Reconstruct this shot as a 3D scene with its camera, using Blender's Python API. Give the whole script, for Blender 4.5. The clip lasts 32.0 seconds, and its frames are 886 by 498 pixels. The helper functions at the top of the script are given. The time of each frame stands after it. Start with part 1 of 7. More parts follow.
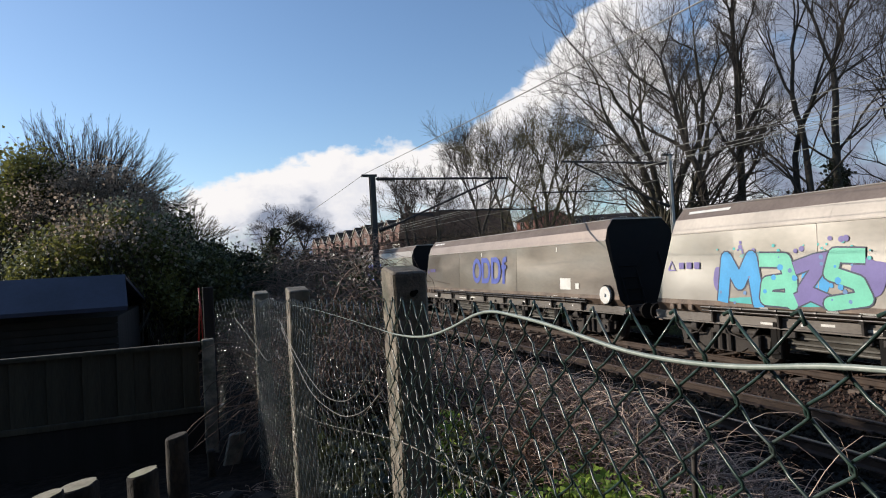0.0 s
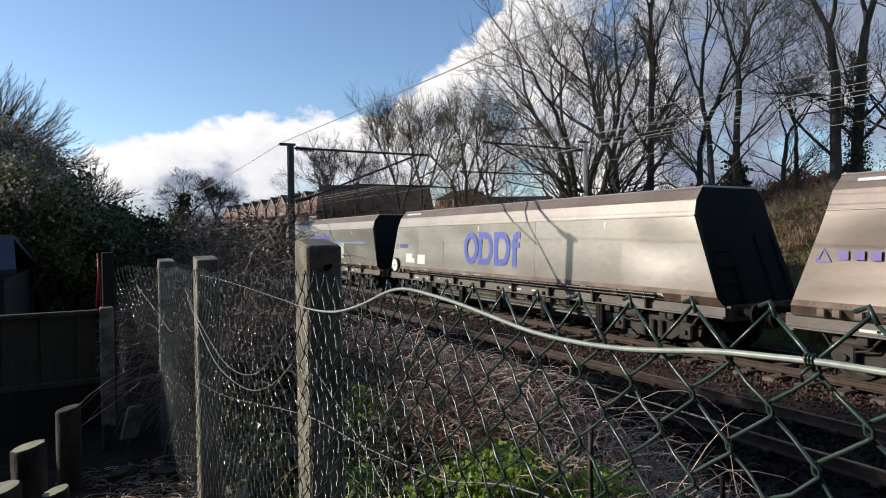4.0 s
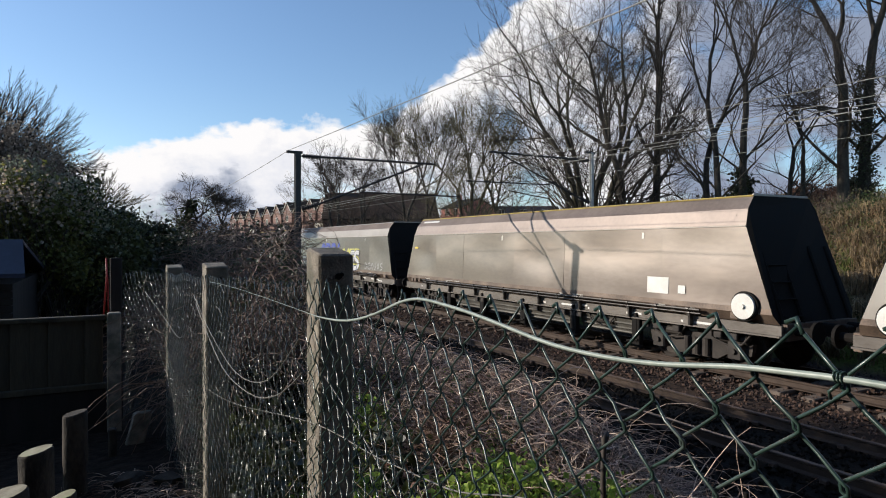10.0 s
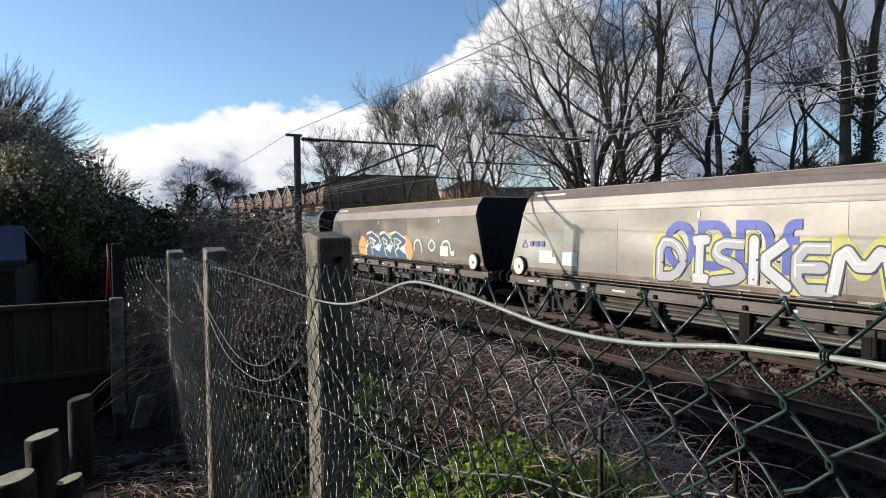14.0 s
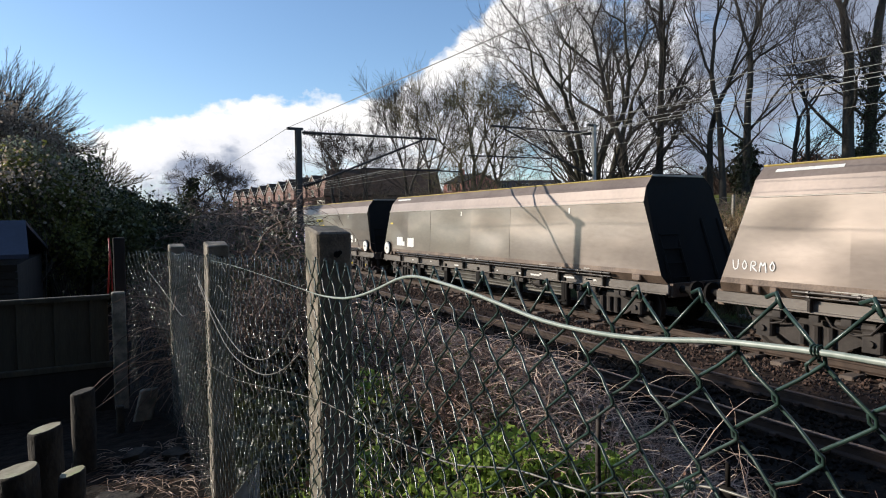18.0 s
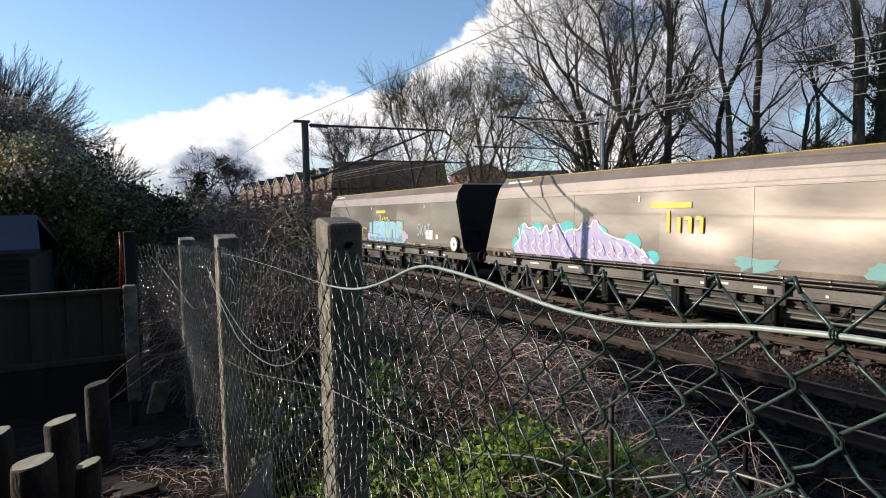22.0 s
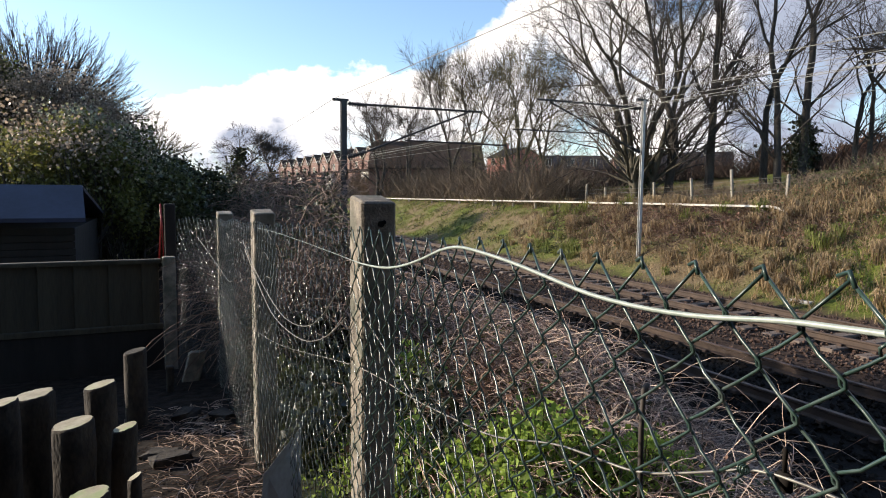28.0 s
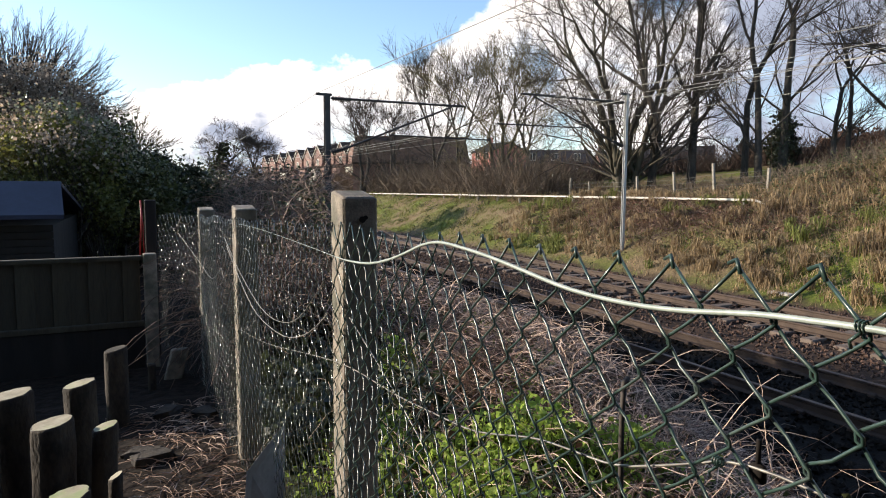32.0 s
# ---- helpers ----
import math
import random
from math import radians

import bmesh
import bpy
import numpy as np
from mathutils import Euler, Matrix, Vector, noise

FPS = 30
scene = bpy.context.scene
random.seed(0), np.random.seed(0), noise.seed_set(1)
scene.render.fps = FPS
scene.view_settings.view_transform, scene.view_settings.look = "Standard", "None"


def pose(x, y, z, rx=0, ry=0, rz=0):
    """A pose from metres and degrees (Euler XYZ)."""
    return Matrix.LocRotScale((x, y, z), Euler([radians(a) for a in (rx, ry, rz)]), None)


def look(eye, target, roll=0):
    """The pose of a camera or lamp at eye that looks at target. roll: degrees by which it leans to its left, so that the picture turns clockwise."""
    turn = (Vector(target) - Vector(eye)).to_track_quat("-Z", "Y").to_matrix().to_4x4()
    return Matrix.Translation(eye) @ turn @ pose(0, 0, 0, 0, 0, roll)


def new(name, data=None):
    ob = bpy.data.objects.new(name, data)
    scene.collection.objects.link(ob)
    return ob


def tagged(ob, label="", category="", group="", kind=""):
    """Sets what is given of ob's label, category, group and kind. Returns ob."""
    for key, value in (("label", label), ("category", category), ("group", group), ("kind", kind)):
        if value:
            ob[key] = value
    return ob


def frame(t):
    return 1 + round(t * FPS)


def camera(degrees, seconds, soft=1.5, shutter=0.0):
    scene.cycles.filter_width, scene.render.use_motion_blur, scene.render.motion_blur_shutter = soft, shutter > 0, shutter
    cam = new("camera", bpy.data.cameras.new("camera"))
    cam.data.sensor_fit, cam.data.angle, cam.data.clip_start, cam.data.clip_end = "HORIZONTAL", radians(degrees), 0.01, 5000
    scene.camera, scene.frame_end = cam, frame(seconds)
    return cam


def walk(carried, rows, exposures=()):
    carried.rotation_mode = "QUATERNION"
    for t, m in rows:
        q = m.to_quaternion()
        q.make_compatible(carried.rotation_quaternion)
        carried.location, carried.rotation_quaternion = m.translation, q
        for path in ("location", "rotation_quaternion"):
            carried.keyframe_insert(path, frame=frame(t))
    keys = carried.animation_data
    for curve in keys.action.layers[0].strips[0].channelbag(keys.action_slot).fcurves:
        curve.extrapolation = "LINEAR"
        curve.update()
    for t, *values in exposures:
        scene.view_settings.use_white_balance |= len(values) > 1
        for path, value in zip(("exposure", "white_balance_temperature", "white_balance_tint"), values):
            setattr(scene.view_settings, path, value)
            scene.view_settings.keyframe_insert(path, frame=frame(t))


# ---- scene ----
cam = camera(70.0, 32.0, soft=1.05)
PATH = [
    (0, (-0.003, -0.054, 2.647), (0.729, 1.807, 2.688), -3.1),
    (0.5, (-0.007, -0.046, 2.646), (0.79, 1.789, 2.65), -2.2),
    (1, (-0.001, -0.036, 2.644), (0.841, 1.778, 2.633), -0.9),
    (1.5, (-0.002, -0.042, 2.65), (0.883, 1.751, 2.617), 0.0),
    (2, (-0.006, -0.048, 2.652), (0.878, 1.746, 2.615), 0.1),
    (2.5, (-0.007, -0.048, 2.651), (0.888, 1.74, 2.61), -0.0),
    (3, (-0.007, -0.048, 2.648), (0.896, 1.736, 2.594), -0.4),
    (3.5, (0.003, -0.05, 2.648), (0.959, 1.706, 2.596), -0.4),
    (5.5, (0.002, -0.062, 2.653), (0.97, 1.687, 2.635), -1.0),
    (6, (0.005, -0.058, 2.652), (0.967, 1.695, 2.635), -1.4),
    (6.5, (0.006, -0.051, 2.651), (0.967, 1.703, 2.617), -1.2),
    (7, (-0.003, -0.055, 2.654), (0.929, 1.714, 2.62), -1.2),
    (7.5, (-0.006, -0.053, 2.655), (0.914, 1.722, 2.623), -0.1),
    (8, (-0.009, -0.055, 2.654), (0.922, 1.715, 2.637), 0.3),
    (8.5, (-0.008, -0.054, 2.656), (0.948, 1.703, 2.651), 0.6),
    (9, (-0.007, -0.051, 2.654), (0.957, 1.701, 2.653), 0.3),
    (9.5, (-0.01, -0.048, 2.653), (0.952, 1.705, 2.651), -0.1),
    (10, (-0.015, -0.047, 2.652), (0.936, 1.713, 2.637), -0.0),
    (10.5, (-0.016, -0.049, 2.652), (0.935, 1.71, 2.639), 0.1),
    (11, (-0.018, -0.054, 2.652), (0.94, 1.701, 2.627), 0.2),
    (11.5, (-0.011, -0.05, 2.651), (0.969, 1.693, 2.608), -0.1),
    (12, (-0.011, -0.048, 2.652), (0.95, 1.705, 2.604), -0.4),
    (12.5, (-0.013, -0.049, 2.653), (0.93, 1.714, 2.593), -0.4),
    (13, (-0.016, -0.049, 2.654), (0.919, 1.717, 2.579), -0.1),
    (13.5, (-0.009, -0.053, 2.654), (0.931, 1.71, 2.571), -0.4),
    (14, (-0.01, -0.055, 2.654), (0.936, 1.705, 2.582), -0.6),
    (14.5, (-0.01, -0.053, 2.653), (0.932, 1.709, 2.567), -0.7),
    (16.5, (-0.008, -0.05, 2.652), (0.935, 1.711, 2.565), -0.8),
    (17, (-0.007, -0.054, 2.652), (0.938, 1.707, 2.56), -1.0),
    (17.5, (-0.003, -0.06, 2.654), (0.945, 1.699, 2.556), -0.9),
    (18, (-0.005, -0.061, 2.656), (0.936, 1.702, 2.563), -0.7),
    (18.5, (-0.006, -0.056, 2.654), (0.942, 1.701, 2.54), -0.6),
    (19, (-0.005, -0.055, 2.654), (0.947, 1.7, 2.54), -0.5),
    (19.5, (-0.002, -0.06, 2.657), (0.978, 1.68, 2.554), -0.6),
    (20, (-0.006, -0.058, 2.657), (0.963, 1.689, 2.552), -0.6),
    (20.5, (-0.009, -0.053, 2.654), (0.941, 1.702, 2.529), -0.7),
    (21, (-0.01, -0.05, 2.653), (0.929, 1.71, 2.519), -1.0),
    (21.5, (-0.011, -0.055, 2.654), (0.906, 1.718, 2.53), -1.3),
    (22, (-0.015, -0.06, 2.653), (0.904, 1.712, 2.534), -1.2),
    (22.5, (-0.017, -0.051, 2.652), (0.902, 1.722, 2.54), -1.2),
    (23, (-0.021, -0.049, 2.653), (0.896, 1.724, 2.533), -1.2),
    (23.5, (-0.018, -0.047, 2.651), (0.885, 1.733, 2.518), -1.2),
    (24, (-0.018, -0.051, 2.652), (0.86, 1.74, 2.507), -1.0),
    (24.5, (-0.011, -0.057, 2.654), (0.843, 1.746, 2.509), -0.9),
    (25, (-0.008, -0.067, 2.654), (0.812, 1.751, 2.505), -1.9),
    (25.5, (-0.011, -0.06, 2.65), (0.836, 1.744, 2.492), -1.3),
    (26, (-0.028, -0.048, 2.655), (0.83, 1.751, 2.491), -0.1),
    (26.5, (-0.015, -0.046, 2.654), (0.83, 1.757, 2.464), 0.1),
    (28.5, (-0.005, -0.044, 2.649), (0.813, 1.773, 2.477), 0.6),
    (29, (-0.006, -0.04, 2.649), (0.819, 1.773, 2.474), 0.4),
    (29.5, (-0.005, -0.035, 2.645), (0.81, 1.781, 2.459), -0.1),
    (30, (-0.004, -0.038, 2.645), (0.816, 1.776, 2.45), -0.2),
    (30.5, (-0.007, -0.036, 2.646), (0.841, 1.763, 2.431), 0.4),
    (31, (-0.004, -0.043, 2.649), (0.84, 1.759, 2.443), 0.3),
    (31.5, (0.006, -0.045, 2.65), (0.868, 1.748, 2.448), 0.3),
    (32, (0.004, -0.046, 2.65), (0.867, 1.748, 2.459), 0.3),
]
walk(cam, [(t, look(e, a, r)) for t, e, a, r in PATH], exposures=[(0,-0.1,6600,11.5),(3,0.0,6600,11.5),(9,-0.05,6530,11),(13,0.02,6530,10.5),(19,0.13,6580,10.5),(24,0.26,6750,11.5),(27,0.58,6950,12.5),(32,0.72,7050,13)])

# ---- world, sun, exposure ----
SUN_AZ, SUN_EL = -53.0, 19.0   # degrees right of +y, degrees above the horizon


def make_world():
    w = bpy.data.worlds.new("sky")
    scene.world = w
    w.use_nodes = True
    nt = w.node_tree
    nt.nodes.clear()
    L = nt.links.new

    def node(kind, **kw):
        n = nt.nodes.new(kind)
        for k, v in kw.items():
            n.inputs[int(k[1:])].default_value = v
        return n

    def m(op, a, b=None, c=None):
        n = nt.nodes.new("ShaderNodeMath")
        n.operation = op
        for i, v in enumerate((a, b, c)):
            if v is None:
                continue
            if isinstance(v, (int, float)):
                n.inputs[i].default_value = v
            else:
                L(v, n.inputs[i])
        return n.outputs[0]

    sky = nt.nodes.new("ShaderNodeTexSky")
    sky.sky_type = "NISHITA"
    sky.sun_disc = False
    sky.sun_elevation = radians(SUN_EL + 8)
    sky.sun_rotation = radians(SUN_AZ)
    sky.air_density, sky.dust_density, sky.ozone_density = 1.0, 0.4, 1.6
    tc = nt.nodes.new("ShaderNodeTexCoord")
    sep = nt.nodes.new("ShaderNodeSeparateXYZ")
    L(tc.outputs["Generated"], sep.inputs[0])
    x, y, z = sep.outputs
    az = m("MULTIPLY", m("ARCTAN2", x, y), 57.2958)
    el = m("MULTIPLY", m("ARCSINE", z), 57.2958)
    comb = nt.nodes.new("ShaderNodeCombineXYZ")
    L(az, comb.inputs[0]), L(el, comb.inputs[1])

    def nz(scale, detail, rough, off):
        mp = nt.nodes.new("ShaderNodeMapping")
        mp.inputs[1].default_value = (off, off * 0.7, 0)
        mp.inputs[3].default_value = (1, 1.35, 1)
        L(comb.outputs[0], mp.inputs[0])
        n = nt.nodes.new("ShaderNodeTexNoise")
        L(mp.outputs[0], n.inputs["Vector"])
        n.inputs["Scale"].default_value, n.inputs["Detail"].default_value, n.inputs["Roughness"].default_value = scale, detail, rough
        return n.outputs["Fac"]

    # the cumulus bank: its top edge climbs to the right
    edge = m("MINIMUM", m("ADD", m("MULTIPLY", az, 0.27), 7.4), 10.9)
    edge = m("ADD", edge, m("MULTIPLY", m("MAXIMUM", m("SUBTRACT", az, 23.2), 0.0), 0.8))
    edge = m("MINIMUM", edge, 36.0)
    edge = m("SUBTRACT", edge, m("MULTIPLY", m("MAXIMUM", m("SUBTRACT", m("ABSOLUTE", m("SUBTRACT", az, 38.0)), 40.0), 0.0), 1.6))
    puff = m("MULTIPLY", m("SUBTRACT", nz(0.36, 7, 0.55, 3.0), 0.5), 4.2)
    depth = m("SUBTRACT", m("ADD", edge, puff), el)
    inside = m("SMOOTH_MIN", m("MAXIMUM", m("MULTIPLY", depth, 1.3), 0.0), 1.0, 0.2)
    # broken cloud with blue gaps deep inside the bank
    gaps = nt.nodes.new("ShaderNodeMapRange")
    gaps.inputs[1].default_value, gaps.inputs[2].default_value = 0.36, 0.48
    L(nz(0.10, 5, 0.6, 11.0), gaps.inputs[0])
    deep = nt.nodes.new("ShaderNodeMapRange")
    deep.inputs[1].default_value, deep.inputs[2].default_value = 4.0, 9.0
    L(depth, deep.inputs[0])
    solid = m("MAXIMUM", gaps.outputs[0], m("SUBTRACT", 1.0, deep.outputs[0]))
    mask = m("MULTIPLY", inside, solid)
    # shading: white lit tops, grey-blue bellies
    belly = nt.nodes.new("ShaderNodeMapRange")
    belly.inputs[1].default_value, belly.inputs[2].default_value = 1.6, 9.0
    swell = m("ADD", m("MINIMUM", depth, 4.0), m("MULTIPLY", m("SUBTRACT", nz(0.14, 7, 0.62, 7.0), 0.5), 20.0))
    swell = m("ADD", swell, m("MINIMUM", m("MULTIPLY", m("MAXIMUM", m("SUBTRACT", az, 42.0), 0.0), 0.6), 6.5))
    swell = m("ADD", swell, m("MINIMUM", m("MULTIPLY", m("MAXIMUM", m("SUBTRACT", 24.0, az), 0.0), m("MULTIPLY", m("MAXIMUM", m("SUBTRACT", depth, 2.0), 0.0), 0.06)), 5.0))
    L(swell, belly.inputs[0])
    ramp = nt.nodes.new("ShaderNodeValToRGB")
    L(belly.outputs[0], ramp.inputs[0])
    cr = ramp.color_ramp
    cr.elements[0].color, cr.elements[1].color = (0.98, 0.97, 0.97, 1), (0.29, 0.34, 0.45, 1)
    e = cr.elements.new(0.5)
    e.color = (0.80, 0.82, 0.88, 1)
    bg1, bg2 = nt.nodes.new("ShaderNodeBackground"), nt.nodes.new("ShaderNodeBackground")
    tint = nt.nodes.new("ShaderNodeMix")
    tint.data_type, tint.blend_type = "RGBA", "MULTIPLY"
    tint.inputs[0].default_value = 1.0
    tint.inputs[7].default_value = (0.87, 1.0, 1.12, 1)
    L(sky.outputs[0], tint.inputs[6])
    L(tint.outputs[2], bg1.inputs[0])
    bg1.inputs[1].default_value = 0.142
    L(ramp.outputs[0], bg2.inputs[0])
    bg2.inputs[1].default_value = 1.04
    mix, out = nt.nodes.new("ShaderNodeMixShader"), nt.nodes.new("ShaderNodeOutputWorld")
    L(mask, mix.inputs[0]), L(bg1.outputs[0], mix.inputs[1]), L(bg2.outputs[0], mix.inputs[2])
    L(mix.outputs[0], out.inputs[0])


make_world()
sun_data = bpy.data.lights.new("sun", "SUN")
sun_data.energy, sun_data.angle, sun_data.color = 5.0, radians(0.53), (1.0, 0.93, 0.82)
sun_dir = Vector((math.sin(radians(SUN_AZ)) * math.cos(radians(SUN_EL)), math.cos(radians(SUN_AZ)) * math.cos(radians(SUN_EL)), math.sin(radians(SUN_EL))))
sun = new("sun", sun_data)
sun.matrix_world = look(sun_dir * 60, (0, 0, 0))


# ---- materials ----
def mat(name, a, b=None, rough=0.8, metal=0.0, scale=6.0, fine=60.0, bump=0.3, dist=0.01, stretch=(1, 1, 1), rnd=0.0, spec=0.5, c=None, cscale=1.2, cpos=0.6, coords="Object"):
    """Two colours mixed by coarse and fine noise, a third in large patches, fine bump, and a shift of value per object or island."""
    mt = bpy.data.materials.new(name)
    mt.use_nodes = True
    nt = mt.node_tree
    L = nt.links.new
    p = nt.nodes["Principled BSDF"]
    b = b or tuple(v * 0.6 for v in a)
    tc = nt.nodes.new("ShaderNodeTexCoord")
    mp = nt.nodes.new("ShaderNodeMapping")
    mp.inputs[3].default_value = stretch
    L(tc.outputs[coords], mp.inputs[0])

    def noise_at(s, d):
        n = nt.nodes.new("ShaderNodeTexNoise")
        n.inputs["Scale"].default_value, n.inputs["Detail"].default_value = s, d
        L(mp.outputs[0], n.inputs["Vector"])
        return n.outputs["Fac"]

    n1, n2 = noise_at(scale, 6), noise_at(fine, 3)
    add = nt.nodes.new("ShaderNodeMath")
    add.operation = "MULTIPLY_ADD"
    L(n2, add.inputs[0])
    add.inputs[1].default_value = 0.5
    sub = nt.nodes.new("ShaderNodeMath")
    sub.operation = "SUBTRACT"
    L(n1, sub.inputs[0])
    sub.inputs[1].default_value = 0.25
    L(sub.outputs[0], add.inputs[2])
    rng = nt.nodes.new("ShaderNodeMapRange")
    rng.inputs[1].default_value, rng.inputs[2].default_value = 0.3, 0.7
    L(add.outputs[0], rng.inputs[0])
    mix = nt.nodes.new("ShaderNodeMix")
    mix.data_type = "RGBA"
    mix.inputs[6].default_value, mix.inputs[7].default_value = (*a, 1), (*b, 1)
    L(rng.outputs[0], mix.inputs[0])
    col = mix.outputs[2]
    if c:
        r2 = nt.nodes.new("ShaderNodeMapRange")
        r2.inputs[1].default_value, r2.inputs[2].default_value = cpos - 0.08, cpos + 0.08
        L(noise_at(cscale, 5), r2.inputs[0])
        mx = nt.nodes.new("ShaderNodeMix")
        mx.data_type = "RGBA"
        mx.inputs[7].default_value = (*c, 1)
        L(col, mx.inputs[6]), L(r2.outputs[0], mx.inputs[0])
        col = mx.outputs[2]
    if rnd:
        if rnd > 0:
            src = nt.nodes.new("ShaderNodeObjectInfo").outputs["Random"]
        else:
            src = nt.nodes.new("ShaderNodeNewGeometry").outputs["Random Per Island"]
        r3 = nt.nodes.new("ShaderNodeMapRange")
        r3.inputs[3].default_value, r3.inputs[4].default_value = 1 - abs(rnd), 1 + abs(rnd)
        L(src, r3.inputs[0])
        hsv = nt.nodes.new("ShaderNodeHueSaturation")
        L(r3.outputs[0], hsv.inputs["Value"]), L(col, hsv.inputs["Color"])
        col = hsv.outputs[0]
    L(col, p.inputs["Base Color"])
    rr = nt.nodes.new("ShaderNodeMapRange")
    rr.inputs[3].default_value, rr.inputs[4].default_value = max(0.02, rough - 0.1), min(1, rough + 0.1)
    L(n1, rr.inputs[0]), L(rr.outputs[0], p.inputs["Roughness"])
    p.inputs["Metallic"].default_value = metal
    p.inputs["Specular IOR Level"].default_value = spec
    if bump:
        bp = nt.nodes.new("ShaderNodeBump")
        bp.inputs["Strength"].default_value, bp.inputs["Distance"].default_value = bump, dist
        L(add.outputs[0], bp.inputs["Height"]), L(bp.outputs[0], p.inputs["Normal"])
    return mt


def leafmat(name, a, b, rnd=-0.45, trans=0.25, rough=0.45):
    mt = mat(name, a, b, rough=rough, scale=0.8, fine=9, bump=0, rnd=rnd)
    nt = mt.node_tree
    p = nt.nodes["Principled BSDF"]
    tr = nt.nodes.new("ShaderNodeBsdfTranslucent")
    mx = nt.nodes.new("ShaderNodeMixShader")
    mx.inputs[0].default_value = trans
    src = p.inputs["Base Color"].links[0].from_socket
    nt.links.new(src, tr.inputs[0])
    nt.links.new(p.outputs[0], mx.inputs[1]), nt.links.new(tr.outputs[0], mx.inputs[2])
    nt.links.new(mx.outputs[0], nt.nodes["Material Output"].inputs[0])
    return mt


def ground_material():
    """Soil in the garden, dry litter on the near bank, ballast between, grass and dead stems on the far bank."""
    mt = bpy.data.materials.new("ground")
    mt.use_nodes = True
    nt = mt.node_tree
    L = nt.links.new
    p = nt.nodes["Principled BSDF"]
    tc = nt.nodes.new("ShaderNodeTexCoord")
    sep = nt.nodes.new("ShaderNodeSeparateXYZ")
    L(tc.outputs["Object"], sep.inputs[0])

    def nz(s, d=5):
        n = nt.nodes.new("ShaderNodeTexNoise")
        n.inputs["Scale"].default_value, n.inputs["Detail"].default_value = s, d
        L(tc.outputs["Object"], n.inputs["Vector"])
        return n.outputs["Fac"]

    def mixc(f, a, b):
        n = nt.nodes.new("ShaderNodeMix")
        n.data_type = "RGBA"
        L(f, n.inputs[0])
        for v, i in ((a, 6), (b, 7)):
            if isinstance(v, tuple):
                n.inputs[i].default_value = (*v, 1)
            else:
                L(v, n.inputs[i])
        return n.outputs[2]

    def rng(src, lo, hi):
        n = nt.nodes.new("ShaderNodeMapRange")
        n.inputs[1].default_value, n.inputs[2].default_value = lo, hi
        L(src, n.inputs[0])
        return n.outputs[0]

    big, mid, fine, tiny = nz(0.35), nz(2.5), nz(14), nz(70, 2)
    xs = nt.nodes.new("ShaderNodeMath")
    xs.operation = "MULTIPLY_ADD"
    L(mid, xs.inputs[0])
    xs.inputs[1].default_value = 1.2
    L(sep.outputs[0], xs.inputs[2])
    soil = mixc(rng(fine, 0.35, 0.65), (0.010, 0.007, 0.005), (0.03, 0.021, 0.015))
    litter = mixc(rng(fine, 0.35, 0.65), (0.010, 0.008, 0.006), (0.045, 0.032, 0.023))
    litter = mixc(rng(mid, 0.5, 0.62), litter, (0.03, 0.042, 0.013))
    # near track bed: much darker than the running line's ballast
    dark_bed = mixc(rng(tiny, 0.35, 0.65), (0.008, 0.007, 0.006), (0.022, 0.018, 0.015))
    ballast = mixc(rng(tiny, 0.35, 0.65), (0.028, 0.019, 0.014), (0.085, 0.056, 0.042))
    grass = mixc(rng(fine, 0.35, 0.65), (0.06, 0.08, 0.014), (0.13, 0.15, 0.03))
    dry = mixc(rng(fine, 0.35, 0.65), (0.10, 0.072, 0.04), (0.21, 0.155, 0.088))
    green = mixc(rng(big, 0.42, 0.60), grass, dry)
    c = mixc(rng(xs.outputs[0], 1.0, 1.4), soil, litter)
    c = mixc(rng(xs.outputs[0], 4.9, 5.5), c, dark_bed)
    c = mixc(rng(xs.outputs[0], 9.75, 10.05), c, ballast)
    c = mixc(rng(xs.outputs[0], 15.2, 15.7), c, green)
    L(c, p.inputs["Base Color"])
    p.inputs["Roughness"].default_value = 0.95
    p.inputs["Specular IOR Level"].default_value = 0.15
    bp = nt.nodes.new("ShaderNodeBump")
    bp.inputs["Strength"].default_value, bp.inputs["Distance"].default_value = 0.6, 0.04
    L(fine, bp.inputs["Height"]), L(bp.outputs[0], p.inputs["Normal"])
    return mt


M_GROUND = ground_material()
M_CONCRETE = mat("concrete", (0.33, 0.285, 0.225), (0.13, 0.11, 0.09), 0.92, scale=16, fine=160, bump=1.0, dist=0.006, c=(0.11, 0.11, 0.08), cscale=9, cpos=0.57)
M_SLEEPER = mat("sleeper_concrete", (0.15, 0.115, 0.09), (0.075, 0.052, 0.04), 0.9, scale=5, fine=60, bump=0.4, rnd=0.2)
M_RUST = mat("rusty_steel", (0.075, 0.045, 0.03), (0.04, 0.025, 0.018), 0.75, metal=0.2, scale=4, fine=60, bump=0.3)
M_RAILTOP = mat("rail_head", (0.17, 0.12, 0.095), (0.10, 0.065, 0.05), 0.5, metal=0.5, scale=3, fine=50, bump=0.05)
M_STONE = mat("ballast_stone", (0.10, 0.055, 0.036), (0.03, 0.018, 0.013), 0.95, scale=6, fine=40, bump=0.2, rnd=-0.5)
# near-black stone and sleepers of the near track
M_DARKSTONE = mat("near_black_stone", (0.022, 0.017, 0.013), (0.007, 0.006, 0.005), 0.95, spec=0.1, scale=6, fine=40, bump=0.2, rnd=-0.5)
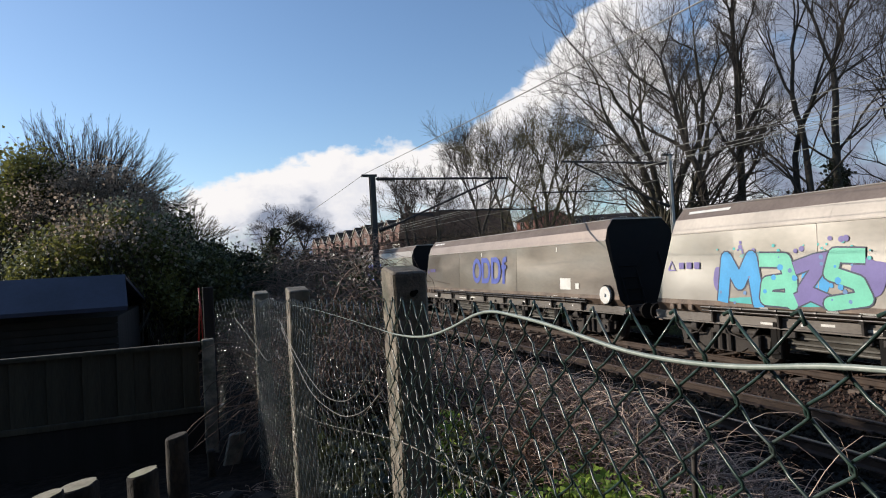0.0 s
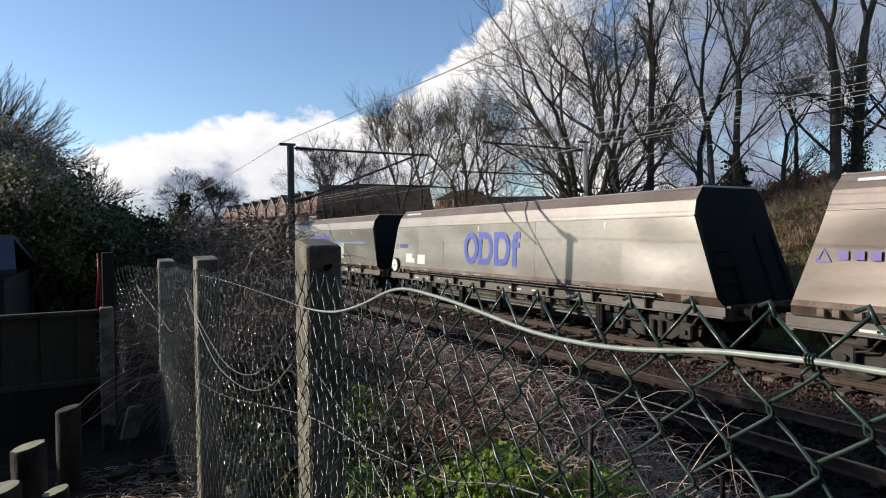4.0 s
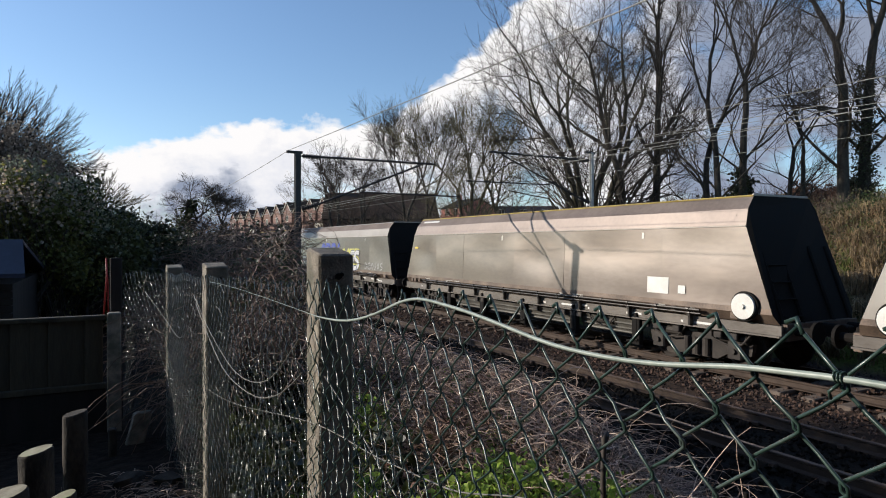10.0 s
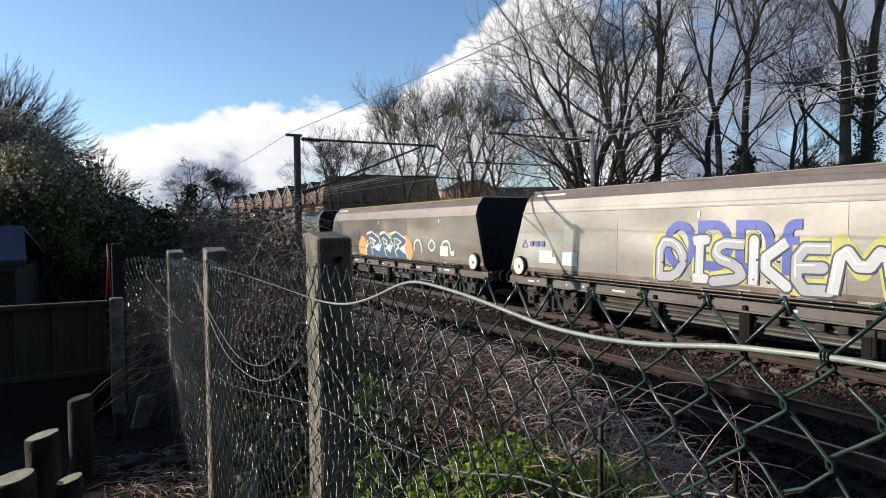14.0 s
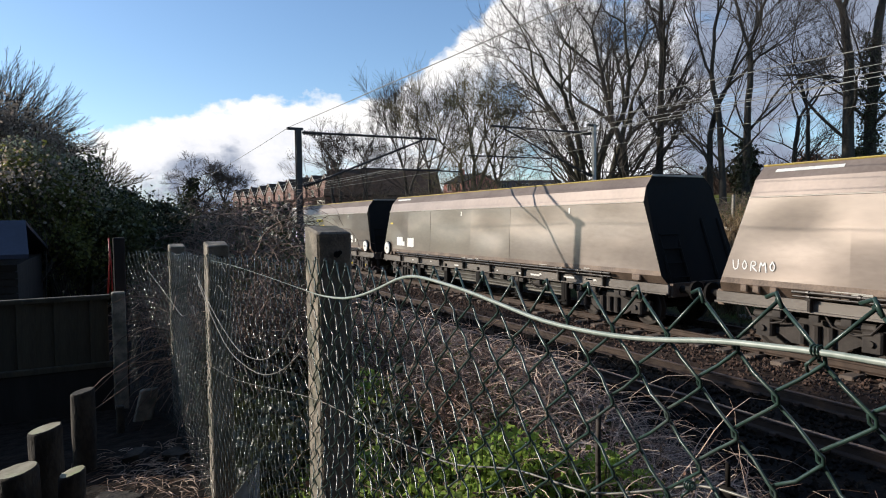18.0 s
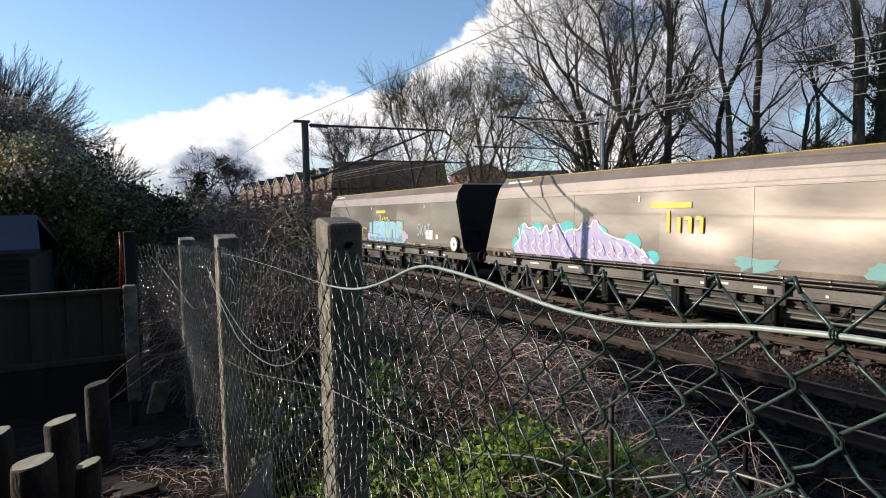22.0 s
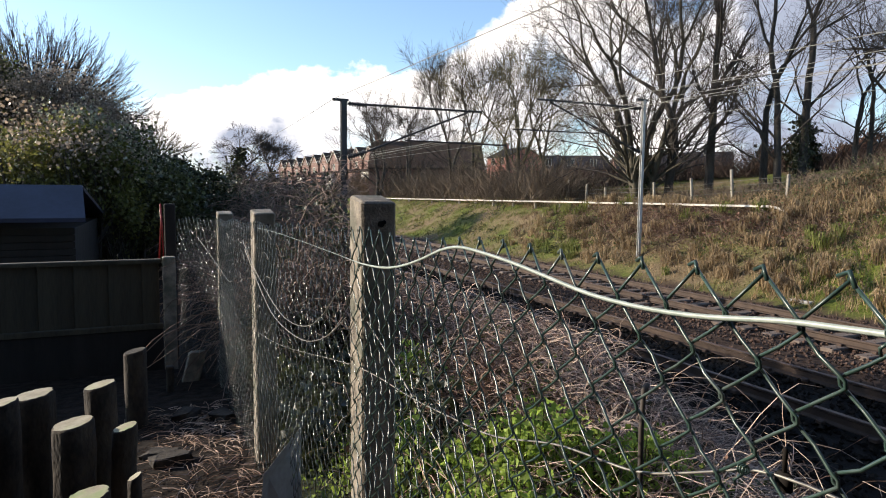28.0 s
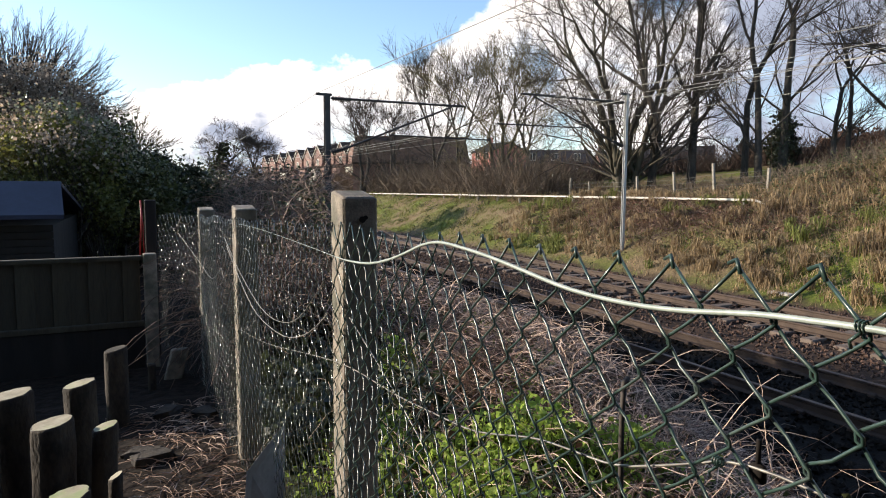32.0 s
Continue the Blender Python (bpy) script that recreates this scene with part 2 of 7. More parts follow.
M_RAILSIDE = mat("rusty_rail_side", (0.07, 0.043, 0.028), (0.038, 0.024, 0.017), 0.75, metal=0.1, scale=4, fine=60, bump=0.3)
M_DARKSLEEPER = mat("near_black_sleeper", (0.025, 0.02, 0.016), (0.012, 0.010, 0.008), 0.95, spec=0.1, scale=5, fine=60, bump=0.4, rnd=0.2)
M_PVC = mat("green_pvc", (0.034, 0.066, 0.054), (0.018, 0.038, 0.032), 0.30, scale=20, fine=120, bump=0.1, dist=0.001, c=(0.10, 0.12, 0.11), cscale=9, cpos=0.64)
M_OLDMESH = mat("faded_green_mesh", (0.055, 0.066, 0.058), (0.016, 0.021, 0.018), 0.20, scale=20, fine=120, bump=0.1, dist=0.001)
M_LINEWIRE = mat("pale_green_wire", (0.36, 0.40, 0.36), (0.22, 0.27, 0.235), 0.42, scale=30, fine=150, bump=0.1, dist=0.001)
M_OLDWIRE = mat("weathered_wire", (0.24, 0.23, 0.20), (0.12, 0.11, 0.10), 0.5, metal=0.4, scale=30, fine=120, bump=0.1, dist=0.001)
M_TAUPE = mat("taupe_wagon_paint", (0.212, 0.174, 0.15), (0.162, 0.133, 0.114), 0.34, metal=0.76, scale=0.5, fine=9, bump=0.06, dist=0.02, stretch=(1, 0.5, 1.6), c=(0.28, 0.23, 0.195), cscale=0.5, cpos=0.58)
M_SILVER = mat("silver_wagon_paint", (0.275, 0.25, 0.222), (0.205, 0.187, 0.168), 0.34, metal=0.8, scale=0.6, fine=8, bump=0.07, dist=0.02, stretch=(1, 0.6, 1.3), c=(0.335, 0.31, 0.28), cscale=0.35, cpos=0.56)
M_BAND_SILVER = mat("dull_silver_upper_plate", (0.26, 0.233, 0.204), (0.205, 0.183, 0.16), 0.48, metal=0.45, scale=0.7, fine=10, bump=0.08)
M_BAND_TAUPE = mat("dull_taupe_upper_plate", (0.225, 0.18, 0.152), (0.175, 0.14, 0.12), 0.48, metal=0.45, scale=0.7, fine=10, bump=0.08)
M_TOPBAND = mat("grimy_upper_plate", (0.215, 0.172, 0.148), (0.155, 0.122, 0.105), 0.8, spec=0.2, scale=1.0, fine=14, bump=0.1)
for sheen in (M_TAUPE, M_SILVER):   # a worn clear lacquer over the plates
    pb = sheen.node_tree.nodes["Principled BSDF"]
    pb.inputs["Coat Weight"].default_value = 0.75
    pb.inputs["Coat Roughness"].default_value = 0.2
M_LIGHTBAND = mat("pale_upper_plate", (0.36, 0.32, 0.28), (0.27, 0.235, 0.205), 0.45, metal=0.35, scale=0.7, fine=10, bump=0.06)
M_BLACK = mat("sooty_black_steel", (0.009, 0.008, 0.007), (0.015, 0.012, 0.010), 0.85, spec=0.2, scale=3, fine=30, bump=0.2)
M_UNDER = mat("brake_dust_steel", (0.055, 0.044, 0.036), (0.03, 0.024, 0.02), 0.75, metal=0.2, scale=4, fine=40, bump=0.25)
M_DOOR = mat("dusty_discharge_door", (0.15, 0.14, 0.118), (0.075, 0.066, 0.055), 0.6, metal=0.2, scale=1.6, fine=24, bump=0.15)
M_SOLE = mat("grimy_solebar", (0.20, 0.14, 0.10), (0.085, 0.058, 0.043), 0.55, metal=0.2, scale=1.6, fine=24, bump=0.15)
M_SOLEBAR = mat("dusty_grey_solebar", (0.18, 0.155, 0.132), (0.095, 0.08, 0.066), 0.55, metal=0.2, scale=1.6, fine=24, bump=0.15, stretch=(1, 0.4, 1))
M_PIPE = mat("black_air_pipe", (0.022, 0.019, 0.016), (0.04, 0.03, 0.024), 0.38, metal=0.3, scale=3, fine=30, bump=0.1)
M_WHITE = mat("white_paint", (0.78, 0.76, 0.70), (0.66, 0.62, 0.55), 0.5, scale=4, fine=40, bump=0.05)
M_YELLOW = mat("yellow_paint", (0.75, 0.55, 0.04), (0.6, 0.43, 0.04), 0.5, scale=3, fine=30, bump=0.05)
M_YELLOWEDGE = mat("dirty_yellow_edge", (0.45, 0.33, 0.06), (0.26, 0.18, 0.06), 0.6, scale=3, fine=30, bump=0.05)
M_BLUE = mat("blue_paint", (0.07, 0.10, 0.42), (0.05, 0.075, 0.33), 0.45, scale=2, fine=20, bump=0.03)


# ---- mesh helpers ----
class MB:
    """Collects vertices, faces and material slots for one mesh."""

    def __init__(self):
        self.v, self.f, self.m = [], [], []

    def add(self, vs, fs, mi=0):
        o = len(self.v)
        self.v.extend(tuple(p) for p in vs)
        self.f.extend(tuple(i + o for i in f) for f in fs)
        self.m.extend([mi] * len(fs))
        return self

    def box(self, x0, y0, z0, x1, y1, z1, mi=0, b=0.0):
        """A box; b > 0 bevels its upright and upper edges."""
        if b <= 0:
            vs = [(x, y, z) for z in (z0, z1) for x, y in ((x0, y0), (x1, y0), (x1, y1), (x0, y1))]
            return self.add(vs, [(3, 2, 1, 0), (4, 5, 6, 7), (0, 1, 5, 4), (1, 2, 6, 5), (2, 3, 7, 6), (3, 0, 4, 7)], mi)

        def ring(i, z):
            a, c, d, e = x0 + i, y0 + i, x1 - i, y1 - i
            return [(a + b, c, z), (d - b, c, z), (d, c + b, z), (d, e - b, z), (d - b, e, z), (a + b, e, z), (a, e - b, z), (a, c + b, z)]
        vs = ring(0, z0) + ring(0, z1 - b) + ring(b, z1)
        fs = [tuple(range(7, -1, -1)), tuple(range(16, 24))]
        for k in (0, 8):
            fs += [(k + i, k + (i + 1) % 8, k + 8 + (i + 1) % 8, k + 8 + i) for i in range(8)]
        return self.add(vs, fs, mi)

    def tube(self, pts, r, n=6, mi=0, cap=True):
        """A tube along points; r is one radius or one for each point."""
        P = [Vector(p) for p in pts]
        R = r if isinstance(r, (list, tuple)) else [r] * len(P)
        vs, fs = [], []
        side = None
        for i, p in enumerate(P):
            d = (P[min(i + 1, len(P) - 1)] - P[max(i - 1, 0)])
            if d.length < 1e-9:
                d = Vector((0, 0, 1))
            d.normalize()
            if side is None:
                side = d.cross(Vector((0, 0, 1)) if abs(d.z) < 0.9 else Vector((1, 0, 0))).normalized()
            else:
                side = (side - d * side.dot(d))
                side = side.normalized() if side.length > 1e-6 else d.orthogonal().normalized()
            up = d.cross(side)
            for k in range(n):
                a = 2 * math.pi * k / n
                vs.append(p + (side * math.cos(a) + up * math.sin(a)) * R[i])
        for i in range(len(P) - 1):
            for k in range(n):
                fs.append((i * n + k, i * n + (k + 1) % n, (i + 1) * n + (k + 1) % n, (i + 1) * n + k))
        if cap and n > 2:
            fs += [tuple(range(n - 1, -1, -1)), tuple(range((len(P) - 1) * n, len(P) * n))]
        return self.add(vs, fs, mi)

    def prism(self, outline, axis, a, b, mi=0):
        """An outline in the two other axes (x before y before z), pushed along axis from a to b."""
        n = len(outline)
        put = {"x": lambda u, v, w: (w, u, v), "y": lambda u, v, w: (u, w, v), "z": lambda u, v, w: (u, v, w)}[axis]
        vs = [put(u, v, a) for u, v in outline] + [put(u, v, b) for u, v in outline]
        fs = [tuple(range(n - 1, -1, -1)), tuple(range(n, 2 * n))] + [(i, (i + 1) % n, n + (i + 1) % n, n + i) for i in range(n)]
        return self.add(vs, fs, mi)

    def disc(self, c, axis, r, w, n=16, mi=0):
        out = [(r * math.cos(2 * math.pi * k / n), r * math.sin(2 * math.pi * k / n)) for k in range(n)]
        o = {"x": (c[1], c[2], c[0]), "y": (c[0], c[2], c[1]), "z": (c[0], c[1], c[2])}[axis]
        return self.prism([(u + o[0], v + o[1]) for u, v in out], axis, o[2] - w / 2, o[2] + w / 2, mi)

    def mesh(self, name, mats, smooth=False, fix=True):
        me = bpy.data.meshes.new(name)
        me.from_pydata(self.v, [], self.f)
        for mt in (mats if isinstance(mats, (list, tuple)) else [mats]):
            me.materials.append(mt)
        if len(set(self.m)) > 1:
            me.polygons.foreach_set("material_index", self.m)
        if smooth:
            me.polygons.foreach_set("use_smooth", [True] * len(self.f))
        me.validate()
        if fix:
            bm = bmesh.new()
            bm.from_mesh(me)
            bmesh.ops.recalc_face_normals(bm, faces=bm.faces)
            bm.to_mesh(me)
            bm.free()
        me.update()
        return me


def part(name, mb, mats, parent, label="", smooth=False, fix=True):
    ob = new(name, mb.mesh(name, mats, smooth, fix) if isinstance(mb, MB) else mb)
    ob.parent = parent
    return tagged(ob, label)


def thing(name, label, category, at=(0, 0, 0), rz=0.0, group="", kind=""):
    ob = new(name)
    ob.empty_display_size = 0.2
    ob.matrix_world = pose(*at, 0, 0, rz)
    return tagged(ob, label, category, group, kind)


def solo(name, mb, mats, label, category, group="", kind="", smooth=False, fix=True):
    return tagged(new(name, mb.mesh(name, mats, smooth, fix)), label, category, group, kind)


def sstep(a, b, v):
    t = min(1, max(0, (v - a) / (b - a)))
    return t * t * (3 - 2 * t)


def ground_z(x, y):
    n = noise.noise((x * 0.5, y * 0.5, 3.3)) * 0.10 + noise.noise((x * 2.1, y * 2.1, 1.3)) * 0.04
    near = 1.28 - 1.52 * sstep(1.6, 5.7, x)
    z = near + n * sstep(7.0, 4.5, x) * (0.35 if x < 0.7 else 1.0)
    if x > 14.4:
        crest = 2.05 + 0.25 * noise.noise((y * 0.08, 2.0, 0))
        z = -0.24 + (crest + 0.24) * (0.75 * sstep(14.4, 19.4, x) + 0.25 * min(1, (x - 14.4) / 5))
        z += sstep(21.0, 36.0, x) * 2.1 + sstep(20, 9, y) * sstep(18.5, 24.0, x) * 2.1
        z += n * 1.6 * sstep(14.8, 16.5, x)
    return z


# ---- ground and railway ----
def make_ground():
    xs = [-2500, -900, -300, -120, -60, -30, -18, -12, -8, -6] + [-5 + 0.25 * i for i in range(0, 100)] + [20 + 0.8 * i for i in range(0, 25)] + [42, 50, 65, 90, 140, 300, 900, 2500]
    ys = [-2500, -900, -300, -100, -50, -25, -15, -10] + [-7 + 0.3 * i for i in range(0, 130)] + [32 + 1.2 * i for i in range(0, 40)] + [82, 95, 115, 150, 220, 400, 900, 2500]
    mb = MB()
    vs = [(x, y, ground_z(x, y)) for y in ys for x in xs]
    nx = len(xs)
    fs = [(j * nx + i, j * nx + i + 1, (j + 1) * nx + i + 1, (j + 1) * nx + i) for j in range(len(ys) - 1) for i in range(nx - 1)]
    mb.add(vs, fs)
    solo("ground", mb, M_GROUND, "rough ground of soil, ballast and grassy railway banks", "ground", kind="structure", smooth=True, fix=False)


make_ground()

NEAR_TRACK, FAR_TRACK = 8.33, 12.6


def make_track(cx, name, label):
    tr = thing(name, label, "railway track", (cx, 0, 0), kind="structure")
    rail = [(-0.07, -0.16), (0.07, -0.16), (0.07, -0.145), (0.012, -0.125), (0.012, -0.045), (0.036, -0.03), (0.036, -0.006), (0.028, 0), (-0.028, 0), (-0.036, -0.006), (-0.036, -0.03), (-0.012, -0.045), (-0.012, -0.125), (-0.07, -0.145)]
    for s in (-1, 1):
        mb = MB().prism([(s * 0.752 + u, v) for u, v in rail], "y", -60, 400)
        for i, f in enumerate(mb.f):
            if len(f) == 4:
                zs = [mb.v[k][2] for k in f]
                mb.m[i] = 1 if min(zs) > -0.007 else 0
        part("rail", mb, [M_RAILSIDE, M_RAILTOP], tr, "rusty rail with a worn bright head")
    sl = MB().box(-1.25, -0.13, -0.38, 1.25, 0.13, -0.165, b=0.02)
    me = sl.mesh("sleeper", M_SLEEPER if cx > 10 else M_DARKSLEEPER)
    for i in range(120):
        o = part("sleeper", me, None, tr)
        o.location = (random.uniform(-0.01, 0.01), -8 + 0.65 * i, random.uniform(-0.006, 0.006) - (0.11 if cx < 10 else 0.0))
        o.rotation_euler = (0, 0, random.uniform(-0.006, 0.006))
    clips = MB()
    for i in range(70):
        y = -8 + 0.65 * i
        for s in (-1, 1):
            for q in (-0.11, 0.11):
                clips.box(s * 0.752 + q - 0.04, y - 0.05, -0.165, s * 0.752 + q + 0.04, y + 0.05, -0.115, b=0.012)
    tagged(part("rail_clips", clips, M_RUST, tr), kind="stuff")


make_track(NEAR_TRACK, "railway_track_near", "rusty unused-looking track on brown ballast")
make_track(FAR_TRACK, "railway_track_far", "running line on concrete sleepers and ballast")


def make_ballast():
    rs = np.random.RandomState(4)
    base = [(1, 0, 0.1), (0.2, 1, -0.1), (-1, 0.1, 0.15), (-0.1, -1, 0), (0.15, 0.1, 0.9), (0, 0, -0.8)]
    brown, dark_bed = MB(), MB()
    for i in range(26000):
        y = -2 + 34 * rs.rand() ** 1.5
        x = rs.uniform(5.6, 15.0)
        r = rs.uniform(0.022, 0.05)
        rail = min(abs(abs(x - NEAR_TRACK) - 0.75), abs(abs(x - FAR_TRACK) - 0.75)) < 0.1
        z = -0.215 + rs.uniform(-0.01, 0.035) - (0.03 if rail else 0)
        if 9.4 < x < 11.0:
            z += 0.09 * (1 - abs(x - 10.2) / 0.8)
        sx, sy, sz = rs.uniform(0.7, 1.3, 3)
        a = rs.rand() * 6.28
        ca, sa = math.cos(a), math.sin(a)
        vs = [(x + r * (u * sx * ca - v * sy * sa), y + r * (u * sx * sa + v * sy * ca), z + r * w * sz) for u, v, w in base]
        (brown if x > 9.25 + rs.uniform(-0.12, 0.12) else dark_bed).add(vs, [(0, 1, 4), (1, 2, 4), (2, 3, 4), (3, 0, 4), (1, 0, 5), (2, 1, 5), (3, 2, 5), (0, 3, 5)])
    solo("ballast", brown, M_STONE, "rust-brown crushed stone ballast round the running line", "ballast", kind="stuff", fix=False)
    solo("blackened_ballast", dark_bed, M_DARKSTONE, "near-black stone ballast round the disused track", "ballast", kind="stuff", fix=False)


make_ballast()

# ---- the train ----
PITCH = 18.0
SIDE = [(1.20, 1.10), (1.335, 1.29), (1.268, 3.02), (1.15, 3.37), (0.92, 3.64)]     # half width, height


def side_x(z):
    for (a, b), (c, d) in zip(SIDE, SIDE[1:]):
        if z <= d:
            return a + (c - a) * (z - b) / (d - b)
    return SIDE[-1][0]


def end_y(z):
    if z < 3.0:
        return 8.28 - (z - 1.1) * 0.36
    return 7.596 - (z - 3.0) * 0.12


PLATE_EDGES = [-1, -0.72, -0.26, 0.06, 0.47, 0.74, 1]          # joints between side plates, along the wagon


def joint_y(e, z):
    return e * end_y(z) if abs(e) == 1 else e * 7.6


def side_plates(seed, m):
    """The flat side plates, slightly dished between their welds, on both sides."""
    rs = random.Random(seed)
    (xa, za), (xb, zb) = SIDE[1], SIDE[2]
    out = []
    for s in (-1, 1):
        for e0, e1 in zip(PLATE_EDGES, PLATE_EDGES[1:]):
            mb = MB()
            amp, tw, cu, cv = rs.uniform(0.005, 0.026), rs.uniform(-0.5, 0.5), rs.uniform(0.35, 0.65), rs.uniform(0.3, 0.7)
            nu, nv = 8, 9
            for a in range(nu + 1):
                for c in range(nv + 1):
                    u, v = a / nu, (0.0 if c == 0 else 0.064 + 0.936 * (c - 1) / (nv - 1))
                    z = za + (zb - za) * v
                    dish = amp * 16 * u * (1 - u) * v * (1 - v) * (1 + tw * math.sin(6 * (u - cu)) + 0.5 * math.sin(7 * (v - cv)))
                    mb.v.append((s * (xa + (xb - xa) * v - max(0, dish)), joint_y(e0, z) + (joint_y(e1, z) - joint_y(e0, z)) * u, z))
            for a in range(nu):
                for c in range(nv):
                    p = a * (nv + 1) + c
                    mb.f.append((p, p + nv + 1, p + nv + 2, p + 1))
                    mb.m.append(0 if c else 1)
            out.append(mb.mesh("side_plate", [m, M_SOLE], smooth=True))
    return out


def hopper_mesh(silver):
    """Open-topped shell: side plates in four facets, sloped ends, an inner skin."""
    mb = MB()
    ring = [(-x, z) for x, z in reversed(SIDE)] + SIDE        # left top ... right top
    n = len(ring)
    o = len(mb.v)
    for e in PLATE_EDGES:
        mb.v.extend((x, joint_y(e, z), z) for x, z in ring)
    for j in range(len(PLATE_EDGES) - 1):
        for i in range(n - 1):
            lvl = min(i, n - 2 - i)
            if lvl != 2:
                mb.f.append((o + j * n + i, o + j * n + i + 1, o + (j + 1) * n + i + 1, o + (j + 1) * n + i))
                mb.m.append({0: 2, 1: 0, 3: 1, 4: 1}[lvl])
    for j in (0, len(PLATE_EDGES) - 1):
        mb.f.append(tuple(o + j * n + q for q in range(n)))
        mb.m.append(4)
    # inner skin and lip
    t = 0.05
    inner = []
    for sx, sy in ((-1, -1), (1, -1), (1, 1), (-1, 1)):
        inner.append((sx * (SIDE[-1][0] - t), sy * (end_y(3.64) - t), 3.642))
    low = [(p[0] * 1.35, p[1] * 0.98, 2.9) for p in inner]
    bot = [(p[0] * 0.5, p[1] * 0.6, 1.3) for p in inner]
    outer = [(sx * SIDE[-1][0], sy * end_y(3.64), 3.642) for sx, sy in ((-1, -1), (1, -1), (1, 1), (-1, 1))]
    k = len(mb.v)
    mb.v.extend(outer + inner + low + bot)
    for i in range(4):
        i2 = (i + 1) % 4
        for a in (0, 4, 8):
            mb.f.append((k + a + i, k + a + i2, k + a + 4 + i2, k + a + 4 + i))
            mb.m.append(2 if a == 0 else 4)
    mb.f.append((k + 12, k + 13, k + 14, k + 15))
    mb.m.append(4)
    return mb


def stroke(mb, pts, w, x_of, dx, mi=0):
    """A flat ribbon along points (y, z) laid on the side plate, w wide."""
    P = [Vector(p) for p in pts]
    L, R = [], []
    for i, p in enumerate(P):
        d = P[min(i + 1, len(P) - 1)] - P[max(i - 1, 0)]
        d = d.normalized() if d.length > 0 else Vector((1, 0))
        q = Vector((-d.y, d.x)) * w / 2
        L.append(p + q), R.append(p - q)
    vs = [(-(x_of(p.y) + dx), p.x, p.y) for p in L + R]
    n = len(P)
    mb.add(vs, [(i, i + 1, n + i + 1, n + i) for i in range(n - 1)], mi)


def arc(cy, cz, ry, rz, a0, a1, n=10):
    return [(cy + ry * math.cos(radians(a0 + (a1 - a0) * i / n)), cz + rz * math.sin(radians(a0 + (a1 - a0) * i / n))) for i in range(n + 1)]


def plate(mb, y0, z0, y1, z1, dx=0.006, mi=0):
    vs = [(-(side_x(z) + dx), y, z) for y, z in ((y0, z0), (y1, z0), (y1, z1), (y0, z1))]
    mb.add(vs, [(0, 1, 2, 3)], mi)


def operator_mark(y0, z0, h):
    """Four plain blue shapes in a row towards -y: a ring, two rounded loops, a hooked bar."""
    out = []
    w = h * 0.19
    y = y0 - h * 0.36
    mb = MB()
    stroke(mb, arc(y, z0 + h / 2, h * 0.33, h / 2 - w / 2, 0, 360, 24), w, side_x, 0.006)
    out.append(mb)
    for k in range(2):
        y -= h * 0.88
        q, t, b = h * 0.33, z0 + h - w / 2, z0 + w / 2
        mb = MB()
        stroke(mb, [(y + q, z0), (y + q, z0 + h)], w, side_x, 0.006)
        stroke(mb, [(y + q, t), (y, t)] + arc(y, (t + b) / 2, q * 0.9, (t - b) / 2, 90, 270, 12)[::1] + [(y + q, b)], w, side_x, 0.0064)
        out.append(mb)
    y -= h * 0.62
    mb = MB()
    stroke(mb, [(y, z0), (y, z0 + h * 0.75)] + arc(y - h * 0.16, z0 + h * 0.75, h * 0.16, h * 0.16, 0, 90, 5) + [(y - h * 0.26, z0 + h * 0.91)], w, side_x, 0.006)
    stroke(mb, [(y + h * 0.16, z0 + h * 0.62), (y - h * 0.22, z0 + h * 0.62)], w * 0.8, side_x, 0.0064)
    out.append(mb)
    return out


def blob(y0, z0, w, h, seed, n=48, rough=0.12):
    rs = random.Random(seed)
    ph = [rs.uniform(0, 6.28) for _ in range(6)]
    out = []
    for i in range(n):
        a = 2 * math.pi * i / n
        k = 1 + rough * sum(math.sin(a * (3 + 2 * j) + ph[j]) / (1 + 0.5 * j) for j in range(6)) * 0.6
        c, s = math.cos(a), math.sin(a)
        e = (abs(c) ** 4 + abs(s) ** 4) ** -0.25
        out.append((y0 + w / 2 * (c * e * k - 1), z0 + h / 2 * (s * e * k + 1)))
    return out


def soften(pts, times=1):
    for _ in range(times):
        q = [pts[0]]
        for a, b in zip(pts, pts[1:]):
            q += [(a[0] * 0.75 + b[0] * 0.25, a[1] * 0.75 + b[1] * 0.25), (a[0] * 0.25 + b[0] * 0.75, a[1] * 0.25 + b[1] * 0.75)]
        pts = q + [pts[-1]]
    return pts


